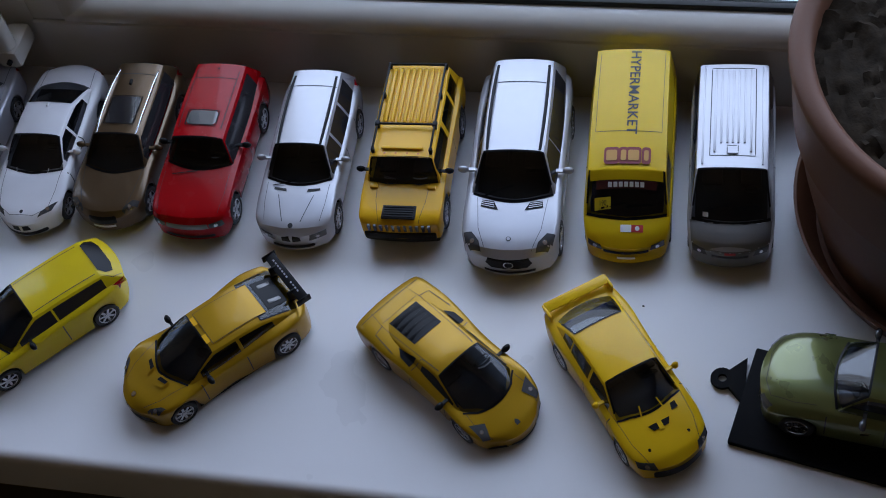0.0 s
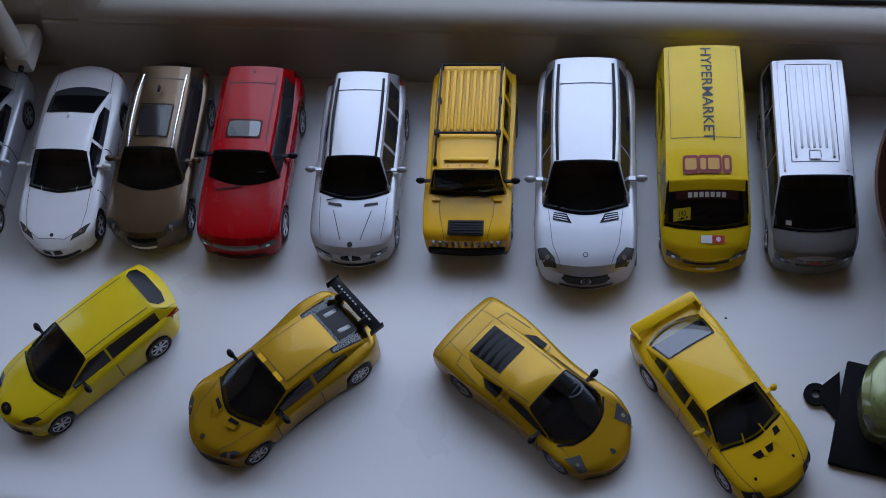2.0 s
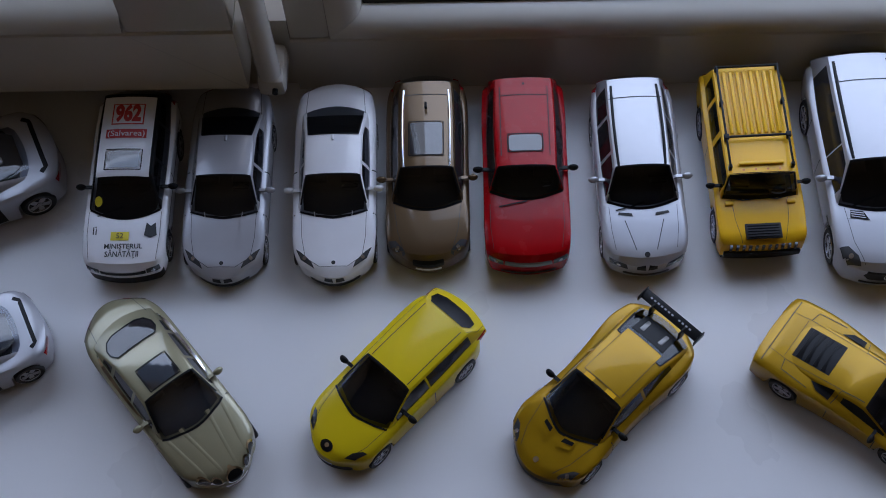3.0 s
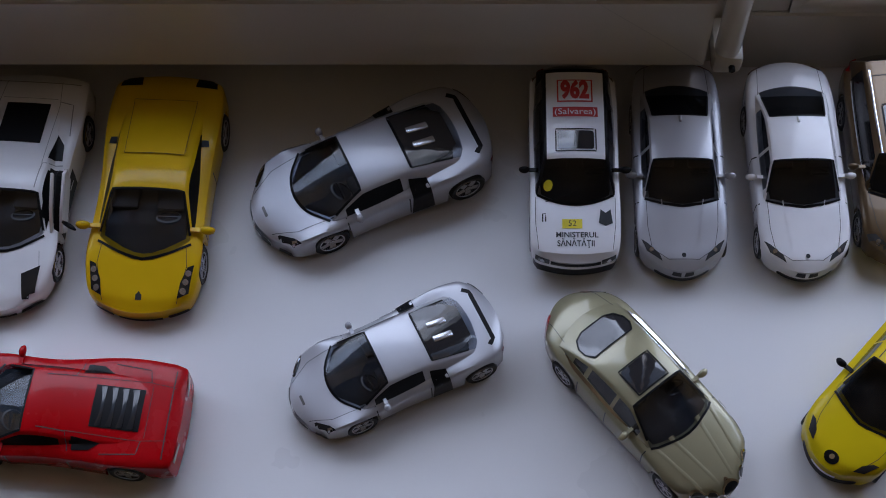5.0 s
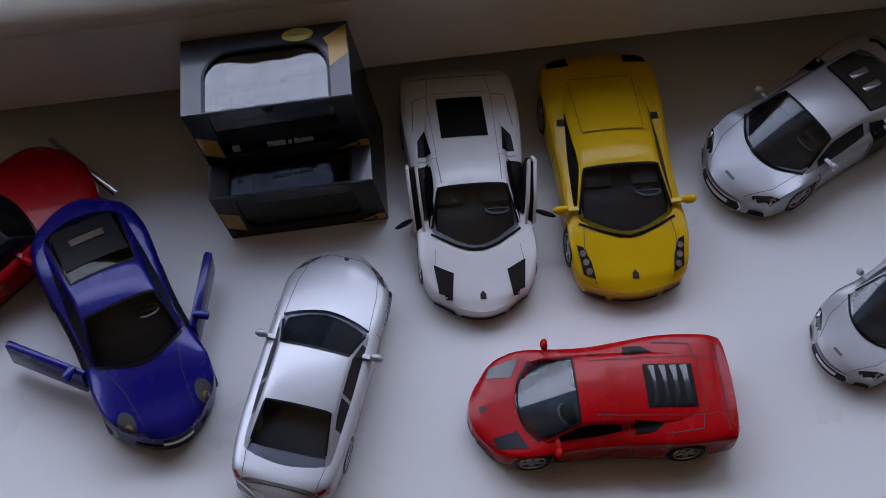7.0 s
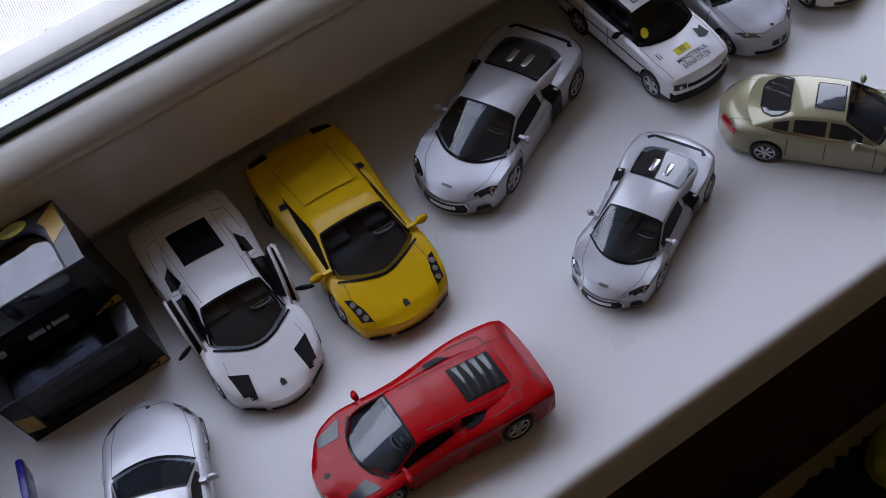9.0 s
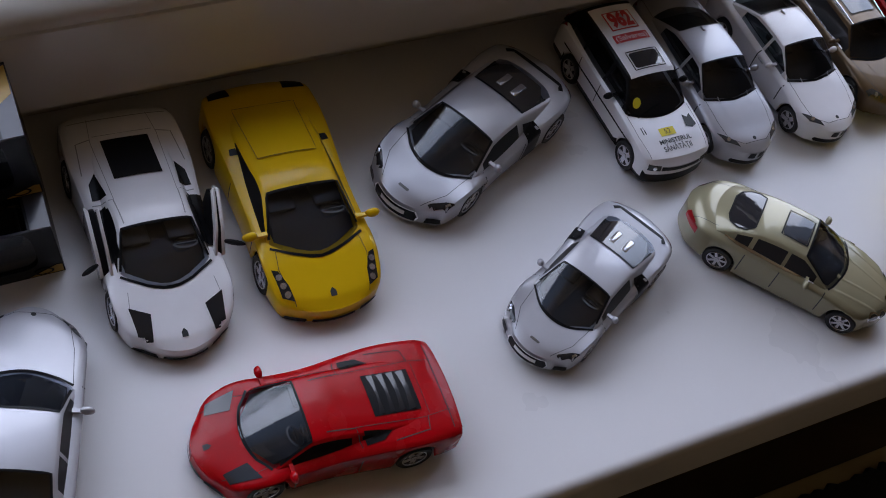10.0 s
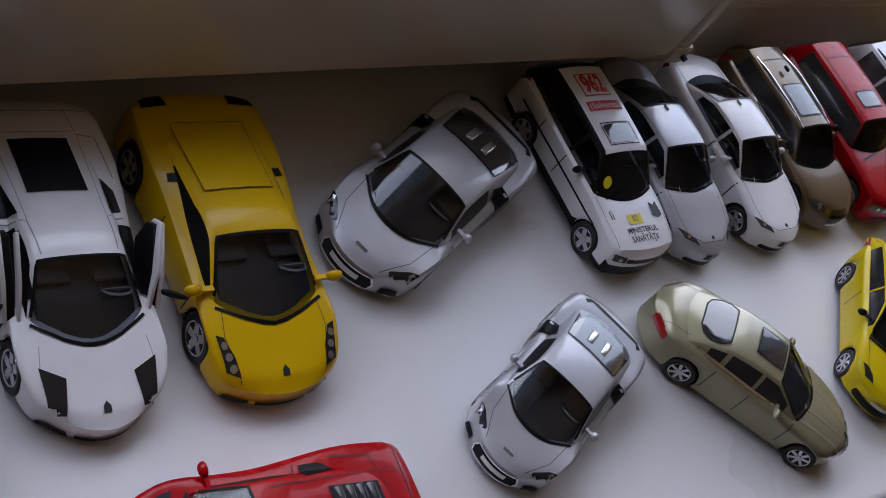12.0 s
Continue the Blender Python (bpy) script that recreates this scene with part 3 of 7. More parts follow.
    def block(self, name, x0, x1, d0, d1, z0, z1, mat, bevel=0.02, label="", turn=None, parent=None):
        a, b = self.P(x0, d0, z0), self.P(x1, d1, z1)
        bm = box(a.x, b.x, a.y, b.y, a.z, b.z, bevel * self.s)
        if turn:
            c = (a + b) / 2
            bm.transform(Matrix.Translation(c) @ Euler([radians(t) for t in turn]).to_matrix().to_4x4() @ Matrix.Translation(-c))
        return part(name, bm, mat, parent or self.root, label)

    def put(self, x, y, turn, z=0.0):
        """Stands the car on the sill; turn in degrees, 0 with its nose to the room."""
        self.root.matrix_basis = pose(x, y, z, 0, 0, turn)
        return self

# ---------------------------------------------------------------- the window sill and the window
SILLM = plain("white_sill_plastic", (0.74, 0.73, 0.735), 0.28, var=0.03, scale=14, bump=0.05, bscale=1500)
FRAMEM = plain("white_window_plastic", (0.61, 0.58, 0.52), 0.16, var=0.05, scale=9, bump=0.04, bscale=700)
GASKET = plain("black_rubber_gasket", (0.01, 0.01, 0.01), 0.6)
WALLM = plain("painted_wall", (0.30, 0.20, 0.095), 0.8, var=0.08, scale=5, bump=0.3, bscale=300)
FLOORM = plain("brown_floor", (0.045, 0.036, 0.023), 0.6, var=0.2, scale=20)
PANE = glass_mat("window_glass", (0.95, 0.97, 0.97), 0.09)
TERRA = plain("terracotta_plastic", (0.095, 0.038, 0.017), 0.55, var=0.12, scale=25, bump=0.15, bscale=500, spec=0.25)
SOILM = plain("dark_soil", (0.022, 0.016, 0.010), 0.95, var=0.7, scale=200, bump=0.8, bscale=500, spec=0.1)

SX0, SX1, SY0, SY1 = -1.55, 0.85, -0.2165, 0.0455
prof = [(SY1 + 0.06, -0.028), (SY1 + 0.06, 0.0)]
prof += [(SY0 + 0.006 + 0.006 * math.cos(radians(a)), -0.006 + 0.006 * math.sin(radians(a))) for a in range(90, 181, 15)]
prof += [(SY0, -0.034), (SY0 + 0.004, -0.038), (SY0 + 0.02, -0.038), (SY0 + 0.02, -0.028)]
tagged(part("window_sill", sweep(prof, SX0, SX1), SILLM), "white plastic window sill with a rounded front edge", "window sill", kind="structure")

# fixed window: frame foot, glazing bead, the upright beside it
BX = -0.272
YS, ZS, XE = 0.0185, 0.0405, -0.293


def bead_line(y, z, dy, dz):
    """A glazing bead: a short upright face, then a broad rounded shoulder."""
    arc = [(y + dy * (1 - math.cos(radians(a))), z + 0.002 + (dz - 0.002) * math.sin(radians(a))) for a in range(0, 91, 9)]
    return [(y, z)] + arc + [(y + dy + 0.004, z + dz), (y + dy + 0.004, z)]


prof = [(SY1, 0.0005), (SY1, 0.0455), (SY1 + 0.0010, 0.0465), (SY1 + 0.05, 0.0465), (SY1 + 0.05, 0.0005)]
w1 = tagged(new("window_1"), "fixed white plastic window with a rounded glazing bead", "window", kind="structure")
part("window_frame", sweep(prof, BX, SX1), FRAMEM, w1)
part("glazing_bead", sweep(bead_line(SY1 + 0.0005, 0.0471, 0.0135, 0.0135), BX + 0.022, SX1), FRAMEM, w1)
part("upright", box(BX, BX + 0.022, SY1 + 0.001, SY1 + 0.05, 0.0468, 1.35, 0.002), FRAMEM, w1)
post = [(BX + 0.022 + 0.018 * math.sin(radians(a)), SY1 + 0.0005 + 0.0135 * (1 - math.cos(radians(a)))) for a in range(0, 91, 15)] + [(BX + 0.040, SY1 + 0.05), (BX + 0.022, SY1 + 0.05)]
bm = bmesh.new()
lo, hi = [[bm.verts.new((x, y, z)) for x, y in post] for z in (0.0475, 1.35)]
for i in range(len(post)):
    bm.faces.new((lo[i], lo[(i + 1) % len(post)], hi[(i + 1) % len(post)], hi[i]))
bm.faces.new(lo), bm.faces.new(hi)
part("upright_bead", bm, FRAMEM, w1)

# opening window: the sash stands proud of its frame
w2 = tagged(new("window_2"), "white plastic opening sash standing proud of its frame", "window", kind="structure")
part("window_frame", sweep([(SY1 + 0.004, 0.0005), (SY1 + 0.004, 0.06), (SY1 + 0.05, 0.06), (SY1 + 0.05, 0.0005)], SX0, BX - 0.0005), FRAMEM, w2)
prof = [(YS + 0.002, ZS), (YS, ZS + 0.002), (YS, ZS + 0.0513), (YS + 0.0010, ZS + 0.0523), (SY1 + 0.05, ZS + 0.0523), (SY1 + 0.05, ZS)]
part("sash_rail", sweep(prof, SX0, XE), FRAMEM, w2)
part("sash_bead", sweep(bead_line(YS + 0.0005, ZS + 0.0529, 0.0175, 0.0145), SX0, XE - 0.056), FRAMEM, w2)
part("sash_stile", box(XE - 0.055, XE, YS + 0.0004, SY1 + 0.05, ZS + 0.0526, 1.35, 0.002), FRAMEM, w2)
bm = bmesh.new()
bm.faces.new([bm.verts.new(p) for p in ((XE - 0.0002, YS - 0.0002, ZS + 0.002), (XE - 0.0002, YS - 0.0002, ZS + 0.0030), (XE - 0.055, YS - 0.0002, ZS + 0.0523), (XE - 0.0558, YS - 0.0002, ZS + 0.0523))])
part("mitre_seam", bm, plain("grey_weld_line", (0.46, 0.435, 0.39), 0.5), w2)
h = tagged(new("window_hinge"), "white plastic hinge cover at the sash corner", "hinge", kind="structure")
bm = bmesh.new()
bmesh.ops.create_cone(bm, cap_ends=True, segments=24, radius1=0.0062, radius2=0.0062, depth=0.14)
bm.transform(Matrix.Translation((-0.2815, 0.0255, 0.117)))
part("hinge_cover", bm, FRAMEM, h)
part("hinge_foot", box(-0.2885, -0.2735, 0.0190, 0.0452, 0.033, 0.0465, 0.003), FRAMEM, h)
bm = bmesh.new()
bmesh.ops.create_cone(bm, cap_ends=True, segments=16, radius1=0.0016, radius2=0.0016, depth=0.003)
bm.transform(Matrix.Translation((-0.2790, 0.0180, 0.0400)) @ Matrix.Rotation(radians(90), 4, "X"))
part("hinge_screw", bm, BLACK, h)

# double glazing: gasket, inner pane, bright spacer with its row of holes, outer gasket, outer frame
SPACER = plain("bright_spacer_strip", (0.85, 0.86, 0.88), 0.35, 0.2)
DOTS = plain("spacer_hole", (0.12, 0.12, 0.16), 0.6)
for w, xa, xb, y, z in ((w2, SX0, XE - 0.056, YS + 0.018, ZS + 0.0674), (w1, BX + 0.04, SX1, SY1 + 0.014, 0.0606)):
    part("gasket", box(xa, xb, y + 0.0001, y + 0.0045, z - 0.012, z + 0.0035, 0.0012), GASKET, w)
    ob = part("pane", box(xa, xb, y + 0.0047, y + 0.0075, z - 0.008, 1.35), PANE, w)
    ob.visible_shadow = False
    ys, zs = y + 0.0077, z + 0.0015
    part("glazing_spacer", sweep([(ys, zs - 0.008), (ys, zs), (ys + 0.0145, zs + 0.0015), (ys + 0.0145, zs - 0.008)], xa, xb), SPACER, w)
    bm = bmesh.new()
    for k in range(int((xb - xa) / 0.0036)):
        x, yc = xa + 0.004 + 0.0036 * k, ys + 0.0098
        bm.faces.new([bm.verts.new((x + dx, yc + dy, zs + 0.0003 + (yc + dy - ys) * 0.1034)) for dx, dy in ((-0.0004, -0.0003), (0.0004, -0.0003), (0.0004, 0.0003), (-0.0004, 0.0003))])
    part("spacer_holes", bm, DOTS, w, kind="stuff")
    part("outer_gasket", box(xa, xb, ys + 0.0147, ys + 0.0187, z - 0.01, z + 0.0055, 0.001), GASKET, w)
    part("outer_frame", box(xa, xb, ys + 0.0189, ys + 0.036, z - 0.02, z + 0.0095, 0.003), FRAMEM, w)

# outside: a glowing sheet for pale sky and ground, the outer ledge and a fly screen
OUTSIDEM = bpy.data.materials.new("outside_glow")
OUTSIDEM.use_nodes = True
OUTSIDEM.node_tree.nodes.remove(OUTSIDEM.node_tree.nodes["Principled BSDF"])
em = OUTSIDEM.node_tree.nodes.new("ShaderNodeEmission")
em.inputs["Color"].default_value, em.inputs["Strength"].default_value = (0.88, 0.88, 1.0, 1), 1.8
OUTSIDEM.node_tree.links.new(em.outputs["Emission"], OUTSIDEM.node_tree.nodes["Material Output"].inputs["Surface"])
tagged(part("backdrop", box(-6, 5, 3.0, 3.05, -4, 6), OUTSIDEM), "glowing sheet for the pale sky and ground outside", "sky", kind="structure")
SCREENM = plain("grey_fly_screen", (0.42, 0.42, 0.46), 0.6)
bm = bmesh.new()
for k in range(110):
    z = 0.108 + k * 0.0013
    bm.faces.new([bm.verts.new(p) for p in ((-1.5, 0.0885, z), (-0.36, 0.0885, z), (-0.36, 0.0885, z + 0.0003), (-1.5, 0.0885, z + 0.0003))])
for k in range(870):
    x = -1.5 + k * 0.0013
    bm.faces.new([bm.verts.new(p) for p in ((x, 0.0887, 0.108), (x + 0.0003, 0.0887, 0.108), (x + 0.0003, 0.0887, 0.25), (x, 0.0887, 0.25))])
tagged(part("fly_screen", bm, SCREENM, kind="stuff"), "fine grey fly screen outside the sash", "fly screen")

# a small clump of debris lying against the fly screen
bm = bmesh.new()
for k in range(26):
    a, rr = k * 2.4, 0.0009 * math.sqrt(k)
    m4 = Matrix.Translation((-0.6376 + rr * math.cos(a), 0.0872, 0.1065 + rr * 0.8 * math.sin(a))) @ Matrix.Rotation(a, 4, "Y") @ Matrix.Diagonal((1.6, 0.5, 0.7, 1))
    bmesh.ops.create_icosphere(bm, subdivisions=1, radius=0.0007, matrix=m4)
tagged(part("debris_clump", bm, plain("grey_brown_debris", (0.10, 0.085, 0.06), 0.8)), "small grey-brown clump of debris on the fly screen", "leaf scrap")

# the room behind, in shade; its unseen walls and ceiling set the bounce light
def slab(name, label, x0, x1, y0, y1, z0, z1, mat):
    return tagged(part(name, box(x0, x1, y0, y1, z0, z1), mat), label, "wall" if "wall" in name else name, kind="structure")


slab("floor", "dark brown floor in shade", -2.2, 1.6, -3.2, 0.0, -0.95, -0.90, FLOORM)
slab("ceiling", "unseen ceiling added to close the room", -2.2, 1.6, -3.2, 0.3, 1.62, 1.67, WALLM)
slab("wall_south", "unseen wall added across the room", -2.2, 1.6, -3.25, -3.2, -0.9, 1.62, WALLM)
slab("wall_west", "unseen side wall added to close the room", -2.25, -2.2, -3.2, 0.3, -0.9, 1.62, WALLM)
slab("wall_east", "unseen side wall added to close the room", 1.6, 1.65, -3.2, 0.3, -0.9, 1.62, WALLM)
# darker copy of the wall paint: the shade under the sill is in its colour
WALLSHADE = plain("shaded_wall_paint", (0.085, 0.065, 0.032), 0.7, var=0.15, scale=8, bump=0.3, bscale=300)
slab("wall_below", "wall under the sill, coloured dark for its shade", -2.2, 1.6, -0.08, 0.0, -0.9, -0.029, WALLSHADE)
slab("wall_above", "unseen wall added over the window", -2.2, 1.6, 0.0, 0.12, 1.35, 1.62, WALLM)
slab("wall_left", "unseen wall added beside the window", -2.2, SX0, -0.217, 0.12, -0.03, 1.35, WALLM)
slab("wall_right", "unseen wall added beside the window", SX1, 1.6, -0.217, 0.12, -0.03, 1.35, WALLM)

# ---------------------------------------------------------------- the cars, back row
S43 = 1 / 42.0


def lamps(c, pts, mat=LAMP, mode="top", name="headlight", up=0.012):
    c.both(name, pts, mode, mat, up)
    x, y = sum(p[0] for p in pts) / len(pts), sum(p[1] for p in pts) / len(pts)
    if mat is LAMP:
        for sg in (1, -1):
            c.disc("headlight_bulb", sg * x, y, 0.045, mode, RIM, up + 0.012)


def saloon(name, label, mat, s):
    c = Car(name, label, "cars in the back row", mat, s, L=4.84, W=1.85, fo=0.84, wb=2.89, wr=0.33, spokes=5,
            zc=[(0, 0.60), (0.12, 0.72), (0.6, 0.82), (1.5, 0.96), (4.0, 1.03), (4.6, 1.02), (4.84, 0.9)],
            zs=[(0, 0.52), (0.15, 0.64), (0.7, 0.77), (1.5, 0.88), (3.5, 0.95), (4.6, 0.94), (4.84, 0.82)],
            hw=[(0, 0.74), (0.15, 0.84), (0.5, 0.95), (1.0, 0.985), (2.4, 1), (4.0, 0.97), (4.6, 0.9), (4.84, 0.82)],
            cab=(1.45, 2.15, 3.2, 4.0), cz=(0.93, 1.42, 1.40, 1.03), cw=(0.87, 0.64), nb=0.32, tb=0.18,
            pillars=[(2.45, 2.53), (3.25, 3.3)], sg=(1.75, 3.55))
    c.line("bonnet_seam", [(0.62, 0.45), (0.70, 0.9), (0.72, 1.5)], mirror=True)
    c.line("bonnet_seam", [(0.62, 0.45), (0.3, 0.22), (-0.3, 0.22), (-0.62, 0.45)])
    c.line("bonnet_crease", [(0.28, 0.4), (0.42, 1.45)], w=0.02, mat=mat, up=0.014, mirror=True)
    lamps(c, [(0.42, 0.20), (0.72, 0.42), (0.83, 0.66), (0.70, 0.56), (0.48, 0.34)])
    c.both("grille", [(0.03, 0.42), (0.22, 0.44), (0.20, 0.60), (0.04, 0.60)], "front", BLACK, 0.02, "kidney-shaped grille")
    c.rect("air_intake", -0.55, 0.55, 0.22, 0.34, "front", BLACK, r=0.05)
    c.disc("badge", 0, 0.30, 0.045, "top", PRINTK, label="round black badge")
    c.line("boot_seam", [(0.68, 3.95), (0.62, 4.75)], mirror=True)
    c.both("taillight", [(0.5, 0.78), (0.8, 0.78), (0.8, 0.92), (0.5, 0.92)], "rear", TAIL, 0.02)
    c.both("door_seam", [(2.47, 0.3), (2.50, 0.3), (2.50, 0.95), (2.47, 0.95)], "left", SEAM)
    c.both("door_seam", [(1.42, 0.4), (1.45, 0.4), (1.45, 0.88), (1.42, 0.88)], "left", SEAM)
    c.both("door_handle", [(2.2, 0.80), (2.4, 0.80), (2.4, 0.84), (2.2, 0.84)], "left", CHROME, 0.02)
    c.block("aerial_fin", -0.03, 0.03, 3.02, 3.16, 1.38, 1.46, mat)
    return c


def suv(name, label, mat, s, L, W, H, belt, hood, **k):
    q = dict(L=L, W=W, fo=0.85, wb=L - 1.85, wr=0.37, ww=0.25, spokes=5, clr=0.24, pw=4.0,
             zc=[(0, hood - 0.32), (0.1, hood - 0.14), (0.4, hood - 0.06), (1.4, hood + 0.02), (L - 0.3, belt + 0.04), (L, belt - 0.15)],
             zs=[(0, hood - 0.36), (0.12, hood - 0.2), (0.5, hood - 0.1), (1.4, belt - 0.06), (L - 0.3, belt - 0.02), (L, belt - 0.2)],
             hw=[(0, 0.80), (0.15, 0.9), (0.45, 0.975), (1.0, 0.99), (2.4, 1), (4.0, 0.985), (L - 0.25, 0.94), (L, 0.88)],
             cab=(1.38, 1.98, L - 0.40, L - 0.08), cz=(belt, H - 0.06, H - 0.08, belt), cw=(0.89, 0.62), nb=0.22, tb=0.12,
             taper=(0.05, 0.10), pillars=[(2.38, 2.46), (3.30, 3.38)], sg=(1.62, L - 0.55))
    q.update(k)
    c = Car(name, label, "cars in the back row", mat, s, **q)
    return c


def side_seams(c, ds, z0, z1):
    for d in ds:
        c.both("door_seam", [(d - 0.012, z0), (d + 0.012, z0), (d + 0.012, z1), (d - 0.012, z1)], "left", SEAM)
        c.both("door_handle", [(d - 0.3, z1 - 0.14), (d - 0.1, z1 - 0.14), (d - 0.1, z1 - 0.1), (d - 0.3, z1 - 0.1)], "left", c.mat, 0.03)


def roof_rails(c, x, d0, d1, mat, w=0.028, h=0.055):
    """A pair of rails that follow the curve of the roof."""
    for sg in (1, -1):
        bm = bmesh.new()
        prev = None
        for k in range(15):
            d = d0 + (d1 - d0) * k / 14
            xx = sg * x * (1 - 0.05 * (2 * k / 14 - 1) ** 2)
            hit, _, _ = c.cast("top", xx, d)
            if hit is None:
                continue
            z = hit.z / c.s
            up = h * min(1, 4 * k / 14, 4 * (14 - k) / 14) + 0.008
            cur = [bm.verts.new(c.P(xx + p, d, z + q)) for p, q in ((-w, -0.02), (-w, up * 0.8), (-w * 0.5, up), (w * 0.5, up), (w, up * 0.8), (w, -0.02))]
            if prev:
                for i in range(5):
                    bm.faces.new((prev[i], prev[i + 1], cur[i + 1], cur[i]))
            prev = cur
        part("roof_rail", bm, mat, c.root, smooth=60)


def silver_van():
    c = Car("toy_van", "silver toy van with a ribbed roof and grey nose", "cars in the back row", SILVER, 1 / 43.4, L=4.85, W=1.93, fo=0.85, wb=2.95, wr=0.32, ww=0.2, clr=0.2,
            zc=[(0, 0.75), (0.15, 0.95), (0.75, 1.12), (1.1, 1.2), (4.5, 1.2), (4.85, 1.1)], zs=[(0, 0.7), (0.15, 0.85), (0.8, 1.05), (4.6, 1.15), (4.85, 1.0)],
            hw=[(0, 0.84), (0.2, 0.93), (0.6, 0.98), (2.4, 1), (4.4, 0.99), (4.85, 0.95)], cab=(0.72, 1.5, 4.55, 4.78), cz=(1.12, 1.93, 1.93, 1.2),
            cw=(0.96, 0.80), nb=0.2, tb=0.05, taper=(0.02, 0.02), crown=0.03, peak=0.02, bowf=0.15, bowr=0.05, pillars=[(2.15, 2.20), (3.4, 3.44)], sg=(0.95, 4.6),
            mirrors=False, roofmat=SILVER, seat=1.9)
    c.decal("bonnet", [(-0.84, 0.10), (0.84, 0.10), (0.90, 0.72), (0.6, 0.62), (-0.6, 0.62), (-0.90, 0.72)], "top", GREYP, 0.01, "grey painted bonnet")
    c.decal("bumper", [(-0.84, 0.25), (0.84, 0.25), (0.84, 0.80), (-0.84, 0.80)], "front", GREYP, 0.012)
    for x in (-0.40, -0.26, -0.12, 0.0, 0.12, 0.26, 0.40):
        c.block("roof_rib", x - 0.025, x + 0.025, 1.95 if abs(x) > 0.3 else 2.2, 4.35, 1.935, 1.975, SILVER, 0.012)
    c.line("roof_groove", [(-0.50, 1.85), (0.50, 1.85), (0.50, 4.42), (-0.50, 4.42), (-0.50, 1.85)], w=0.02)
    for x in (-0.66, 0.66):
        c.block("roof_rib", x - 0.02, x + 0.02, 1.62, 4.5, 1.905, 1.945, SILVER, 0.012)
    c.rect("roof_hatch", -0.12, 0.12, 1.9, 2.12, "top", SILVER, 0.02)
    c.line("roof_groove", [(-0.12, 1.9), (0.12, 1.9), (0.12, 2.12), (-0.12, 2.12), (-0.12, 1.9)], w=0.02, up=0.025)
    lamps(c, [(0.50, 0.62), (0.80, 0.62), (0.84, 0.82), (0.55, 0.78)], LAMP, "front", up=0.02)
    c.rect("grille", -0.4, 0.4, 0.60, 0.68, "front", LAMPD, 0.02)
    c.rect("badge", -0.12, 0.12, 0.73, 0.78, "front", PRINTR, 0.025, "small red badge")
    c.decal("windscreen_sticker", [(-0.62, 1.18), (-0.5, 1.18), (-0.5, 1.26), (-0.62, 1.26)], "front", PRINTW, 0.02)
    c.line("wiper", [(-0.6, 0.80), (0.02, 0.88)], mat=BLACK, w=0.03, up=0.03)
    c.line("wiper", [(0.0, 0.80), (0.6, 0.88)], mat=BLACK, w=0.03, up=0.03)
    side_seams(c, (2.2, 3.43), 0.4, 1.1)
    return c


PRINTD = plain("dark_maroon_print", (0.05, 0.008, 0.01), 0.4)
PALEO = plain("pale_orange_print", (0.50, 0.26, 0.05), 0.5)


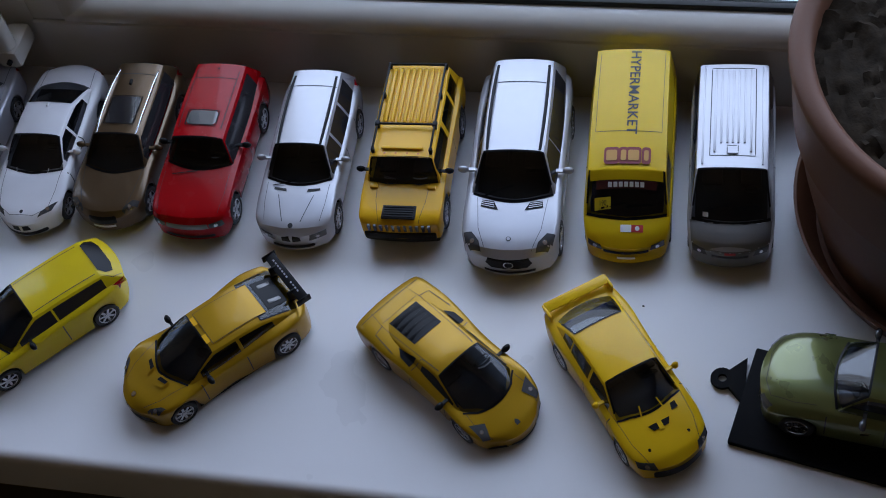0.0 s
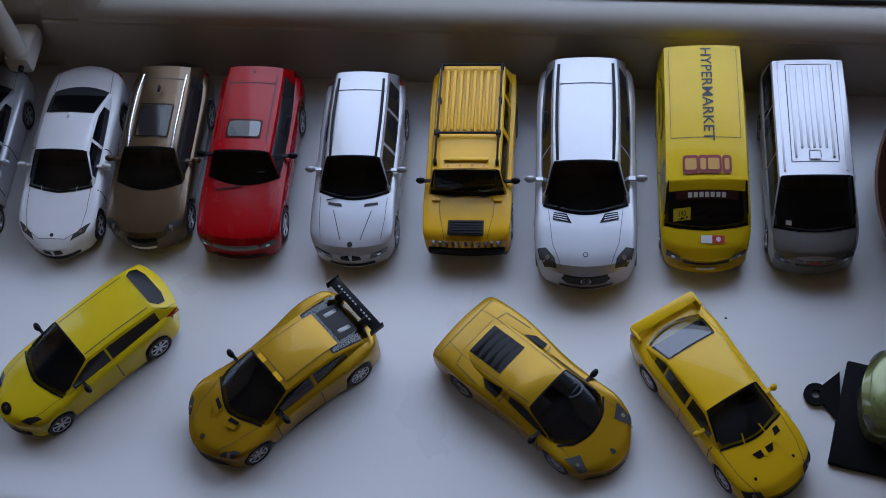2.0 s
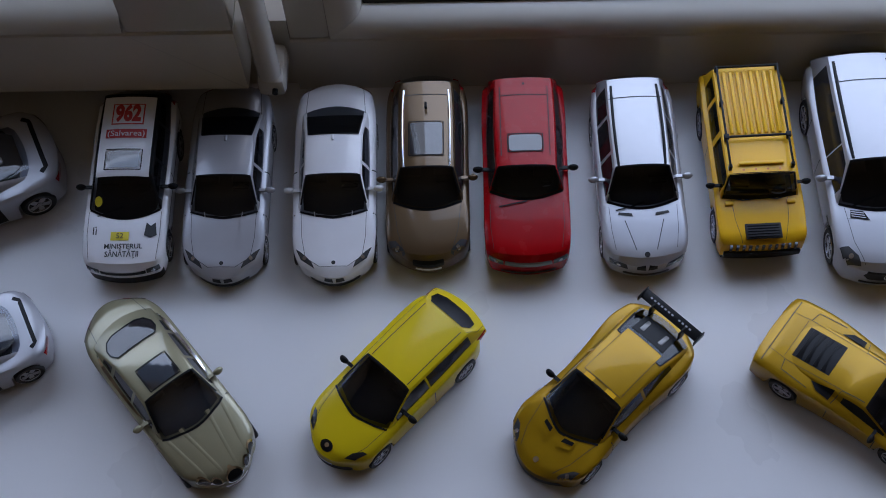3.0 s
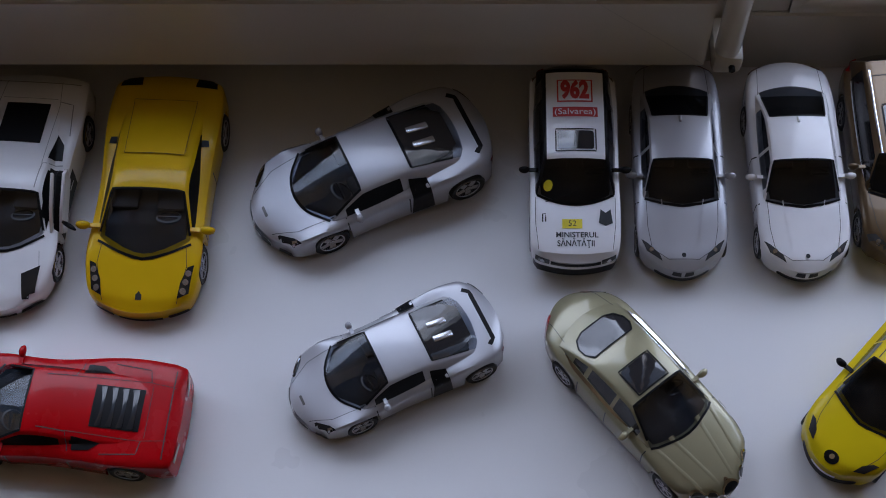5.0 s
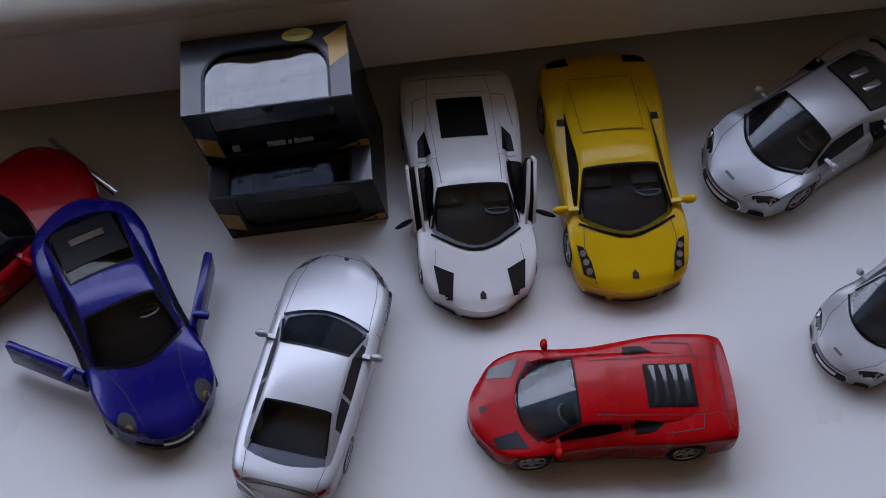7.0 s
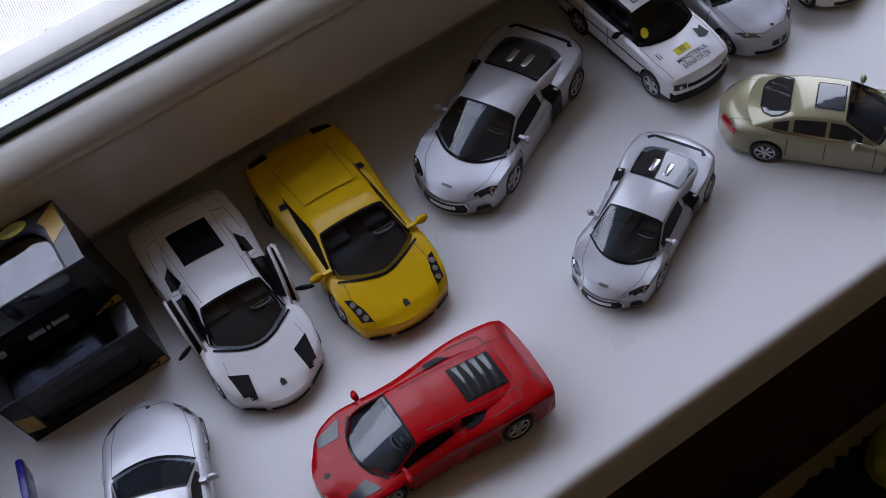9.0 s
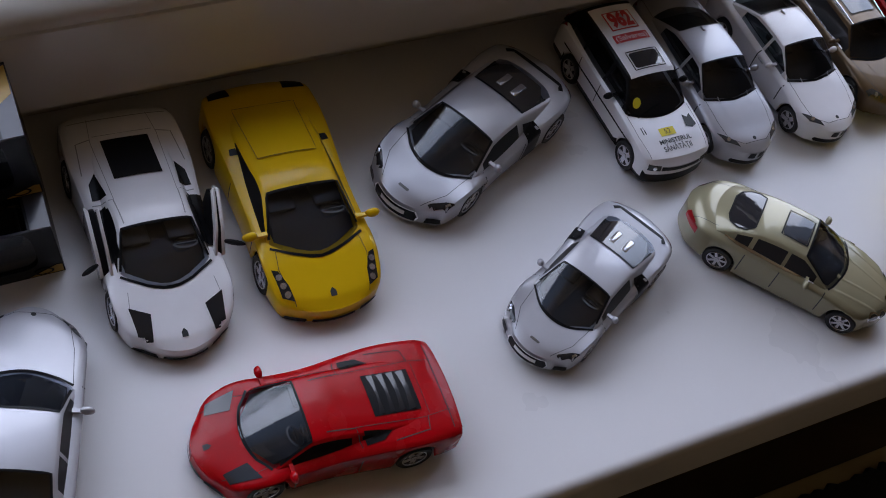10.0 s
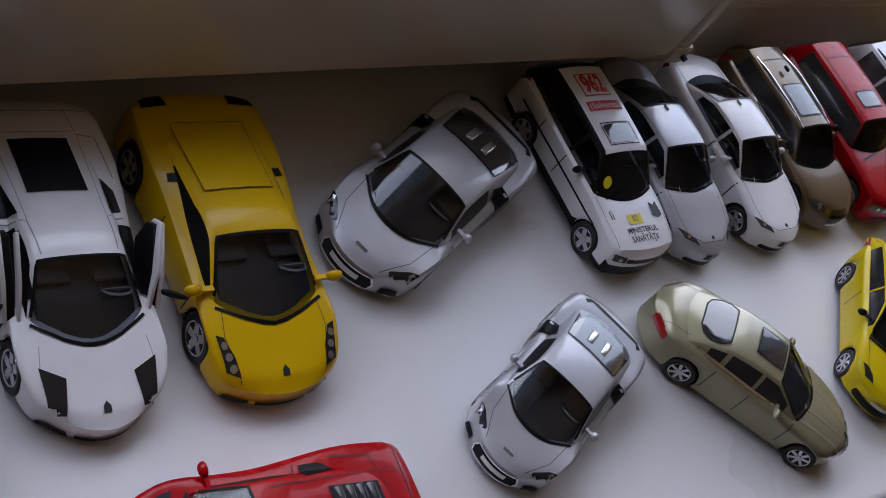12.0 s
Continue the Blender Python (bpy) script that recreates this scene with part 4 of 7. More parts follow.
def yellow_van():
    c = Car("toy_delivery_van", "yellow toy delivery van with supermarket lettering on its roof", "cars in the back row", VANY, 1 / 42.9, L=4.9, W=1.97, fo=0.9, wb=2.93, wr=0.34, ww=0.22, clr=0.22,
            zc=[(0, 0.72), (0.12, 0.92), (0.7, 1.12), (1.1, 1.2), (4.6, 1.3), (4.95, 1.2)], zs=[(0, 0.68), (0.15, 0.85), (0.75, 1.06), (4.7, 1.25), (4.95, 1.1)],
            hw=[(0, 0.82), (0.2, 0.92), (0.6, 0.97), (2.4, 1), (4.6, 0.99), (4.95, 0.96)], cab=(0.70, 1.32, 4.7, 4.9), cz=(1.12, 1.93, 2.14, 1.35),
            cw=(0.97, 0.85), nb=0.2, tb=0.04, taper=(0.03, 0.015), crown=0.06, peak=0.11, bowf=0.15, bowr=0.03, pillars=[(1.95, 2.9)], sg=(0.95, 2.0),
            rw=False, seat=1.7, mirrors=False)
    # the brow above the windscreen, and the raised rear roof
    c.decal("roof_brow", [(-0.80, 1.16), (0.80, 1.16), (0.80, 1.40), (-0.80, 1.40)], "top", VANY, 0.02)
    c.line("roof_groove", [(-0.74, 2.30), (0.74, 2.30)], w=0.014)
    c.line("roof_groove", [(0.74, 2.30), (0.74, 4.6)], w=0.010, mirror=True)
    c.text("HYPERMARKET", 0.06, 3.42, 0.23, "top", PRINTK, turn=-90, width=2.4, bold=0.003, label="dark green capitals along the roof")
    # the shop's mark and the model's name, as plain shapes
    for x, w in ((-0.34, 0.24), (-0.08, 0.12), (0.14, 0.24), (0.42, 0.10)):
        c.rect("shop_mark", x - w / 2 - 0.05, x + w / 2 + 0.05, 1.45, 1.87, "top", PRINTM, 0.03, "maroon shop mark", r=0.07)
        c.rect("shop_mark_fill", x - w / 2, x + w / 2, 1.53, 1.79, "top", PALEO, 0.045, r=0.04)
    for k in range(7):
        c.rect("name_bar", -0.40 + 0.118 * k, -0.315 + 0.118 * k, 1.045, 1.125, "top", PRINTW, 0.03)
    c.decal("windscreen_strip", [(-0.66, 1.02), (0.66, 1.02), (0.66, 1.15), (-0.66, 1.15)], "top", PRINTD, 0.018)
    c.decal("price_sticker", [(-0.70, 0.72), (-0.34, 0.72), (-0.34, 0.90), (-0.70, 0.90)], "top", PRINTY, 0.03, "yellow windscreen sticker")
    c.text("190", -0.52, 0.81, 0.08, "top", PRINTK, up=0.04)
    c.rect("bonnet_sticker", -0.12, 0.12, 0.28, 0.44, "top", PRINTW, 0.02, "white square sticker")
    c.rect("bonnet_sticker", 0.12, 0.38, 0.28, 0.44, "top", PRINTR, 0.02, "red square sticker")
    c.disc("sticker_ring", 0.25, 0.36, 0.05, "top", PRINTW, 0.03)
    lamps(c, [(0.52, 0.62), (0.84, 0.62), (0.84, 0.80), (0.56, 0.76)], LAMP, "front", up=0.02)
    c.rect("grille", -0.5, 0.5, 0.56, 0.66, "front", BLACK, 0.02)
    c.rect("bumper", -0.86, 0.86, 0.24, 0.46, "front", VANY, 0.03)
    c.rect("number_bar", -0.2, 0.2, 0.40, 0.48, "front", PRINTW, 0.04)
    c.line("wiper", [(-0.6, 0.74), (0.0, 0.80)], mat=BLACK, w=0.03, up=0.03)
    c.line("wiper", [(0.0, 0.74), (0.6, 0.80)], mat=BLACK, w=0.03, up=0.03)
    # oval mark on the side panel
    c.decal("oval_mark", [(3.4 + 0.80 * math.cos(t * 0.314), 1.58 + 0.36 * math.sin(t * 0.314)) for t in range(20)], "right", PRINTK, 0.012)
    c.decal("oval_field", [(3.4 + 0.75 * math.cos(t * 0.314), 1.58 + 0.32 * math.sin(t * 0.314)) for t in range(20)], "right", VANY, 0.024)
    c.decal("oval_word", [(2.95, 1.53), (3.85, 1.53), (3.85, 1.63), (2.95, 1.63)], "right", PRINTK, 0.036)
    side_seams(c, (2.0, 3.2), 0.4, 1.15)
    return c


def silver_suv():
    c = suv("toy_suv", "silver toy off-road car with black bonnet vents", SILVER_W, 1 / 37.2, 4.78, 1.93, 1.76, 1.08, 1.05, roofmat=SILVER_W, spokes=5, sides=LAMPD, pillars=[(2.40, 2.43)])
    c.decal("grille", [(-0.46, 0.62), (-0.36, 0.50), (0.36, 0.50), (0.46, 0.62), (0.40, 0.78), (-0.40, 0.78)], "front", BLACK, 0.02)
    c.disc("grille_disc", 0, 0.65, 0.10, "front", CHROME, 0.035, "round chrome emblem")
    c.disc("grille_disc_field", 0, 0.65, 0.075, "front", BLACK, 0.045)
    c.disc("bonnet_badge", 0, 0.36, 0.05, "top", PRINTK)
    c.disc("bonnet_badge_field", 0, 0.36, 0.035, "top", SILVER_W, 0.018)
    c.both("bonnet_vent", [(0.26, 1.00), (0.62, 1.08), (0.60, 1.24), (0.36, 1.20)], "top", BLACK, 0.012, "black louvred vent")
    for k in range(3):
        c.line("vent_slat", [(0.34 + 0.01 * k, 1.05 + 0.05 * k), (0.60, 1.11 + 0.045 * k)], "top", SILVER, 0.015, 0.03, mirror=True)
    c.line("bonnet_seam", [(0.46, 0.16), (0.62, 0.6), (0.70, 1.30)], mirror=True)
    lamps(c, [(0.52, 0.10), (0.82, 0.20), (0.90, 0.52), (0.74, 0.52), (0.58, 0.32)])
    c.rect("air_intake", -0.5, 0.5, 0.34, 0.42, "front", BLACK, 0.02)
    c.line("wiper", [(-0.6, 1.30), (0.0, 1.42)], mat=BLACK, w=0.03, up=0.03)
    roof_rails(c, 0.55, 2.02, 4.25, BLACK)
    c.line("roof_groove", [(-0.5, 3.75), (0.5, 3.75)], w=0.02)
    c.both("side_vent", [(1.1, 0.75), (1.3, 0.75), (1.3, 0.85), (1.1, 0.85)], "left", BLACK, 0.02)
    side_seams(c, (2.42, 3.34), 0.45, 1.0)
    return c


def amber_truck():
    c = suv("toy_offroader", "amber toy off-road truck with a black roof rack", AMBER, 1 / 45.3, 4.7, 2.05, 1.98, 1.28, 1.24, wr=0.42, ww=0.28, clr=0.3, pw=7, er=0.04,
            zc=[(0, 1.0), (0.1, 1.12), (0.5, 1.18), (1.5, 1.24), (4.4, 1.3), (4.7, 1.2)], zs=[(0, 0.98), (0.12, 1.1), (0.5, 1.16), (1.5, 1.22), (4.4, 1.27), (4.7, 1.15)],
            hw=[(0, 0.92), (0.1, 0.97), (0.4, 0.99), (2.4, 1), (4.4, 0.99), (4.7, 0.96)], cab=(1.16, 1.40, 4.35, 4.55), cw=(0.90, 0.76), nb=0.06, tb=0.04, crown=0.025, peak=0.01,
            taper=(0.02, 0.02), bowf=0.06, bowr=0.04, pillars=[(2.5, 2.66), (3.5, 3.62)], sg=(1.3, 4.2), md=1.45, mirmat=BLACK, clad=(0.46, BLACK), spokes=8)
    for i, x in enumerate(np.linspace(-0.56, 0.56, 8)):
        c.block("roof_rib", x - 0.045, x + 0.045, 2.46, 4.2, 1.94, 1.972, AMBER, 0.025)
    c.rect("roof_pad", -0.45, 0.45, 1.70, 1.84, "top", AMBER, 0.05, r=0.06)
    c.block("visor", -0.52, 0.52, 1.60, 1.70, 1.93, 1.99, AMBER, 0.03)
    for x in (-0.42, -0.14, 0.14, 0.42):
        c.disc("roof_lamp", x, 1.49, 0.03, "top", ORANGE, 0.03)
    for sg in (1, -1):
        c.block("rack_rail", sg * 0.72 - 0.025, sg * 0.72 + 0.025, 1.52, 4.32, 2.0, 2.06, BLACK, 0.02)
        for d in (1.56, 2.34, 3.3, 4.28):
            c.block("rack_foot", sg * 0.72 - 0.04, sg * 0.72 + 0.04, d - 0.05, d + 0.05, 1.88, 2.05, BLACK, 0.015)
        c.block("rack_joint", sg * 0.72 - 0.06, sg * 0.72 + 0.06, 2.27, 2.41, 1.99, 2.08, BLACK, 0.02)
    for d in (2.34, 4.28):
        c.block("rack_bar", -0.72, 0.72, d - 0.025, d + 0.025, 2.0, 2.06, BLACK, 0.02)
    c.block("grille_insert", -0.42, 0.42, 0.08, 0.48, 1.14, 1.19, BLACK, 0.02, "black louvred bonnet grille")
    for k in range(5):
        c.block("louvre", -0.37, 0.37, 0.12 + k * 0.07, 0.15 + k * 0.07, 1.185, 1.21, BLACK, 0.006)
    c.line("bonnet_seam", [(0.5, 0.05), (0.62, 0.6), (0.66, 1.2)], mirror=True)
    c.line("wiper", [(-0.7, 1.14), (-0.4, 1.07), (0.0, 1.10)], mat=BLACK, w=0.03, up=0.03)
    c.line("wiper", [(0.1, 1.12), (0.4, 1.07), (0.7, 1.14)], mat=BLACK, w=0.03, up=0.03)
    for sg in (1, -1):
        c.block("cowl_block", sg * 0.72 - 0.1, sg * 0.72 + 0.1, 0.94, 1.06, 1.17, 1.28, AMBER, 0.02)
    c.block("front_bar", -0.9, 0.9, -0.04, 0.05, 0.50, 0.70, BLACK, 0.03)
    for k in range(11):
        x = -0.75 + k * 0.15
        c.block("grille_tooth", x - 0.035, x + 0.035, -0.03, 0.04, 0.78, 1.0, LAMP, 0.01)
    c.both("taillight", [(0.7, 0.9), (0.9, 0.9), (0.9, 1.15), (0.7, 1.15)], "rear", TAIL, 0.02)
    side_seams(c, (2.58, 3.56), 0.55, 1.2)
    return c


def pale_suv():
    c = suv("toy_suv", "pale silver toy off-road car with black roof rails", SILVER_W, S43, 4.67, 1.87, 1.72, 1.05, 1.02, cab=(1.45, 2.0, 4.27, 4.59), sides=LAMPD)
    c.both("grille", [(0.02, 0.58), (0.22, 0.60), (0.22, 0.74), (0.04, 0.76)], "front", BLACK, 0.02, "kidney-shaped grille")
    c.disc("badge", 0, 0.20, 0.06, "top", PRINTK, label="round black badge")
    c.both("bonnet_scoop", [(0.24, 1.08), (0.56, 1.14), (0.54, 1.20), (0.26, 1.16)], "top", SEAM, 0.012)
    c.line("bonnet_crease", [(0.22, 0.3), (0.42, 1.0)], w=0.018, mirror=True)
    c.line("bonnet_seam", [(0.66, 0.35), (0.72, 0.8), (0.74, 1.35)], mirror=True)
    lamps(c, [(0.40, 0.56), (0.78, 0.58), (0.80, 0.76), (0.44, 0.74)], LAMP, "front", up=0.02)
    c.rect("air_intake", -0.5, 0.5, 0.34, 0.44, "front", BLACK, 0.02, r=0.04)
    roof_rails(c, 0.53, 2.02, 4.1, BLACK)
    c.line("roof_groove", [(-0.58, 3.75), (0.58, 3.75)], w=0.02)
    c.line("wiper", [(-0.6, 1.24), (0.0, 1.36)], mat=BLACK, w=0.03, up=0.03)
    side_seams(c, (2.42, 3.34), 0.45, 0.98)
    c.both("taillight", [(0.6, 0.85), (0.86, 0.85), (0.86, 1.05), (0.6, 1.05)], "rear", TAIL, 0.02)
    return c


def red_suv():
    c = suv("toy_suv", "glossy red toy off-road car with a glass sunroof", RED, S43, 4.62, 1.88, 1.76, 1.10, 1.06, pw=6, er=0.05, mirmat=BLACK, sides=LAMPD, pillars=[], cab=(1.62, 1.93, 4.22, 4.52),
            hw=[(0, 0.84), (0.12, 0.93), (0.4, 0.98), (2.4, 1), (4.3, 0.98), (4.62, 0.92)], cw=(0.91, 0.67), nb=0.16)
    c.rect("sunroof", -0.36, 0.36, 2.30, 2.70, "top", ROOFGLASS, 0.015, "grey glass sunroof", r=0.08)
    c.line("sunroof_rim", [(-0.38, 2.28), (0.38, 2.28), (0.38, 2.72), (-0.38, 2.72), (-0.38, 2.28)], mat=BLACK, w=0.03, up=0.02)
    c.line("roof_groove", [(0.53, 2.2), (0.53, 4.0)], w=0.02, mirror=True)
    c.line("roof_groove", [(-0.55, 3.75), (0.55, 3.75)], w=0.02)
    c.line("bonnet_seam", [(0.74, 0.3), (0.80, 0.8), (0.80, 1.35)], mirror=True)
    c.decal("grille", [(-0.52, 0.66), (0.52, 0.66), (0.50, 0.80), (-0.50, 0.80)], "front", GREYP, 0.02)
    lamps(c, [(0.54, 0.66), (0.86, 0.66), (0.84, 0.82), (0.54, 0.80)], LAMP, "front", up=0.02)
    c.rect("air_intake", -0.6, 0.6, 0.34, 0.44, "front", BLACK, 0.02)
    c.disc("roof_button", 0, 4.05, 0.03, "top", BLACK)
    c.line("wiper", [(-0.6, 1.26), (0.0, 1.38)], mat=BLACK, w=0.03, up=0.03)
    side_seams(c, (2.42, 3.34), 0.45, 1.04)
    c.both("taillight", [(0.6, 0.85), (0.86, 0.85), (0.86, 1.1), (0.6, 1.1)], "rear", TAIL, 0.02)
    return c


def bronze_suv():
    c = suv("toy_estate_car", "dark bronze toy estate car with a black sunroof", BROWN, S43, 4.62, 1.85, 1.56, 1.0, 0.96, nb=0.3, cw=(0.88, 0.62), mirmat=BROWN, sides=LAMPD, pillars=[])
    c.rect("sunroof", -0.36, 0.36, 2.28, 3.1, "top", ROOFGLASS, 0.015, "black glass sunroof", r=0.06)
    c.line("sunroof_rim", [(-0.38, 2.26), (0.38, 2.26), (0.38, 3.12), (-0.38, 3.12), (-0.38, 2.26)], mat=BLACK, w=0.025, up=0.02)
    c.block("aerial_fin", -0.03, 0.03, 3.4, 3.56, 1.58, 1.66, BLACK)
    c.line("bonnet_seam", [(0.52, 0.2), (0.66, 0.7), (0.74, 1.35)], mirror=True)
    c.line("bonnet_crease", [(0.22, 0.3), (0.40, 1.2)], mat=BROWN, w=0.02, up=0.014, mirror=True)
    lamps(c, [(0.46, 0.12), (0.76, 0.24), (0.86, 0.50), (0.70, 0.48), (0.52, 0.28)])
    c.rect("grille", -0.34, 0.34, 0.54, 0.74, "front", BLACK, 0.02, r=0.04)
    c.rect("number_bar", -0.28, 0.28, 0.42, 0.50, "front", PRINTW, 0.03)
    roof_rails(c, 0.53, 2.0, 4.0, CHROME, 0.022)
    c.line("window_trim", [(1.7, 1.0), (4.0, 1.04)], "left", CHROME, 0.035, 0.03, mirror=True)
    c.line("roof_groove", [(-0.5, 3.85), (0.5, 3.85)], w=0.02)
    side_seams(c, (2.42, 3.34), 0.45, 0.95)
    c.both("taillight", [(0.6, 0.8), (0.84, 0.8), (0.84, 1.0), (0.6, 1.0)], "rear", TAIL, 0.02)
    return c


def ministry_car():
    c = suv("toy_ambulance_car", "white toy rescue car with red and blue lettering", WHITE, S43, 4.45, 1.82, 1.76, 1.12, 1.06, pw=6, er=0.05, mirmat=BLACK, wr=0.35,
            hw=[(0, 0.84), (0.12, 0.93), (0.4, 0.98), (2.4, 1), (4.2, 0.98), (4.45, 0.92)], cw=(0.91, 0.68), nb=0.14, clad=(0.46, BLACK), roofmat=BLACK)
    c.decal("roof_panel", [(-0.58, 1.92), (0.58, 1.92), (0.58, 3.95), (-0.58, 3.95)], "top", WHITE, 0.016, "white roof panel")
    c.rect("sunroof", -0.36, 0.36, 2.1, 2.52, "top", ROOFGLASS, 0.03, "black glass sunroof", r=0.06)
    c.line("sunroof_rim", [(-0.40, 2.06), (0.40, 2.06), (0.40, 2.56), (-0.40, 2.56), (-0.40, 2.06)], mat=BLACK, w=0.025, up=0.03)
    c.rect("number_field", -0.36, 0.36, 3.2, 3.75, "top", PRINTR, 0.028)
    c.rect("number_ground", -0.33, 0.33, 3.23, 3.72, "top", WHITE, 0.034)
    c.text("962", 0, 3.47, 0.40, "top", PRINTR, width=0.58, bold=0.03, up=0.045, label="red figures on the roof")
    c.rect("word_field", -0.45, 0.45, 2.85, 3.08, "top", PRINTR, 0.028)
    c.text("(Salvarea)", 0, 2.96, 0.14, "top", WHITE, width=0.82, up=0.04, label="white lettering on red")
    c.text("MINISTERUL", 0.02, 0.52, 0.11, "top", PRINTK, width=0.84, bold=0.003, label="dark blue capitals on the bonnet")
    c.text("SĂNĂTĂŢII", 0.0, 0.34, 0.12, "top", PRINTK, width=0.74, bold=0.003, label="dark blue capitals on the bonnet")
    c.rect("number_sticker", -0.27, 0.13, 0.66, 0.86, "top", PRINTY, 0.014, "yellow sticker")
    c.text("52", -0.07, 0.76, 0.12, "top", PRINTK, up=0.024)
    c.decal("crest", [(0.46, 0.78), (0.60, 0.72), (0.74, 0.78), (0.70, 1.08), (0.60, 1.0), (0.50, 1.08)], "top", PRINTK, 0.014, "dark shield crest")
    c.line("bonnet_mark", [(-0.66, 0.8), (-0.66, 0.98), (-0.60, 0.98), (-0.60, 0.8)], mat=PRINTK, w=0.025, up=0.014)
    c.disc("round_sticker", -0.55, 1.50, 0.09, "top", PRINTY, 0.03, "round yellow windscreen sticker")
    c.line("bonnet_seam", [(0.74, 0.25), (0.80, 0.8), (0.80, 1.35)], mirror=True)
    c.rect("grille", -0.5, 0.5, 0.66, 0.78, "front", BLACK, 0.02)
    lamps(c, [(0.52, 0.66), (0.80, 0.66), (0.80, 0.82), (0.52, 0.80)], LAMP, "front", up=0.02)
    c.line("wiper", [(-0.6, 1.24), (0.0, 1.36)], mat=BLACK, w=0.03, up=0.03)
    side_seams(c, (2.35, 3.2), 0.5, 1.04)
    c.line("side_stripe", [(0.9, 0.78), (3.9, 0.78)], "left", BLACK, 0.05, 0.012, mirror=True)
    c.both("taillight", [(0.6, 0.85), (0.84, 0.85), (0.84, 1.1), (0.6, 1.1)], "rear", TAIL, 0.02)
    return c


# ---------------------------------------------------------------- sports cars
def mid_engine(name, label, mat, s, group, style, **k):
    if style == "round":
        q = dict(L=4.43, W=1.92, fo=1.10, wb=2.60, wr=0.345, ww=0.27, spokes=5, clr=0.14,
                 zc=[(0, 0.50), (0.12, 0.58), (0.4, 0.66), (1.2, 0.80), (3.3, 0.93), (4.1, 0.97), (4.43, 0.86)],
                 zs=[(0, 0.46), (0.15, 0.58), (0.55, 0.74), (0.95, 0.80), (1.5, 0.74), (2.4, 0.80), (3.4, 0.95), (4.1, 0.93), (4.43, 0.80)],
                 hw=[(0, 0.76), (0.15, 0.86), (0.5, 0.95), (0.95, 0.98), (2.1, 0.95), (3.5, 1.0), (4.1, 0.95), (4.43, 0.84)],
                 cab=(1.12, 1.84, 2.80, 3.75), cz=(0.80, 1.20, 1.19, 0.98), cw=(0.84, 0.60), nb=0.34, tb=0.2, pw=4,
                 bowf=0.34, bowr=0.12, pillars=[(2.55, 2.62)], sg=(1.45, 2.62), seat=2.05, er=0.09)
    elif style == "long":
        q = dict(L=4.3, W=1.93, fo=0.95, wb=2.56, wr=0.335, ww=0.27, spokes=5, clr=0.13,
                 zc=[(0, 0.40), (0.1, 0.50), (0.5, 0.62), (1.0, 0.74), (3.2, 0.93), (4.1, 0.92), (4.3, 0.85)],
                 zs=[(0, 0.38), (0.12, 0.47), (0.5, 0.62), (1.0, 0.72), (2.0, 0.78), (3.2, 0.90), (4.1, 0.90), (4.3, 0.82)],
                 hw=[(0, 0.80), (0.12, 0.88), (0.5, 0.955), (0.95, 0.975), (2.1, 0.955), (3.4, 1.0), (4.1, 0.97), (4.3, 0.90)],
                 cab=(0.98, 1.92, 2.45, 3.75), cz=(0.74, 1.13, 1.12, 0.93), cw=(0.86, 0.60), nb=0.22, tb=0.1, pw=4,
                 bowf=0.22, bowr=0.0, pillars=[], sg=(1.42, 3.1), seat=2.0, er=0.06, rw=False, taper=(0.06, 0.10))
    else:
        q = dict(L=4.58, W=2.05, fo=1.0, wb=2.665, wr=0.34, ww=0.28, spokes=5, clr=0.13,
                 zc=[(0, 0.38), (0.1, 0.47), (0.5, 0.58), (1.1, 0.72), (3.2, 0.95), (4.3, 0.92), (4.58, 0.82)],
                 zs=[(0, 0.36), (0.12, 0.44), (0.6, 0.62), (1.0, 0.70), (2.0, 0.76), (3.3, 0.90), (4.3, 0.86), (4.58, 0.78)],
                 hw=[(0, 0.66), (0.12, 0.78), (0.5, 0.92), (1.0, 0.965), (2.1, 0.93), (3.5, 1.0), (4.3, 0.98), (4.58, 0.93)],
                 cab=(1.05, 2.0, 2.55, 4.0), cz=(0.72, 1.13, 1.11, 0.94), cw=(0.80, 0.56), nb=0.30, tb=0.06, pw=4,
                 bowf=0.26, bowr=0.0, pillars=[(2.5, 2.72)], sg=(1.45, 3.15), seat=2.1, er=0.06, rw=False, taper=(0.05, 0.12))
    q.update(k)
    return Car(name, label, group, mat, s, **q)


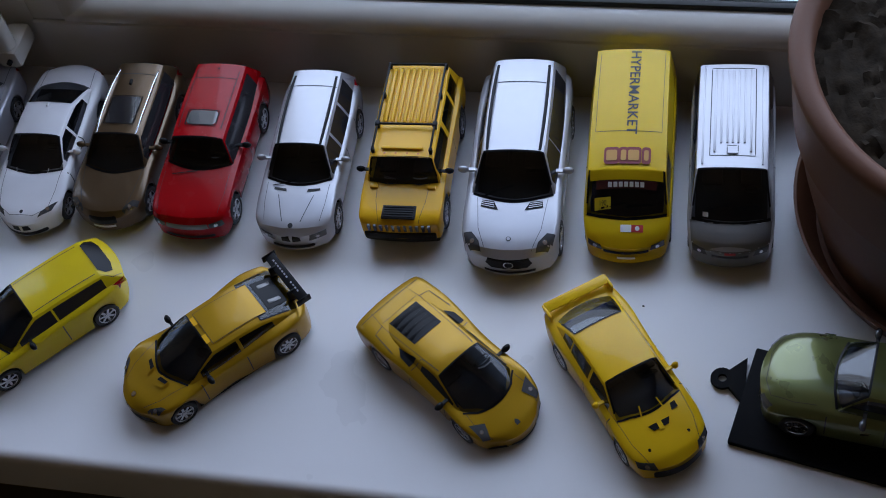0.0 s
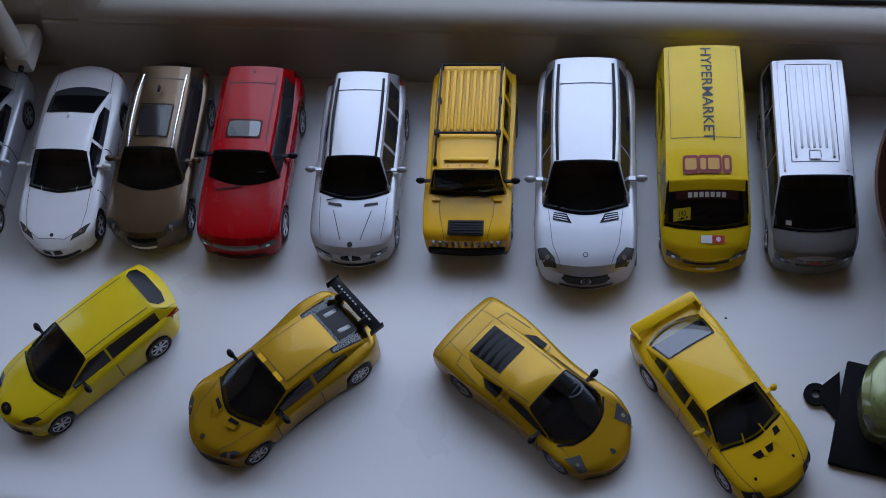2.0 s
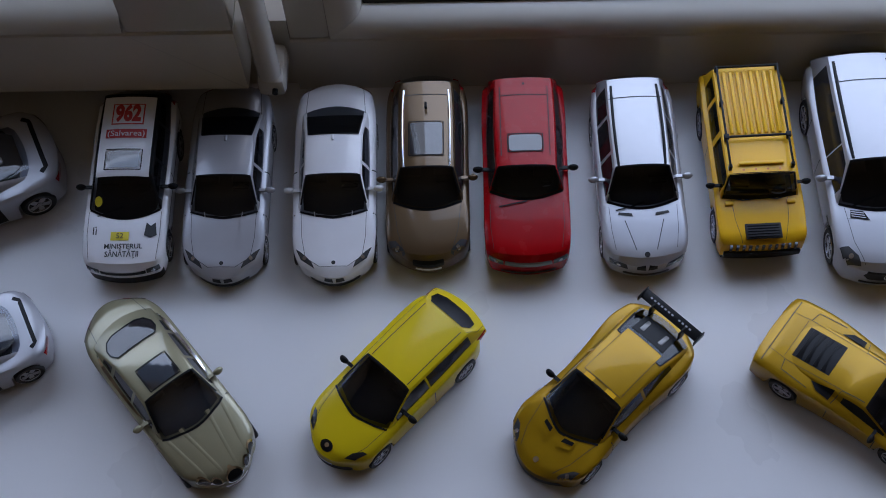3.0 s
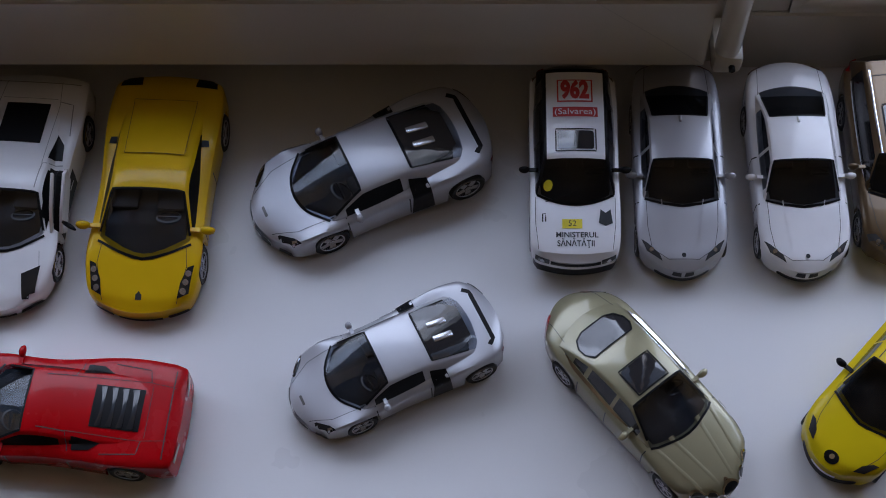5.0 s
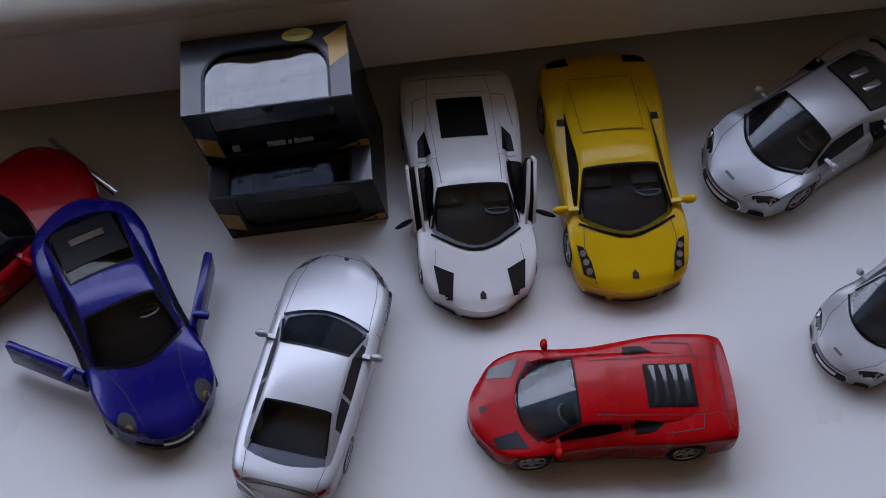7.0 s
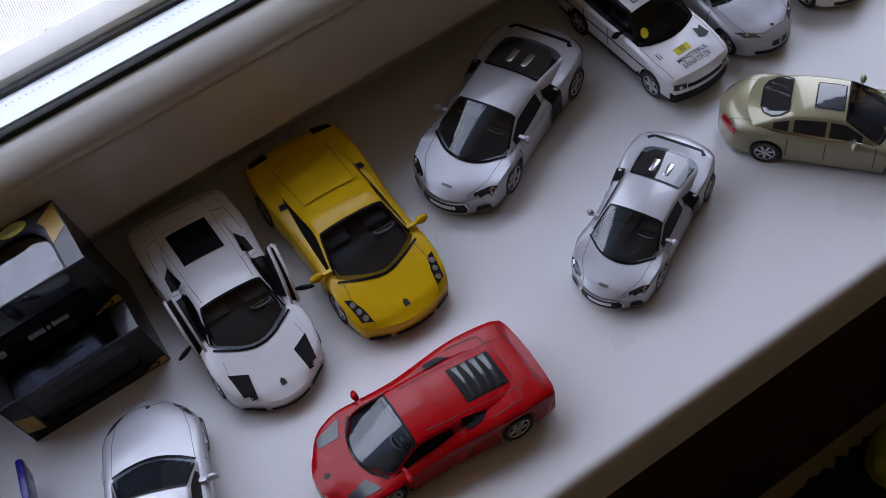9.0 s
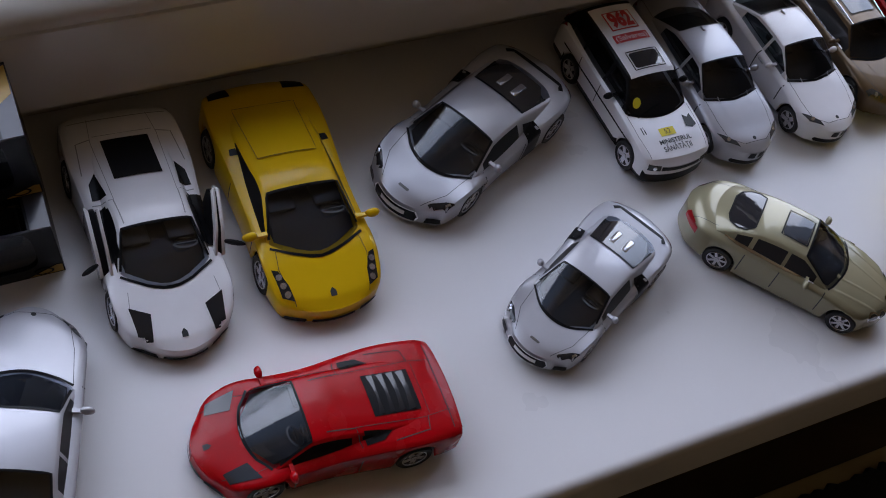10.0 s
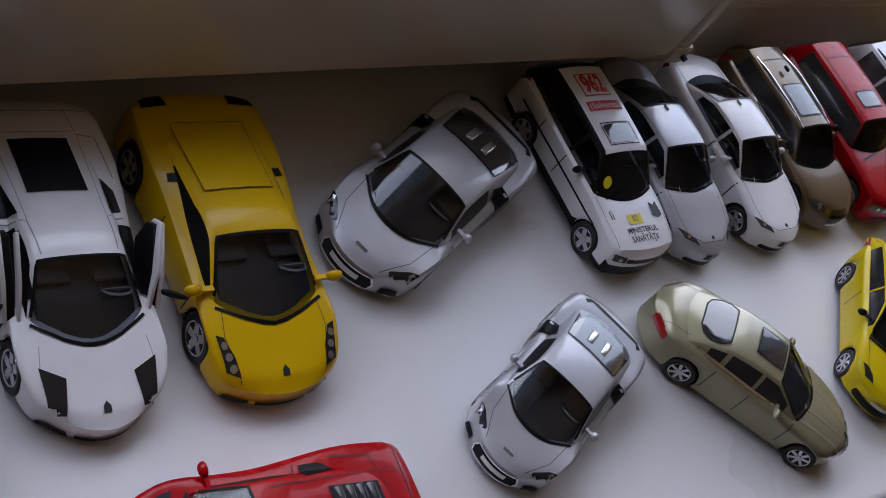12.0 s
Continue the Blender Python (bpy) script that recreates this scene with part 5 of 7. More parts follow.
def glass_engine_coupe(name, label, s, group):
    c = mid_engine(name, label, SILVER, s, group, "round", glass=GLASSL, sides=BLACK, ml=0.08)
    c.decal("side_blade", [(2.62, 0.28), (3.05, 0.28), (3.0, 0.95), (2.68, 1.05)], "left", BLACK, 0.02, "dark grey side blade")
    c.decal("side_blade", [(2.62, 0.28), (3.05, 0.28), (3.0, 0.95), (2.68, 1.05)], "right", BLACK, 0.02, "dark grey side blade")
    c.decal("engine_cover", [(-0.55, 2.83), (0.55, 2.83), (0.58, 3.15), (0.52, 3.50), (0.36, 3.74), (-0.36, 3.74), (-0.52, 3.50), (-0.58, 3.15)], "top", ROOFGLASS, 0.012, "black glass engine cover")
    for sg in (1, -1):
        c.block("intake_plenum", sg * 0.16 - 0.07, sg * 0.16 + 0.07, 3.0, 3.42, 1.09, 1.15, RIM, 0.03, turn=(-8, 0, 0))
    for k in range(4):
        c.block("engine_rib", -0.2, 0.2, 3.08 + 0.09 * k, 3.11 + 0.09 * k, 1.07 - 0.012 * k, 1.10 - 0.012 * k, RIM, 0.01)
    c.decal("grille", [(-0.44, 0.18), (0.44, 0.18), (0.48, 0.30), (0.42, 0.44), (-0.42, 0.44), (-0.48, 0.30)], "front", BLACK, 0.02, "black trapezoid grille")
    c.line("grille_rim", [(-0.44, 0.18), (0.44, 0.18), (0.48, 0.30), (0.42, 0.44), (-0.42, 0.44), (-0.48, 0.30), (-0.44, 0.18)], "front", CHROME, 0.025, 0.03)
    c.rect("number_bar", -0.26, 0.26, 0.28, 0.38, "front", PRINTW, 0.04)
    c.rect("badge", -0.11, 0.11, 0.20, 0.25, "top", GREYP, 0.014, "small grey badge", r=0.02)
    lamps(c, [(0.50, 0.14), (0.78, 0.28), (0.88, 0.58), (0.74, 0.50), (0.54, 0.30)], LAMPD)
    c.line("lamp_strip", [(0.56, 0.22), (0.74, 0.36), (0.82, 0.52)], "top", RIM, 0.04, 0.022, mirror=True)
    c.both("side_intake", [(0.58, 0.18), (0.82, 0.20), (0.80, 0.34), (0.60, 0.32)], "front", BLACK, 0.02)
    c.line("bonnet_seam", [(0.44, 0.18), (0.66, 0.6), (0.72, 1.25)], mirror=True)
    c.line("rear_slot", [(-0.66, 4.0), (-0.56, 4.12), (0.56, 4.12), (0.66, 4.0)], mat=BLACK, w=0.09)
    c.both("taillight", [(0.45, 0.68), (0.82, 0.68), (0.82, 0.82), (0.45, 0.82)], "rear", TAIL, 0.02)
    side_seams(c, (1.45, 2.6), 0.3, 0.78)
    return c


def wedge_details(c, accent):
    """Emblem, lamps and seams that the wedge-shaped cars share."""
    c.decal("badge", [(-0.05, 0.18), (0.05, 0.18), (0.05, 0.26), (0, 0.32), (-0.05, 0.26)], "top", PRINTK, 0.012, "small black shield badge")
    c.line("bonnet_seam", [(0.60, 0.12), (0.74, 0.75), (0.70, 1.05)], mirror=True)
    c.both("taillight", [(0.45, 0.62), (0.82, 0.62), (0.82, 0.74), (0.45, 0.74)], "rear", TAIL, 0.02)
    c.both("side_intake", [(0.42, 0.14), (0.80, 0.15), (0.76, 0.23), (0.46, 0.24)], "front", BLACK, 0.02)
    c.rect("front_slot", -0.36, 0.36, 0.15, 0.22, "front", BLACK, 0.02)


def wedge_coupe(name, label, mat, s, group, louvre=4, lampmat=LAMPD, lamp_shape=((0.50, 0.77), (0.84, 0.93), (0.76, 0.42), (0.56, 0.35)), **k):
    c = mid_engine(name, label, mat, s, group, "wedge", **k)
    wedge_details(c, mat)
    lamps(c, lamp_shape, lampmat)
    c.decal("engine_cover", [(-0.40, 3.0), (0.40, 3.0), (0.40, 3.88), (-0.40, 3.88)], "top", BLACK, 0.012, "black engine cover")
    for i in range(louvre):
        d = 3.06 + 0.78 * i / max(1, louvre)
        zz = smooth_line([(2.55, 1.10), (4.0, 0.95)])(d + 0.08)
        c.block("louvre", -0.38, 0.38, d, d + 0.15, zz - 0.02, zz + 0.014, LAMPD if mat is CRIMSON else BLACK, 0.012, turn=(9, 0, 0))
    c.line("deck_seam", [(0.52, 2.6), (0.56, 3.9), (0.50, 4.4)], mirror=True)
    c.line("deck_seam", [(-0.5, 4.0), (0.5, 4.0)])
    c.line("tail_seam", [(-0.84, 4.36), (0.84, 4.36)], w=0.02)
    c.line("roof_seam", [(0.50, 2.08), (0.53, 2.6), (0.84, 2.66)], w=0.018, mirror=True)
    c.line("wing_seam", [(0.86, 3.25), (0.80, 3.9), (0.56, 3.95)], w=0.018, mirror=True)
    c.both("shoulder_intake", [(0.60, 2.72), (0.82, 2.74), (0.80, 3.05), (0.66, 3.25)], "top", BLACK, 0.014)
    side_seams(c, (1.5, 2.65), 0.3, 0.7)
    return c


def yellow_wedge():
    c = mid_engine("toy_sports_car", "yellow toy sports car with dark windows", YELLOW, 1 / 34.1, "cars in the back row", "long", glass=GLASSL, sides=BLACK, cab=(1.04, 1.92, 2.45, 3.75), ml=0.13, mz=0.86, md=1.35)
    wedge_details(c, YELLOW)
    lamps(c, [(0.62, 0.24), (0.80, 0.34), (0.86, 0.78), (0.76, 0.74), (0.66, 0.50)], LAMPD)
    for k in range(3):
        for sg in (1, -1):
            c.disc("lamp_bulb", sg * (0.71 + 0.035 * k), 0.36 + 0.14 * k, 0.05, "top", RIM, 0.025)
    c.decal("engine_lid", [(-0.50, 2.6), (0.50, 2.6), (0.54, 3.75), (-0.54, 3.75)], "top", YELLOW, 0.02)
    c.line("engine_lid_seam", [(-0.50, 2.6), (0.50, 2.6), (0.54, 3.75), (-0.54, 3.75), (-0.50, 2.6)], w=0.008, up=0.026)
    c.both("shoulder_intake", [(0.70, 2.86), (0.85, 2.88), (0.83, 3.0), (0.72, 3.0)], "top", BLACK, 0.014)
    c.both("rear_vent", [(0.46, 4.05), (0.84, 4.02), (0.80, 4.22), (0.48, 4.24)], "top", BLACK, 0.014)
    side_seams(c, (1.4, 2.5), 0.3, 0.72)
    return c


def scissor_door(c, sg):
    """A door swung up about its front hinge: outer skin, dark core, pale inner frame, mirror."""
    prof = [(0.0, -0.32), (0.95, -0.34), (1.18, -0.05), (1.12, 0.14), (0.5, 0.16), (0.05, 0.06)]

    def plate(pts, t0, t1):
        bm = bmesh.new()
        rows = [[bm.verts.new((t, y, z)) for y, z in pts] for t in (t0, t1)]
        n = len(pts)
        for i in range(n):
            bm.faces.new((rows[0][i], rows[0][(i + 1) % n], rows[1][(i + 1) % n], rows[1][i]))
        bm.faces.new(rows[0])
        bm.faces.new(rows[1])
        bmesh.ops.bevel(bm, geom=list(bm.edges), offset=0.012, segments=1, affect="EDGES")
        return bm

    m = Matrix.Translation(c.P(sg * 0.83, 1.42, 0.62)) @ Matrix.Rotation(radians(-sg * 4), 4, "Z") @ Matrix.Rotation(radians(36), 4, "X") @ Matrix.Rotation(radians(sg * 8), 4, "Y") @ Matrix.Diagonal((sg * c.s, c.s, c.s, 1))
    skin, core = plate(prof, 0.13, 0.19), plate([(y * 0.95 + 0.02, z * 0.92) for y, z in prof], 0.03, 0.13)
    inner = plate([(0.0, 0.02), (0.5, 0.20), (1.12, 0.26), (1.14, 0.36), (0.5, 0.30), (0.0, 0.10)], -0.02, 0.03)
    for b in (skin, core, inner):
        b.transform(m)
    door = part("door", skin, c.mat, c.root, "door swung upwards")
    part("door_lining", core, BLACK, door)
    part("window_surround", inner, c.mat, door)
    bm = bmesh.new()
    bmesh.ops.create_icosphere(bm, subdivisions=2, radius=1)
    for v in bm.verts:
        v.co = c.P(sg * (1.17 + v.co.x * 0.17), 1.50 + v.co.y * 0.05 - 0.10 * v.co.x, 0.86 + v.co.z * 0.05 + 0.04 * v.co.x)
    part("door_mirror", bm, BLACK, door)
    c.decal("sill_opening", [(sg * 0.66, 1.62), (sg * 0.90, 1.56), (sg * 0.92, 2.55), (sg * 0.66, 2.55)], "top", BLACK, 0.02)
    c.decal("door_opening", [(1.5, 0.3), (2.65, 0.3), (2.7, 0.74), (1.5, 0.72)], "left" if sg > 0 else "right", BLACK, 0.012)


def side_door(c, sg, hinge, length, turn, mat, z0=0.22, z1=0.74, mirror=True):
    """An ordinary door, hinged at its front edge and swung out by turn degrees."""
    bm = bmesh.new()
    box(-0.07, 0.07, 0, length, z0, z1, 0.05, bm=bm)
    m = Matrix.Translation(c.P(sg * hinge[0], hinge[1], 0)) @ Matrix.Rotation(radians(-sg * turn), 4, "Z") @ Matrix.Diagonal((c.s, c.s, c.s, 1))
    bm.transform(m)
    door = part("door", bm, mat, c.root, "door standing open")
    mir = box(-0.02, 0.24, 0.12, 0.24, z1 + 0.0, z1 + 0.12, 0.03)
    if sg < 0:
        bmesh.ops.scale(mir, vec=(-1, 1, 1), verts=mir.verts)
    mir.transform(m)
    part("door_mirror", mir, mat, door)
    return door


# ---------------------------------------------------------------- the cars, front row
def yellow_hatch():
    c = Car("toy_hatchback", "lemon yellow toy hatchback with black windows", "cars in the front row", LEMON, S43, L=4.3, W=1.79, fo=0.85, wb=2.58, wr=0.32, spokes=7,
            zc=[(0, 0.62), (0.1, 0.74), (0.5, 0.86), (1.3, 1.0), (3.9, 1.05), (4.3, 0.9)], zs=[(0, 0.55), (0.15, 0.66), (0.7, 0.8), (1.4, 0.9), (3.6, 1.0), (4.1, 0.98), (4.3, 0.84)],
            hw=[(0, 0.74), (0.15, 0.84), (0.5, 0.95), (1.0, 0.985), (2.4, 1), (3.6, 0.98), (4.1, 0.9), (4.3, 0.8)], cab=(1.18, 2.05, 3.80, 4.22), cz=(0.95, 1.44, 1.38, 1.04),
            cw=(0.88, 0.66), nb=0.34, tb=0.26, bowf=0.3, bowr=0.14, pillars=[(2.45, 2.50)], sg=(1.55, 3.75), mirmat=BLACK, sides=LAMPD, rw=False)
    lamps(c, [(0.45, 0.24), (0.64, 0.36), (0.76, 0.62), (0.66, 0.58), (0.52, 0.42)], LAMPD)
    c.disc("grille", 0, 0.19, 0.15, "top", BLACK, 0.016, "oval black grille", ry=0.11)
    c.disc("badge", 0, 0.20, 0.05, "top", CHROME, 0.026, ry=0.045)
    c.rect("air_intake", -0.6, 0.6, 0.24, 0.42, "front", BLACK, 0.02, r=0.05)
    c.rect("number_bar", -0.26, 0.26, 0.44, 0.52, "front", PRINTW, 0.03)
    c.line("bonnet_seam", [(0.52, 0.3), (0.66, 0.7), (0.72, 1.25)], mirror=True)
    c.both("taillight", [(0.52, 0.78), (0.78, 0.78), (0.76, 1.0), (0.56, 1.0)], "rear", TAIL, 0.02)
    c.line("roof_groove", [(0.5, 2.1), (0.5, 3.7)], w=0.02, mirror=True)
    c.decal("rear_window", [(-0.44, 3.80), (0.44, 3.80), (0.55, 3.92), (0.53, 4.08), (0.30, 4.15), (-0.30, 4.15), (-0.53, 4.08), (-0.55, 3.92)], "top", REARGLASS, 0.014, "dark rounded rear window")
    c.line("tailgate_seam", [(0.58, 3.78), (0.68, 4.0), (0.64, 4.22)], mirror=True)
    side_seams(c, (2.48,), 0.35, 0.92)
    return c


def trophy_racer():
    c = Car("toy_racing_car", "golden yellow toy racing car with a black rear wing", "cars in the front row", GOLDY, S43, L=4.45, W=1.95, fo=0.88, wb=2.68, wr=0.33, ww=0.27, spokes=8,
            zc=[(0, 0.50), (0.1, 0.60), (0.5, 0.72), (1.3, 0.88), (3.9, 0.95), (4.45, 0.82)], zs=[(0, 0.46), (0.15, 0.58), (0.6, 0.76), (0.95, 0.80), (1.5, 0.80), (2.5, 0.84), (3.5, 0.93), (4.2, 0.9), (4.45, 0.76)],
            hw=[(0, 0.74), (0.15, 0.85), (0.5, 0.97), (0.9, 1.0), (2.1, 0.93), (3.5, 1.0), (4.1, 0.94), (4.45, 0.8)], cab=(1.18, 2.05, 3.3, 4.1), cz=(0.84, 1.28, 1.22, 0.95),
            cw=(0.82, 0.62), nb=0.34, tb=0.22, bowf=0.3, bowr=0.16, pillars=[(2.6, 2.68)], sg=(1.6, 3.5), mirmat=BLACK, clr=0.12, flare=0.02)
    c.decal("roof_panel", [(-0.48, 2.18), (0.48, 2.18), (0.46, 3.5), (-0.46, 3.5)], "top", GOLDY, 0.02)
    c.line("roof_panel_seam", [(-0.48, 2.18), (0.48, 2.18), (0.46, 3.5), (-0.46, 3.5), (-0.48, 2.18)], up=0.026)
    c.both("bonnet_scoop", [(0.12, 0.66), (0.40, 0.78), (0.40, 1.0), (0.14, 0.94)], "top", GOLDY, 0.04)
    c.both("scoop_slot", [(0.15, 0.80), (0.38, 0.88), (0.38, 0.96), (0.16, 0.90)], "top", BLACK, 0.05)
    c.both("roof_scoop", [(0.16, 2.06), (0.40, 2.06), (0.40, 2.16), (0.16, 2.16)], "top", AMBER, 0.03)
    lamps(c, [(0.52, 0.16), (0.78, 0.34), (0.86, 0.60), (0.74, 0.54), (0.58, 0.34)], LAMP)
    c.disc("badge", 0, 0.22, 0.06, "top", CHROME)
    c.decal("air_intake", [(-0.7, 0.2), (0.7, 0.2), (0.6, 0.38), (-0.6, 0.38)], "front", BLACK, 0.02)
    c.line("bonnet_seam", [(0.44, 0.24), (0.60, 0.6), (0.72, 1.22)], mirror=True)
    c.block("wing_blade", -0.74, 0.74, 4.20, 4.44, 1.20, 1.24, BLACK, 0.015, "black rear wing with white lettering", turn=(8, 0, 0))
    for sg in (1, -1):
        c.block("wing_end_plate", sg * 0.755 - 0.015, sg * 0.755 + 0.015, 4.14, 4.48, 1.08, 1.27, BLACK, 0.01)
        c.block("wing_strut", sg * 0.4 - 0.02, sg * 0.4 + 0.02, 4.1, 4.3, 0.88, 1.25, BLACK, 0.01)
    for k in range(12):
        x = -0.56 + 0.094 * k
        if k != 7:
            c.block("wing_letter", x, x + 0.05, 4.305, 4.34, 1.245, 1.252, GREYL, 0.0, turn=(8, 0, 0))
    c.decal("engine_bay", [(-0.42, 3.58), (0.42, 3.58), (0.40, 4.05), (-0.40, 4.05)], "top", BLACK, 0.014)
    for sg in (1, -1):
        c.block("engine_part", sg * 0.24 - 0.06, sg * 0.24 + 0.06, 3.66, 3.98, 1.05, 1.10, GREYP, 0.03, turn=(-18, 0, 0))
    side_seams(c, (1.5, 2.64), 0.25, 0.8)
    return c


def yellow_rally():
    c = Car("toy_rally_saloon", "yellow toy rally saloon with a tall rear wing", "cars in the front row", YELLOW, 1 / 42.6, L=4.49, W=1.79, fo=0.9, wb=2.62, wr=0.32, spokes=6,
            zc=[(0, 0.58), (0.1, 0.70), (0.5, 0.82), (1.4, 0.98), (3.9, 1.04), (4.35, 1.02), (4.49, 0.9)], zs=[(0, 0.52), (0.15, 0.64), (0.7, 0.78), (1.4, 0.88), (3.5, 0.96), (4.3, 0.95), (4.49, 0.82)],
            hw=[(0, 0.80), (0.12, 0.88), (0.5, 0.965), (0.9, 0.99), (2.4, 0.97), (3.5, 1.0), (4.2, 0.94), (4.49, 0.86)], cab=(1.24, 1.95, 3.3, 3.92), cz=(0.93, 1.42, 1.38, 1.04),
            cw=(0.87, 0.66), nb=0.22, tb=0.12, pillars=[(2.35, 2.43), (3.15, 3.2)], sg=(1.6, 3.55), glass=GLASSL, sides=LAMPD, ml=0.08)
    c.decal("bonnet_vent", [(-0.17, 0.74), (0.17, 0.74), (0.25, 0.87), (-0.25, 0.87)], "top", BLACK, 0.014, "black bonnet vent")
    c.line("vent_bar", [(0, 0.70), (0, 0.92)], mat=YELLOW, w=0.10, up=0.03)
    c.decal("bonnet_intake", [(0.36, 0.95), (0.52, 0.98), (0.52, 1.12), (0.40, 1.1)], "top", BLACK, 0.014)
    c.disc("bonnet_pin", -0.45, 0.45, 0.035, "top", BLACK)
    c.disc("bonnet_pin", 0.45, 0.45, 0.035, "top", BLACK)
    lamps(c, [(0.46, 0.56), (0.80, 0.58), (0.80, 0.70), (0.50, 0.70)], LAMP, "front", up=0.02)
    c.rect("air_intake", -0.55, 0.55, 0.24, 0.50, "front", BLACK, 0.02, r=0.06)
    c.line("bonnet_seam", [(0.58, 0.25), (0.70, 0.7), (0.74, 1.35)], mirror=True)
    c.line("bonnet_crease", [(0.2, 1.3), (0.42, 0.4)], mat=YELLOW, w=0.03, up=0.016, mirror=True)
    c.block("wing_blade", -0.74, 0.74, 4.16, 4.40, 1.15, 1.19, YELLOW, 0.015, "yellow rear wing", turn=(10, 0, 0))
    for sg in (1, -1):
        c.block("wing_side", sg * 0.74 - 0.03, sg * 0.74 + 0.03, 4.02, 4.38, 0.94, 1.19, YELLOW, 0.02, turn=(0, sg * 6, 0))
        c.block("wing_strut", sg * 0.28 - 0.02, sg * 0.28 + 0.02, 4.2, 4.35, 1.0, 1.17, YELLOW, 0.01)
    c.both("taillight", [(0.48, 0.78), (0.8, 0.78), (0.8, 0.92), (0.48, 0.92)], "rear", TAIL, 0.02)
    side_seams(c, (2.44, 1.42), 0.35, 0.9)
    return c


def ribbed_saloon():
    c = Car("toy_saloon", "champagne toy saloon with a ribbed bonnet and sunroof", "cars in the front row", CHAMP, 1 / 42, L=4.9, W=1.85, fo=0.86, wb=2.91, wr=0.33, spokes=7,
            zc=[(0, 0.55), (0.1, 0.68), (0.5, 0.82), (1.5, 0.98), (4.0, 1.04), (4.6, 0.98), (4.9, 0.8)], zs=[(0, 0.5), (0.15, 0.62), (0.7, 0.74), (1.5, 0.88), (3.6, 0.96), (4.5, 0.88), (4.9, 0.7)],
            hw=[(0, 0.66), (0.12, 0.78), (0.45, 0.93), (1.0, 0.985), (2.4, 1), (4.0, 0.97), (4.6, 0.85), (4.9, 0.7)], cab=(1.42, 2.2, 3.25, 4.1), cz=(0.93, 1.40, 1.36, 1.03),
            cw=(0.87, 0.62), nb=0.36, tb=0.3, pw=2.4, bowf=0.3, bowr=0.2, pillars=[(2.5, 2.58), (3.3, 3.36)], sg=(1.8, 3.7), glass=GLASSL, sides=LAMPD, rw=False)
    c.rect("sunroof", -0.34, 0.34, 2.3, 2.85, "top", ROOFGLASS, 0.015, "dark glass sunroof", r=0.05)
    c.line("sunroof_rim", [(-0.36, 2.28), (0.36, 2.28), (0.36, 2.87), (-0.36, 2.87), (-0.36, 2.28)], mat=BLACK, w=0.03, up=0.02)
    back = [(-0.46, 3.40), (0.46, 3.40), (0.56, 3.56), (0.56, 3.74), (0.46, 3.92), (0.28, 4.0), (-0.28, 4.0), (-0.46, 3.92), (-0.56, 3.74), (-0.56, 3.56)]
    c.decal("rear_window", back, "top", ROOFGLASS, 0.014, "dark oval rear window")
    c.line("rear_window_rim", back + back[:1], "top", BLACK, 0.03, 0.02)
    c.disc("grille", 0, 0.58, 0.17, "front", BLACK, 0.02, "oval black grille", ry=0.13)
    c.line("grille_rim", [(0.18 * math.cos(t * 0.4488), 0.58 + 0.14 * math.sin(t * 0.4488)) for t in range(15)], "front", CHROME, 0.03, 0.03)
    for x, r in ((0.36, 0.075), (0.58, 0.10)):
        for sg in (1, -1):
            c.disc("headlight", sg * x, 0.60, r, "front", LAMP, 0.025)
            c.line("headlight_rim", [(sg * x + (r + 0.02) * math.cos(t * 0.4488), 0.60 + (r + 0.02) * math.sin(t * 0.4488)) for t in range(15)], "front", CHROME, 0.025, 0.03)
    for sg in (1, -1):
        for x0, x1 in ((0.14, 0.32), (0.44, 0.66)):
            bm = bmesh.new()
            prev = None
            for k in range(13):
                t = k / 12
                d, x = 0.14 + 1.26 * t, sg * (x0 + (x1 - x0) * t)
                hit, _, _ = c.cast("top", x, d)
                if hit is None:
                    continue
                z = hit.z / c.s
                w, h = 0.06, 0.004
                cur = [bm.verts.new(c.P(x + a, d, z + b)) for a, b in ((-w, -0.006), (-w * 0.4, h), (w * 0.4, h), (w, -0.006))]
                if prev:
                    for i in range(3):
                        bm.faces.new((prev[i], prev[i + 1], cur[i + 1], cur[i]))
                prev = cur
            part("bonnet_rib", bm, CHAMP, c.root, smooth=70)
    c.disc("bonnet_badge", 0, 0.2, 0.045, "top", CHROME)
    c.both("taillight", [(0.4, 0.66), (0.66, 0.66), (0.66, 0.84), (0.4, 0.84)], "rear", TAIL, 0.02)
    c.both("taillight_side", [(4.45, 0.66), (4.66, 0.66), (4.66, 0.82), (4.45, 0.82)], "left", TAIL, 0.02)
    c.line("boot_seam", [(0.62, 4.1), (0.52, 4.75)], mirror=True)
    c.line("window_trim", [(1.8, 0.95), (3.9, 1.0)], "left", CHROME, 0.03, 0.025, mirror=True)
    c.rect("number_bar", -0.26, 0.26, 0.32, 0.40, "front", PRINTW, 0.03)
    side_seams(c, (2.54, 3.34, 1.5), 0.35, 0.9)
    return c


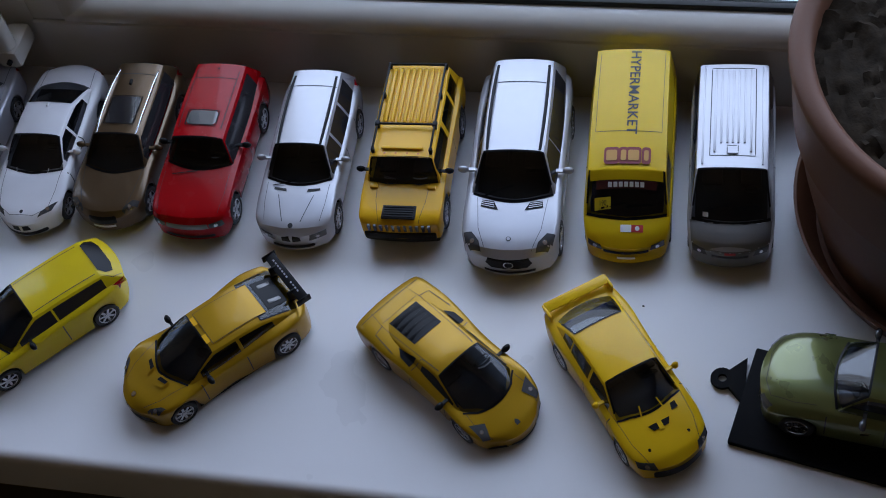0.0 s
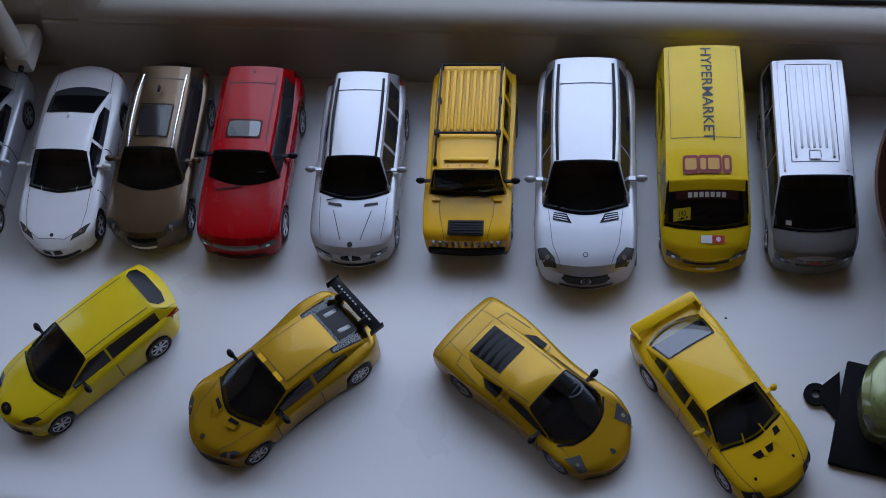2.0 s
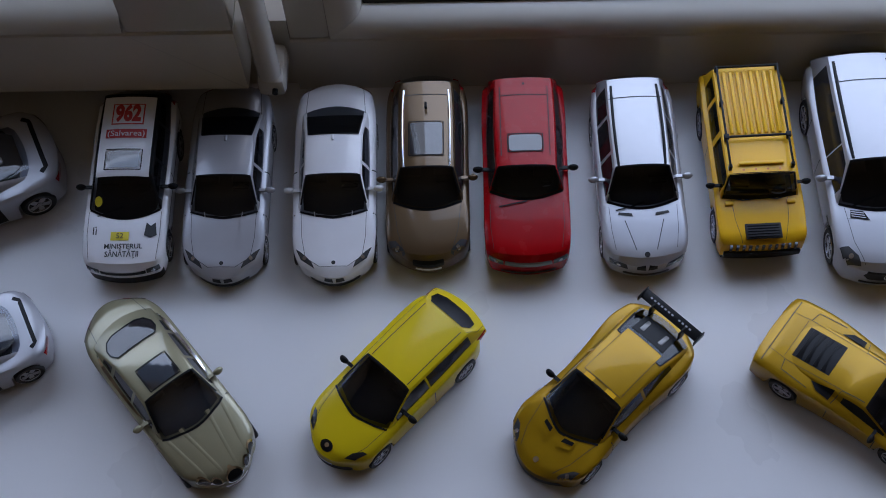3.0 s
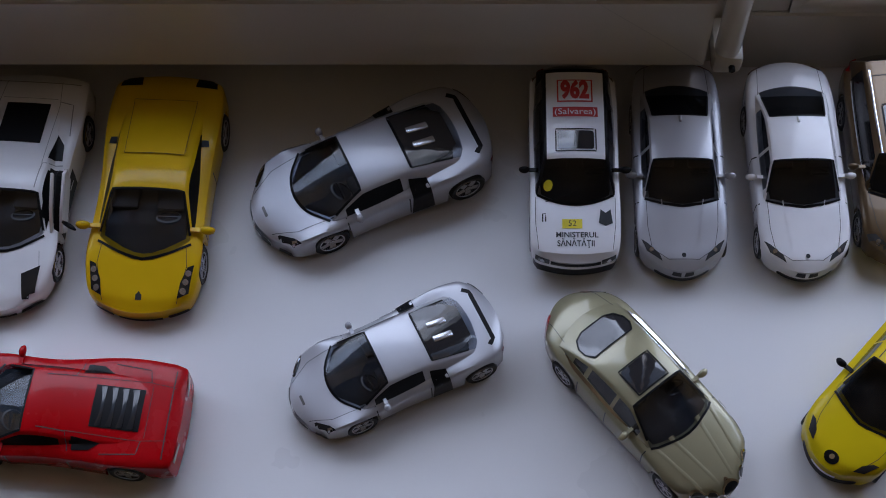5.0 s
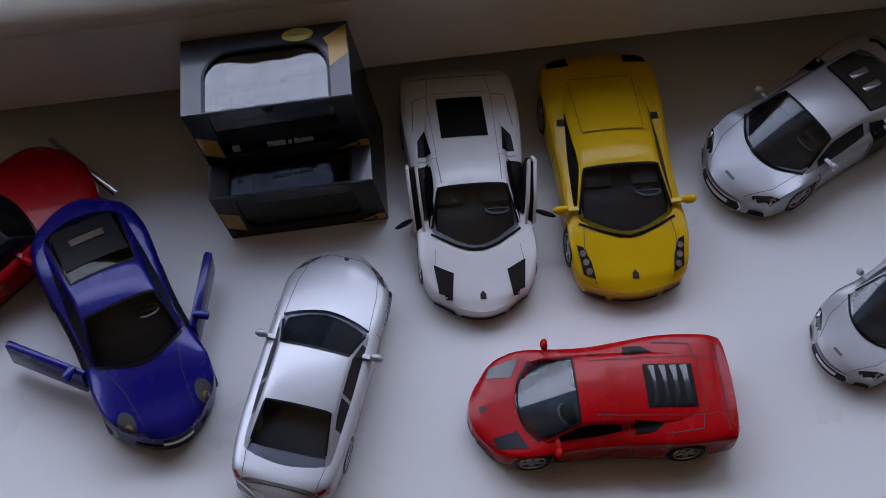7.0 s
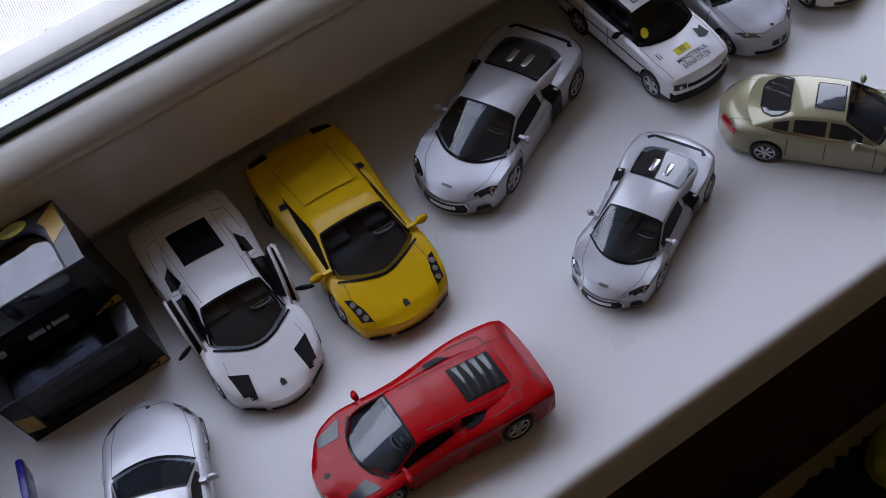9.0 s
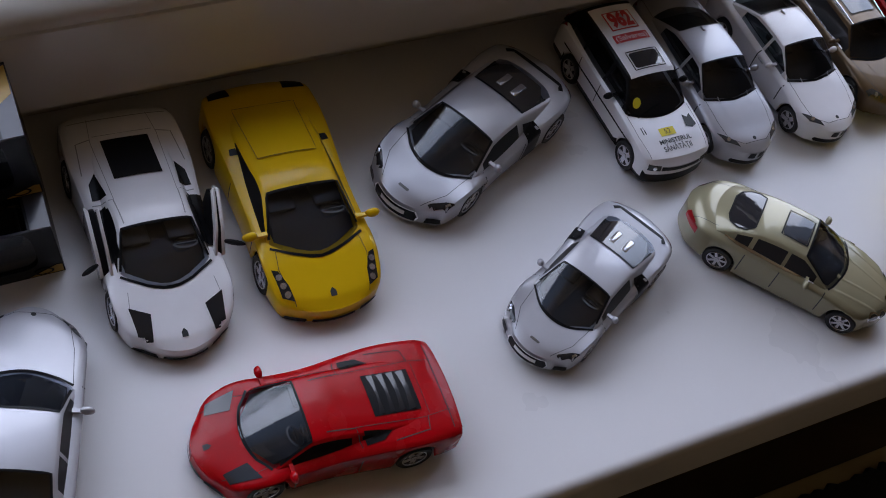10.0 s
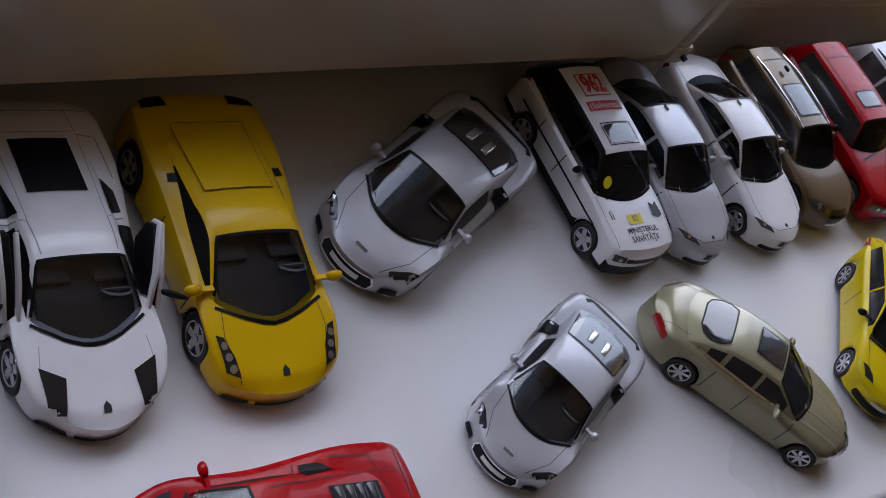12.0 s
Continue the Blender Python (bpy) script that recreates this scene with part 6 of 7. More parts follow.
def silver_coupe():
    c = Car("toy_coupe", "silver toy coupe with a black rear window", "cars in the front row", SILVER, 1 / 38.8, L=4.82, W=1.86, fo=0.84, wb=2.78, wr=0.34, spokes=10,
            zc=[(0, 0.58), (0.12, 0.70), (0.6, 0.82), (1.6, 0.95), (4.0, 1.0), (4.6, 1.0), (4.82, 0.9)], zs=[(0, 0.5), (0.15, 0.62), (0.7, 0.76), (1.5, 0.86), (3.5, 0.93), (4.6, 0.92), (4.82, 0.82)],
            hw=[(0, 0.70), (0.15, 0.80), (0.5, 0.92), (1.0, 0.97), (2.4, 1), (4.0, 0.96), (4.6, 0.88), (4.82, 0.78)], cab=(1.55, 2.3, 3.35, 4.15), cz=(0.9, 1.34, 1.32, 1.0),
            cw=(0.86, 0.62), nb=0.36, tb=0.24, bowf=0.28, bowr=0.14, pillars=[(2.95, 3.02)], sg=(1.9, 3.6), glass=GLASSL, sides=BLACK, seat=2.7)
    c.line("bonnet_seam", [(0.60, 0.4), (0.70, 0.9), (0.74, 1.6)], mirror=True)
    c.line("bonnet_seam", [(0.60, 0.4), (0.3, 0.2), (-0.3, 0.2), (-0.60, 0.4)])
    lamps(c, [(0.42, 0.18), (0.68, 0.40), (0.80, 0.66), (0.68, 0.56), (0.48, 0.32)])
    c.disc("badge", 0, 0.24, 0.045, "top", PRINTK)
    c.both("taillight", [(0.36, 0.72), (0.8, 0.72), (0.82, 0.88), (0.40, 0.86)], "rear", TAIL, 0.02)
    c.both("taillight_top", [(0.62, 4.60), (0.80, 4.44), (0.82, 4.60), (0.70, 4.70)], "top", TAIL, 0.014)
    c.line("boot_seam", [(0.66, 4.15), (0.60, 4.66), (-0.60, 4.66), (-0.66, 4.15)])
    c.line("boot_lip", [(-0.66, 4.62), (0.66, 4.62)], mat=GREYP, w=0.04, up=0.02)
    c.rect("bumper_trim", -0.8, 0.8, 0.34, 0.5, "rear", GREYP, 0.02)
    side_seams(c, (1.6, 3.0), 0.35, 0.86)
    return c


def blue_sports():
    c = Car("toy_sports_coupe", "dark blue toy sports coupe with its doors open", "cars in the front row", BLUE, 1 / 35.4, L=4.45, W=1.83, fo=0.92, wb=2.36, wr=0.33, spokes=5,
            zc=[(0, 0.55), (0.1, 0.66), (0.5, 0.72), (1.4, 0.88), (3.6, 1.0), (4.2, 0.95), (4.45, 0.8)], zs=[(0, 0.5), (0.15, 0.66), (0.5, 0.82), (0.9, 0.86), (1.5, 0.80), (2.4, 0.84), (3.3, 0.94), (4.1, 0.86), (4.45, 0.7)],
            hw=[(0, 0.70), (0.15, 0.82), (0.5, 0.95), (0.9, 0.98), (2.1, 0.94), (3.4, 1.0), (4.1, 0.9), (4.45, 0.72)], cab=(1.42, 2.1, 2.75, 3.85), cz=(0.86, 1.28, 1.25, 0.98),
            cw=(0.84, 0.6), nb=0.34, tb=0.3, pw=3, bowf=0.28, bowr=0.15, pillars=[(2.7, 2.76)], sg=(1.8, 3.2), sides=BLACK, seat=2.4, mirrors=False)
    for x in (0.62,):
        for sg in (1, -1):
            c.disc("headlight", sg * x, 0.42, 0.13, "top", LAMP, 0.02, ry=0.2)
            c.disc("headlight_bulb", sg * x, 0.36, 0.06, "top", CHROME, 0.03)
    c.line("bonnet_seam", [(0.40, 0.3), (0.46, 0.9), (0.60, 1.35)], mirror=True)
    c.decal("engine_cover", [(-0.52, 3.0), (0.52, 3.0), (0.50, 3.85), (-0.50, 3.85)], "top", BLACK, 0.014, "black rear engine cover")
    c.decal("engine_plate", [(-0.28, 3.42), (0.28, 3.42), (0.28, 3.56), (-0.28, 3.56)], "top", CHROME, 0.03, "silver engine plate")
    c.rect("number_bar", -0.24, 0.24, 0.36, 0.46, "front", PRINTW, 0.03)
    c.rect("air_intake", -0.6, 0.6, 0.2, 0.32, "front", BLACK, 0.02)
    c.both("door_opening", [(1.5, 0.28), (2.7, 0.28), (2.7, 0.84), (1.5, 0.84)], "left", BLACK, 0.012)
    c.both("taillight", [(0.45, 0.66), (0.78, 0.66), (0.78, 0.78), (0.45, 0.78)], "rear", TAIL, 0.02)
    for sg in (1, -1):
        side_door(c, sg, (0.88, 1.45), 1.35, 34 if sg > 0 else 40, BLUE, z1=0.84)
    return c


def green_coupe():
    c = Car("toy_coupe", "metallic olive green toy car on a black stand", "cars in the front row", GREEN, 1 / 38.5, L=4.1, W=1.82, fo=0.8, wb=2.5, wr=0.33, spokes=7,
            zc=[(0, 0.70), (0.1, 0.82), (0.4, 0.96), (1.2, 1.06), (3.6, 1.05), (4.1, 0.8)], zs=[(0, 0.56), (0.15, 0.66), (0.6, 0.80), (1.4, 0.88), (3.4, 0.92), (4.1, 0.7)],
            hw=[(0, 0.84), (0.12, 0.91), (0.45, 0.97), (0.9, 0.99), (2.1, 1), (3.4, 0.97), (4.1, 0.72)], cab=(1.40, 1.95, 3.0, 3.75), cz=(0.98, 1.46, 1.42, 1.02),
            cw=(0.84, 0.62), nb=0.20, tb=0.34, pw=3.5, bowf=0.25, bowr=0.2, pillars=[(2.3, 2.38)], sg=(1.5, 3.2), glass=GLASSL, mirmat=LAMP)
    c.line("bonnet_seam", [(0.60, 0.28), (0.70, 0.7), (0.70, 1.1)], mirror=True)
    c.line("bonnet_seam", [(0.60, 0.28), (0.3, 0.14), (-0.3, 0.14), (-0.60, 0.28)])
    c.both("headlight", [(0.52, 0.60), (0.78, 0.62), (0.76, 0.78), (0.54, 0.76)], "front", LAMP, 0.02)
    side_seams(c, (1.3, 2.34), 0.35, 0.9)
    return c


def red_convertible():
    c = Car("toy_convertible", "red and black toy open car with chrome bumpers", "cars in the front row", CRIMSON, 1 / 38, L=4.6, W=1.85, fo=0.85, wb=2.7, wr=0.34, spokes=8,
            zc=[(0, 0.72), (0.1, 0.82), (0.5, 0.9), (1.5, 0.96), (4.2, 0.96), (4.6, 0.8)], zs=[(0, 0.64), (0.15, 0.74), (0.6, 0.84), (1.5, 0.9), (4.2, 0.9), (4.6, 0.74)],
            hw=[(0, 0.84), (0.15, 0.92), (0.6, 0.98), (2.4, 1), (4.2, 0.95), (4.6, 0.82)], cab=(1.5, 2.05, 3.2, 3.8), cz=(0.9, 1.36, 1.33, 0.96), cw=(0.86, 0.66), roofmat=BLACK,
            pillars=[(2.5, 2.58)], sg=(1.8, 3.2), clad=(0.42, BLACK))
    c.block("front_bumper", -0.88, 0.88, -0.10, 0.02, 0.42, 0.56, CHROME, 0.04)
    c.block("rear_bumper", -0.85, 0.85, 4.56, 4.68, 0.42, 0.56, CHROME, 0.04)
    c.rect("grille", -0.5, 0.5, 0.56, 0.72, "front", BLACK, 0.02)
    c.both("headlight", [(0.55, 0.56), (0.78, 0.56), (0.78, 0.74), (0.55, 0.74)], "front", CHROME, 0.02)
    side_seams(c, (1.5, 2.54), 0.4, 0.88)
    return c

# ---------------------------------------------------------------- standing the cars on the sill
def stand(c, nose, turn):
    """nose: where the front end is; turn: 0 faces the room."""
    k = c.L * c.s / 2
    a = radians(turn)
    c.put(nose[0] - math.sin(a) * k, nose[1] + math.cos(a) * k, turn)


stand(silver_van(), (0.1499, -0.0685), 3.1)
stand(yellow_van(), (0.0967, -0.0699), 3.4)
stand(silver_suv(), (0.0372, -0.0845), 3.2)
stand(amber_truck(), (-0.0249, -0.0682), 2.4)
stand(pale_suv(), (-0.0844, -0.0777), 2.3)
stand(red_suv(), (-0.1454, -0.0760), 0.8)
stand(bronze_suv(), (-0.1972, -0.0742), 0.9)
stand(saloon("toy_saloon", "white toy saloon with black windows", WHITE, S43), (-0.2462, -0.0809), 1.1)
stand(saloon("toy_saloon", "silver toy saloon with black windows", SILVER, S43), (-0.3048, -0.0806), -0.1)
stand(ministry_car(), (-0.3561, -0.0785), 0.0)
stand(glass_engine_coupe("toy_sports_car", "large silver toy sports car with a glass engine cover", 1 / 35.9, "cars in the back row"), (-0.5122, -0.0531), -64.8)
stand(yellow_wedge(), (-0.5640, -0.1027), -2.7)
mc = wedge_coupe("toy_sports_car", "white toy sports car with its scissor doors raised", WHITE, 1 / 36, "cars in the back row", louvre=0, W=2.0, seam=SEAMP, lamp_shape=((0.44, 0.64), (0.76, 0.80), (0.70, 0.29), (0.50, 0.22)), mirrors=False, glass=GLASSL, sides=BLACK, cab=(1.22, 2.0, 2.55, 4.0))
for sg in (1, -1):
    scissor_door(mc, sg)
stand(mc, (-0.6347, -0.1015), -3.5)
stand(wedge_coupe("toy_sports_car", "red toy sports car with black engine louvres", CRIMSON, 1 / 39.7, "cars in the front row", glass=GLASSL, sides=BLACK, cab=(1.06, 1.80, 2.5, 4.0), md=1.42), (-0.6507, -0.1486), -94.6)
stand(glass_engine_coupe("toy_sports_car", "small silver toy sports car with a glass engine cover", 1 / 42.9, "cars in the front row"), (-0.4872, -0.1493), -63.8)
stand(ribbed_saloon(), (-0.2895, -0.1872), 39.4)
stand(yellow_hatch(), (-0.2486, -0.1765), -42.8)
stand(trophy_racer(), (-0.1477, -0.1836), -44.4)
stand(wedge_coupe("toy_sports_car", "pale yellow toy sports car with a grey engine cover", GOLDY, 1 / 43.5, "cars in the front row", lampmat=LAMP, lamp_shape=((0.54, 0.66), (0.84, 0.84), (0.82, 0.44), (0.68, 0.34)), mirmat=BLACK, sides=BLACK, W=1.98), (0.0595, -0.1757), 52.7)
stand(yellow_rally(), (0.1360, -0.1863), 36.5)
stand(silver_coupe(), (-0.6905, -0.0640), 157.5)
stand(blue_sports(), (-0.7751, -0.1418), 18.2)
stand(red_convertible(), (-0.8088, 0.0016), 130.0)
gc = green_coupe()
stand(gc, (0.1697, -0.1363), -97.0)
gc.root.location.z = 0.004
stnd = tagged(new("display_stand"), "black plastic display stand with a hanging loop", "stand", "")
bm = box(0.1620, 0.30, -0.168, -0.113, 0.0, 0.0035, 0.001)
swing = Matrix.Translation((0.1603, -0.1372, 0)) @ Matrix.Rotation(radians(-11), 4, "Z") @ Matrix.Translation((-0.1603, 0.1372, 0))
bm.transform(swing)
part("plate", bm, MATT, stnd)
bm = bmesh.new()
rows = []
for k in range(20):
    a = 2 * math.pi * k / 20
    rows.append([bm.verts.new((0.1512 + r * math.cos(a), -0.1326 + r * math.sin(a), z)) for r, z in ((0.0022, 0.001), (0.0058, 0.001), (0.0058, 0.003), (0.0022, 0.003))])
for k in range(20):
    a, b = rows[k], rows[(k + 1) % 20]
    for i in range(4):
        bm.faces.new((a[i], a[(i + 1) % 4], b[(i + 1) % 4], b[i]))
part("loop", bm, MATT, stnd)
bm = bmesh.new()
for z in (0.0008, 0.0032):
    bm.faces.new([bm.verts.new((x, y, z)) for x, y in ((0.1542, -0.1373), (0.1627, -0.1471), (0.1627, -0.1201), (0.1542, -0.1279))])
bm.verts.ensure_lookup_table()
for k in range(4):
    bm.faces.new([bm.verts[i] for i in (k, (k + 1) % 4, 4 + (k + 1) % 4, 4 + k)])
part("tongue", bm, MATT, stnd)

# flower pot on its saucer
pot = tagged(new("flower_pot"), "brown terracotta flower pot filled with dark soil", "flower pot")
PX, PY = 0.2786, -0.0270
bm = lathe([(0.0, 0.006), (0.080, 0.006), (0.086, 0.012), (0.0965, 0.06), (0.0985, 0.085), (0.0995, 0.088), (0.103, 0.09), (0.106, 0.128), (0.1075, 0.133), (0.1065, 0.1362), (0.103, 0.138), (0.099, 0.1375), (0.096, 0.134), (0.094, 0.10)], 72)
bm.transform(Matrix.Translation((PX, PY, 0)))
part("pot", bm, TERRA, pot, smooth=50)
bm = lathe([(0.0955 * k / 40 + 0.00005, 0.1235) for k in range(41)], 150)
for v in bm.verts:
    v.co.z += 0.0035 * noise.noise(v.co * 60) + 0.0035 * noise.noise(v.co * 170) + 0.002 * noise.noise(v.co * 420)
bm.transform(Matrix.Translation((PX, PY, 0)))
part("soil", bm, SOILM, pot)
sc = tagged(new("pot_saucer"), "round brown plastic saucer under the flower pot", "saucer")
bm = lathe([(0.0, 0.0), (0.085, 0.0), (0.090, 0.003), (0.0985, 0.022), (0.0995, 0.024), (0.098, 0.0245), (0.096, 0.022), (0.087, 0.005), (0.0, 0.005)], 72)
bm.transform(Matrix.Translation((PX, PY, 0)))
part("saucer", bm, TERRA, sc, smooth=50)


# stacked boxes with clear windows
CARD = plain("black_box_card", (0.010, 0.011, 0.014), 0.25, var=0.4, scale=30, spec=0.25)
CARDG = plain("grey_box_card", (0.035, 0.038, 0.052), 0.22, var=0.4, scale=30, coat=0.3)
GOLDC = plain("gold_box_print", (0.42, 0.25, 0.04), 0.35, var=0.35, scale=60, coat=0.3)
CLEAR = glass_mat("clear_box_plastic", (0.6, 0.62, 0.66), 0.10)
PALE = plain("pale_grey_print", (0.35, 0.36, 0.38), 0.5)


def rounded(x0, x1, y0, y1, r, low_round=True, n=6):
    """Outline of an opening with round corners, counter-clockwise from the lower right."""
    out = []
    for cx, cy, a, rr in ((x1, y0, 270, r if low_round else 0), (x1, y1, 0, r), (x0, y1, 90, r), (x0, y0, 180, r if low_round else 0)):
        sx, sy = (1 if cx == x0 else -1), (1 if cy == y0 else -1)
        out += [(cx + sx * rr + rr * math.cos(radians(a + 90 * k / n)), cy + sy * rr + rr * math.sin(radians(a + 90 * k / n))) for k in range(n + 1)]
    return out


def framed(w, h, hole, t, put):
    """A sheet of card, w by h, with a hole; put() turns (u, v, depth) into a place."""
    bm = bmesh.new()
    ring = []
    for u, v in hole:
        k = min((w / 2) / max(1e-9, abs(u)), (h / 2) / max(1e-9, abs(v - h / 2)))
        ring.append((u * k, h / 2 + (v - h / 2) * k))
    # the card's own corners take the place of the nearest points
    for cu, cv in ((w / 2, 0), (w / 2, h), (-w / 2, h), (-w / 2, 0)):
        order = list(range(len(ring)))
        if cu > 0 and cv == 0:
            order.reverse()
        i = min(order, key=lambda n: round((ring[n][0] - cu) ** 2 + (ring[n][1] - cv) ** 2, 12))
        ring[i] = (cu, cv)
    rows = [[bm.verts.new(put(u, v, dz)) for u, v in pts] for pts, dz in ((hole, 0), (ring, 0), (ring, t), (hole, t))]
    n = len(hole)
    for p, q in zip(rows, rows[1:] + rows[:1]):
        for i in range(n):
            bm.faces.new((p[i], p[(i + 1) % n], q[(i + 1) % n], q[i]))
    return bm


def car_box(name, label, x0, x1, y0, y1, z0, z1, turn, sticker):
    """A model box that leans over: its upright edges and its depth run askew."""
    b = tagged(new(name), label, "box", "stacked boxes")
    w, dp, hh, t = x1 - x0, y1 - y0, z1 - z0, 0.0010
    part("back", box(-w / 2, w / 2, dp / 2 - t, dp / 2, 0, hh - t), CARD, b)
    part("base", box(-w / 2, w / 2, -dp / 2 + t, dp / 2 - t, 0, t), CARD, b)
    for sg in (1, -1):
        x = sg * (w / 2 - t / 2)
        part("side", box(x - t / 2, x + t / 2, -dp / 2 + t, dp / 2 - t, t, hh - t), CARD, b)
    m = 0.0100
    front = rounded(-w / 2 + m, w / 2 - m, 0.007, hh - t - 0.0004, 0.007, True)
    part("front", framed(w, hh - t, front, t, lambda u, v, d: (u, -dp / 2 + d, v)), CARD, b)
    top = rounded(-w / 2 + m, w / 2 - m, 0.0006, dp - 0.009, 0.013, False)
    part("top", framed(w, dp, top, t, lambda u, v, d: (u, -dp / 2 + v, hh - d)), CARDG, b)
    bm = bmesh.new()
    n = len(top)
    lo, hi = [[bm.verts.new((u * k, -dp / 2 + dp * 0.42 + (v - dp * 0.42) * k, hh + 0.00015)) for u, v in top] for k in (1.0, 1.045)]
    for i in range(n - 1):
        bm.faces.new((lo[i], lo[i + 1], hi[i + 1], hi[i]))
    part("window_border", bm, CARD, b)
    part("window_film", box(-w / 2 + 0.003, w / 2 - 0.003, -dp / 2 + t + 0.0001, -dp / 2 + t + 0.0004, 0.003, hh - t - 0.0004), CLEAR, b)
    bm = bmesh.new()
    us, vs = np.linspace(-w / 2 + 0.003, w / 2 - 0.003, 25), np.linspace(-dp / 2 + t + 0.0006, dp / 2 - 0.004, 19)
    grid = [[bm.verts.new((u, v, hh - t - 0.0008 + 0.00008 * math.sin(u * 260) * math.sin(v * 330 + u * 90))) for u in us] for v in vs]
    for i in range(len(vs) - 1):
        for j in range(len(us) - 1):
            bm.faces.new((grid[i][j], grid[i][j + 1], grid[i + 1][j + 1], grid[i + 1][j]))
    bmesh.ops.recalc_face_normals(bm, faces=bm.faces)
    bmesh.ops.solidify(bm, geom=bm.faces, thickness=0.0002)
    part("top_film", bm, FILM, b)
    part("plinth", box(-w / 2 + 0.005, w / 2 - 0.005, -dp / 2 + 0.004, dp / 2 - 0.006, t, 0.010, 0.001), BLACK, b)
    bm = box(-w / 2 + 0.014, w / 2 - 0.014, -dp / 2 + 0.010, dp / 2 - 0.014, 0.010, 0.020, 0.003)
    part("tray", bm, BLACK, b)
    # gold print: a wedge on the top, patches low at the front, and an oval mark
    e = 0.0002

    def sheet(nm, pts, mat):
        s2 = bmesh.new()
        s2.faces.new([s2.verts.new(p) for p in pts])
        return part(nm, s2, mat, b)

    sheet("gold_wedge", [(w / 2 - m + 0.0012, -dp / 2 + dp * 0.40, hh + e), (w / 2 - 0.0005, -dp / 2 + dp * 0.56, hh + e), (w / 2 - 0.0005, -dp / 2 + dp * 0.96, hh + e), (w / 2 - m - 0.001, -dp / 2 + dp * 0.80, hh + e), (w / 2 - m + 0.0012, -dp / 2 + dp * 0.68, hh + e)], GOLDC)
    sheet("gold_patch", [(-w / 2 + 0.0006, -dp / 2 - e, 0.010), (-w / 2 + m - 0.0012, -dp / 2 - e, 0.006), (-w / 2 + m - 0.0012, -dp / 2 - e, 0.020), (-w / 2 + 0.0006, -dp / 2 - e, 0.024)], GOLDC)
    sheet("gold_strip", [(w / 2 - 0.016, -dp / 2 - e, 0.0008), (w / 2 - 0.0006, -dp / 2 - e, 0.0008), (w / 2 - 0.0006, -dp / 2 - e, 0.0062), (w / 2 - 0.003, -dp / 2 - e, 0.0066)], GOLDC)
    bm = bmesh.new()
    vs = [[bm.verts.new((w / 2 - 0.009 + q[0] * math.cos(k * math.pi / 10), -dp / 2 - 2 * e, 0.0036 + q[1] * math.sin(k * math.pi / 10))) for q in ((0.0034, 0.0016), (0.0044, 0.0024))] for k in range(20)]
    for k in range(20):
        bm.faces.new((vs[k][0], vs[k][1], vs[(k + 1) % 20][1], vs[(k + 1) % 20][0]))
    part("dark_ring", bm, CARD, b)
    if sticker:
        bm = bmesh.new()
        bm.faces.new([bm.verts.new((w * 0.20 + 0.0070 * math.cos(k * math.pi / 18), dp / 2 - 0.0045 + 0.0036 * math.sin(k * math.pi / 18), hh + 0.0004)) for k in range(36)])
        part("sticker", bm, PALEY, b, "oval yellow sticker")
        for k, (a, wd) in enumerate(((0, 3.4), (4.2, 2.6))):
            part("sticker_print", box(w * 0.20 - 0.0036 + a * 0.001, w * 0.20 - 0.0036 + (a + wd) * 0.001, dp / 2 - 0.0050, dp / 2 - 0.0040, hh + 0.0004, hh + 0.0006), PALE, b)
        for k, (a, wd) in enumerate(((0, 2.0), (2.5, 2.4), (5.4, 2.6), (9.4, 1.4), (12.2, 1.5), (14.1, 1.1), (15.6, 1.0), (16.9, 0.6), (17.9, 1.2), (19.5, 1.0))):
            part("print_bar", box(-0.008 + a * 0.001, -0.008 + (a + wd) * 0.001, -dp / 2 - 0.0003, -dp / 2 + 0.0010, 0.0104, 0.0120 if k not in (0, 1, 2, 4) else 0.0126), PALE, b)
        part("print_square", box(-0.0235, -0.0205, -dp / 2 - 0.0003, -dp / 2 + 0.0010, 0.0100, 0.0130), PALE, b)
    lean = Matrix(((1, 0.10, -0.21, 0), (0, 1, 0, 0), (0, 0, 1, 0), (0, 0, 0, 1)))
    for ob in b.children:
        ob.data.transform(lean)
    b.matrix_basis = pose((x0 + x1) / 2, (y0 + y1) / 2, z0, 0, 0, turn)
    return b


FILM = glass_mat("glossy_box_film", (0.5, 0.51, 0.57), 0.19)
PALEY = plain("pale_yellow_paper", (0.58, 0.52, 0.10), 0.6)
car_box("model_box", "dark cardboard model box with a clear window", -0.7402, -0.6662, -0.0398, 0.0147, 0.0, 0.037, 0, False)
car_box("model_box", "dark model box with a yellow sticker on top", -0.7464, -0.6724, -0.0223, 0.0177, 0.0372, 0.0790, 1.0, True)
lab = part("label", box(-0.0004, 0.0004, -0.011, 0.011, -0.010, 0.010), PRINTW, pot, "white paper label")
lab.matrix_basis = pose(PX, PY, 0, 0, 0, -6) @ pose(-0.0950, 0, 0.050, 0, -12.3, 0)
stick = tagged(part("plant_marker", box(0.262, 0.285, -0.018, -0.0165, 0.118, 0.156, 0.001), plain("blue_plastic", (0.02, 0.12, 0.30), 0.4)), "blue plastic marker stuck in the soil", "plant marker")

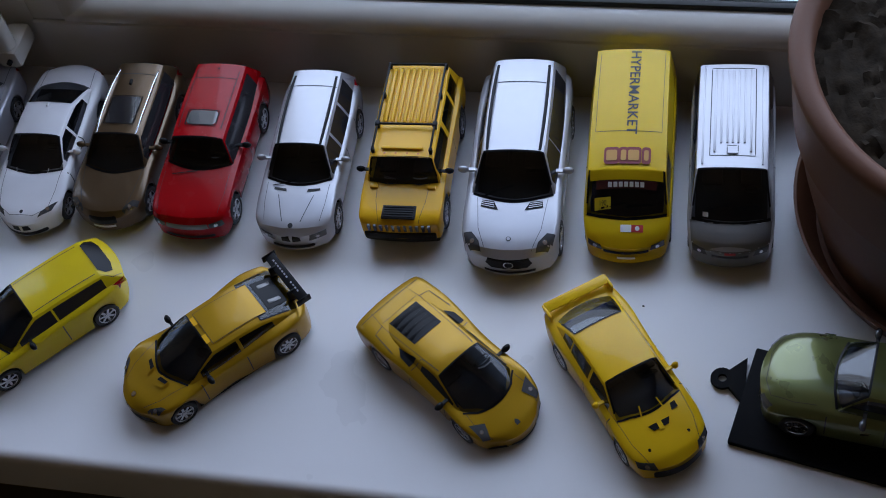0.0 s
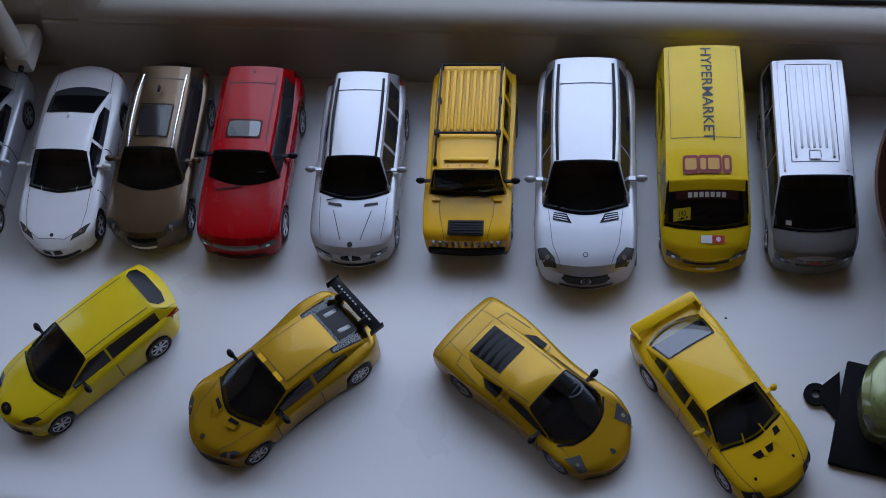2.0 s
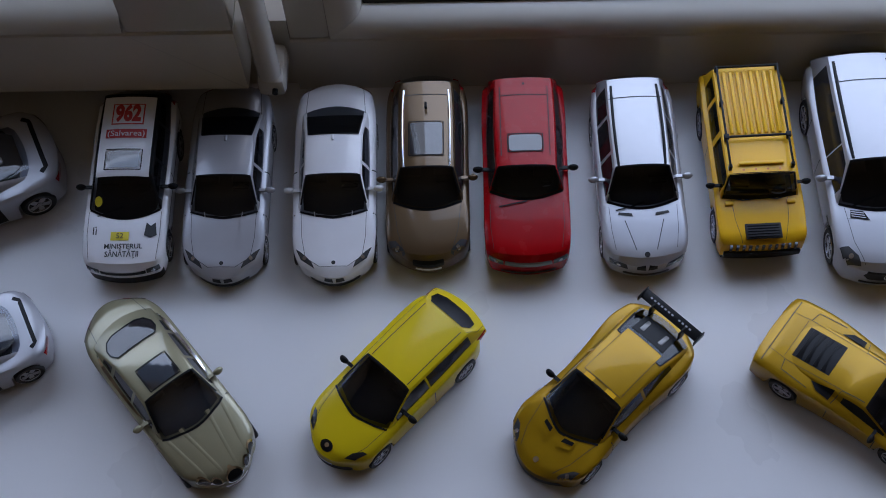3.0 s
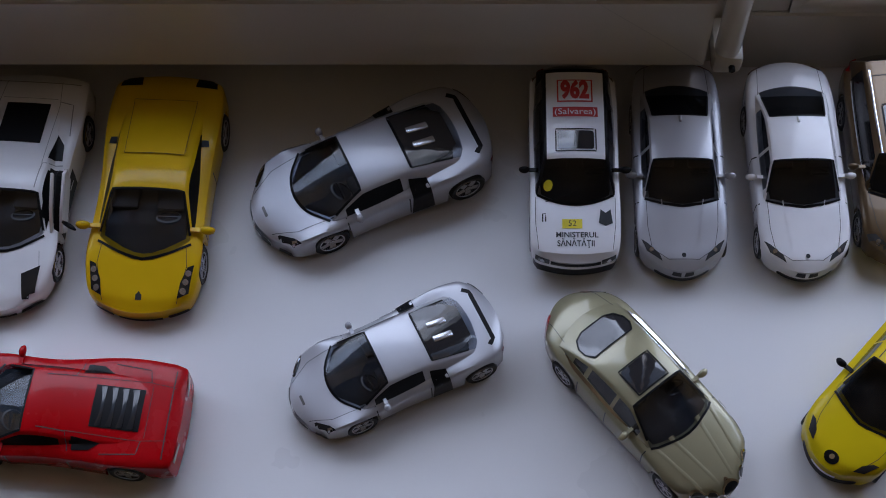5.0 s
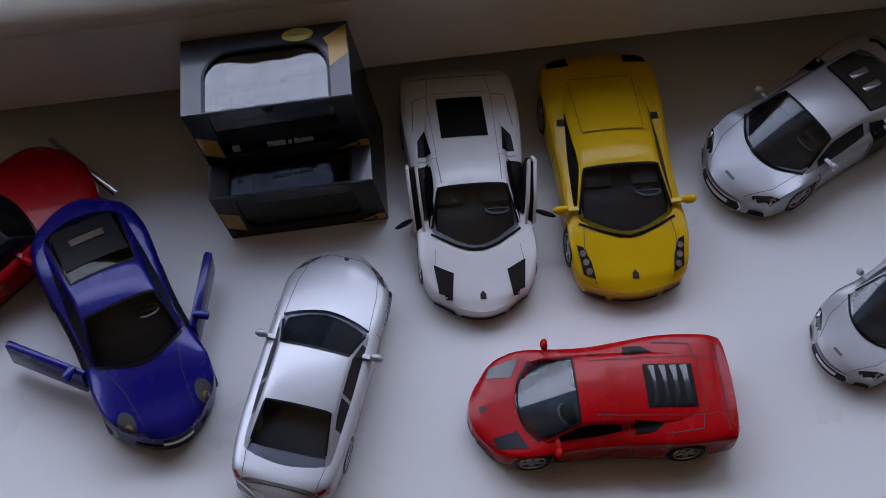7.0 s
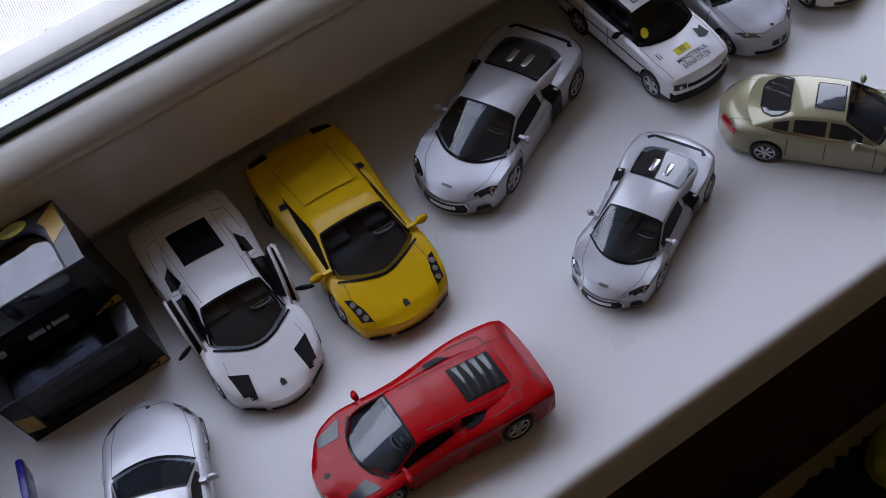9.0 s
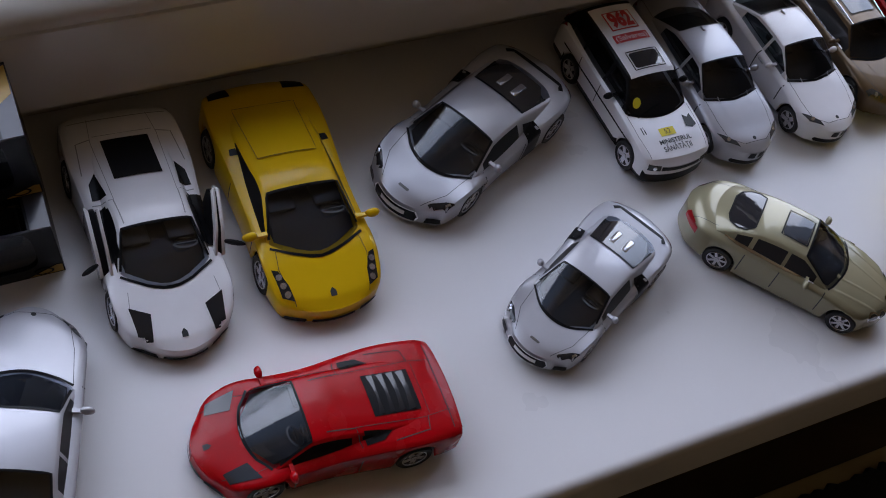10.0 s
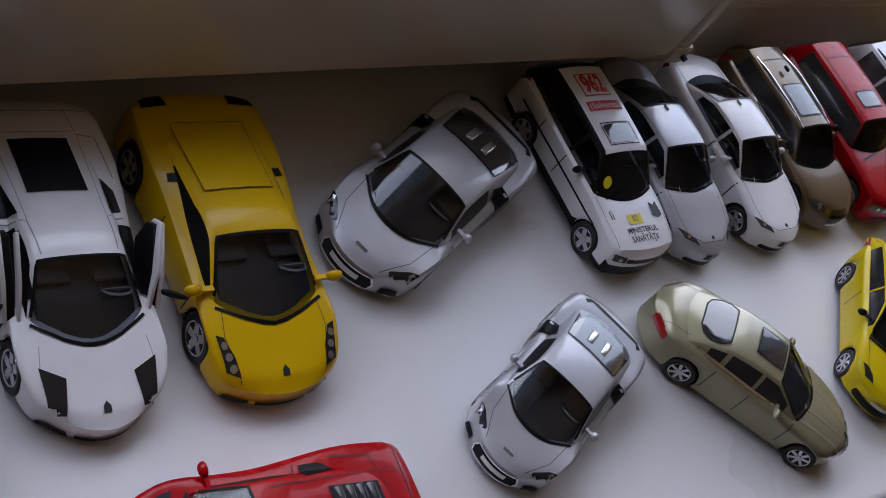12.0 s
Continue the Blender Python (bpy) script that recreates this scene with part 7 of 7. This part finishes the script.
# crumbs on the sill
for x, y, k in ((-0.7814, -0.0757, 1.0), (0.1079, -0.0929, 0.9)):
    bm = bmesh.new()
    bmesh.ops.create_icosphere(bm, subdivisions=1, radius=0.0006 * k)
    for v in bm.verts:
        v.co = Vector((v.co.x * 1.5, v.co.y, max(v.co.z, -0.0002) + 0.0002)) + Vector((x, y, 0))
    tagged(part("crumb", bm, plain("dark_crumb", (0.03, 0.025, 0.02), 0.8)), "tiny dark crumb lying on the sill", "crumb", "crumbs on the sill")

# a low table under the sill, against the wall, with a black cloth and a lime green bag
table = tagged(new("side_table"), "tan wooden side table standing below the sill", "table")
TAN = plain("tan_wood", (0.50, 0.44, 0.27), 0.5, var=0.15, scale=40, bump=0.1)
part("tabletop", box(-0.44, 0.12, -0.62, -0.146, -0.425, -0.40, 0.003), TAN, table)
for x in (-0.41, 0.07):
    for y in (-0.60, -0.196):
        part("leg", box(x, x + 0.03, y, y + 0.03, -0.90, -0.4252, 0.002), TAN, table)
bm = bmesh.new()
cols = []
for k in range(71):
    x = -0.42 + 0.007 * k
    e = -0.158 - 0.004 * abs(noise.noise(Vector((x * 60, 0, 0)))) - 0.003 * (k % 2) - 0.003 * noise.noise(Vector((x * 170, 3, 0)))
    cols.append([bm.verts.new((x, e + dy, -0.3995 + z + 0.004 * max(0, noise.noise(Vector((x * 40, dy * 40, 1)))))) for dy, z in ((0, 0), (-0.002, 0.005), (-0.05, 0.007), (-0.12, 0.007), (-0.25, 0.006), (-0.252, 0))])
for a, b in zip(cols, cols[1:]):
    for i in range(5):
        bm.faces.new((a[i], a[i + 1], b[i + 1], b[i]))
tagged(part("black_cloth", bm, plain("black_cloth", (0.012, 0.013, 0.016), 0.8, bump=0.3)), "crumpled black cloth lying on the side table", "cloth")
bm = bmesh.new()
bmesh.ops.create_icosphere(bm, subdivisions=4, radius=1)
for v in bm.verts:
    w = 1 + 0.12 * noise.noise(v.co * 2.5)
    v.co = Vector((-0.222 + v.co.x * 0.045 * w, -0.196 + v.co.y * 0.030 * w, -0.374 + max(v.co.z, -0.75) * 0.024 * w))
tagged(part("green_bag", bm, plain("lime_plastic", (0.42, 0.50, 0.03), 0.3, coat=0.4)), "lime green plastic bag on the black cloth", "bag")
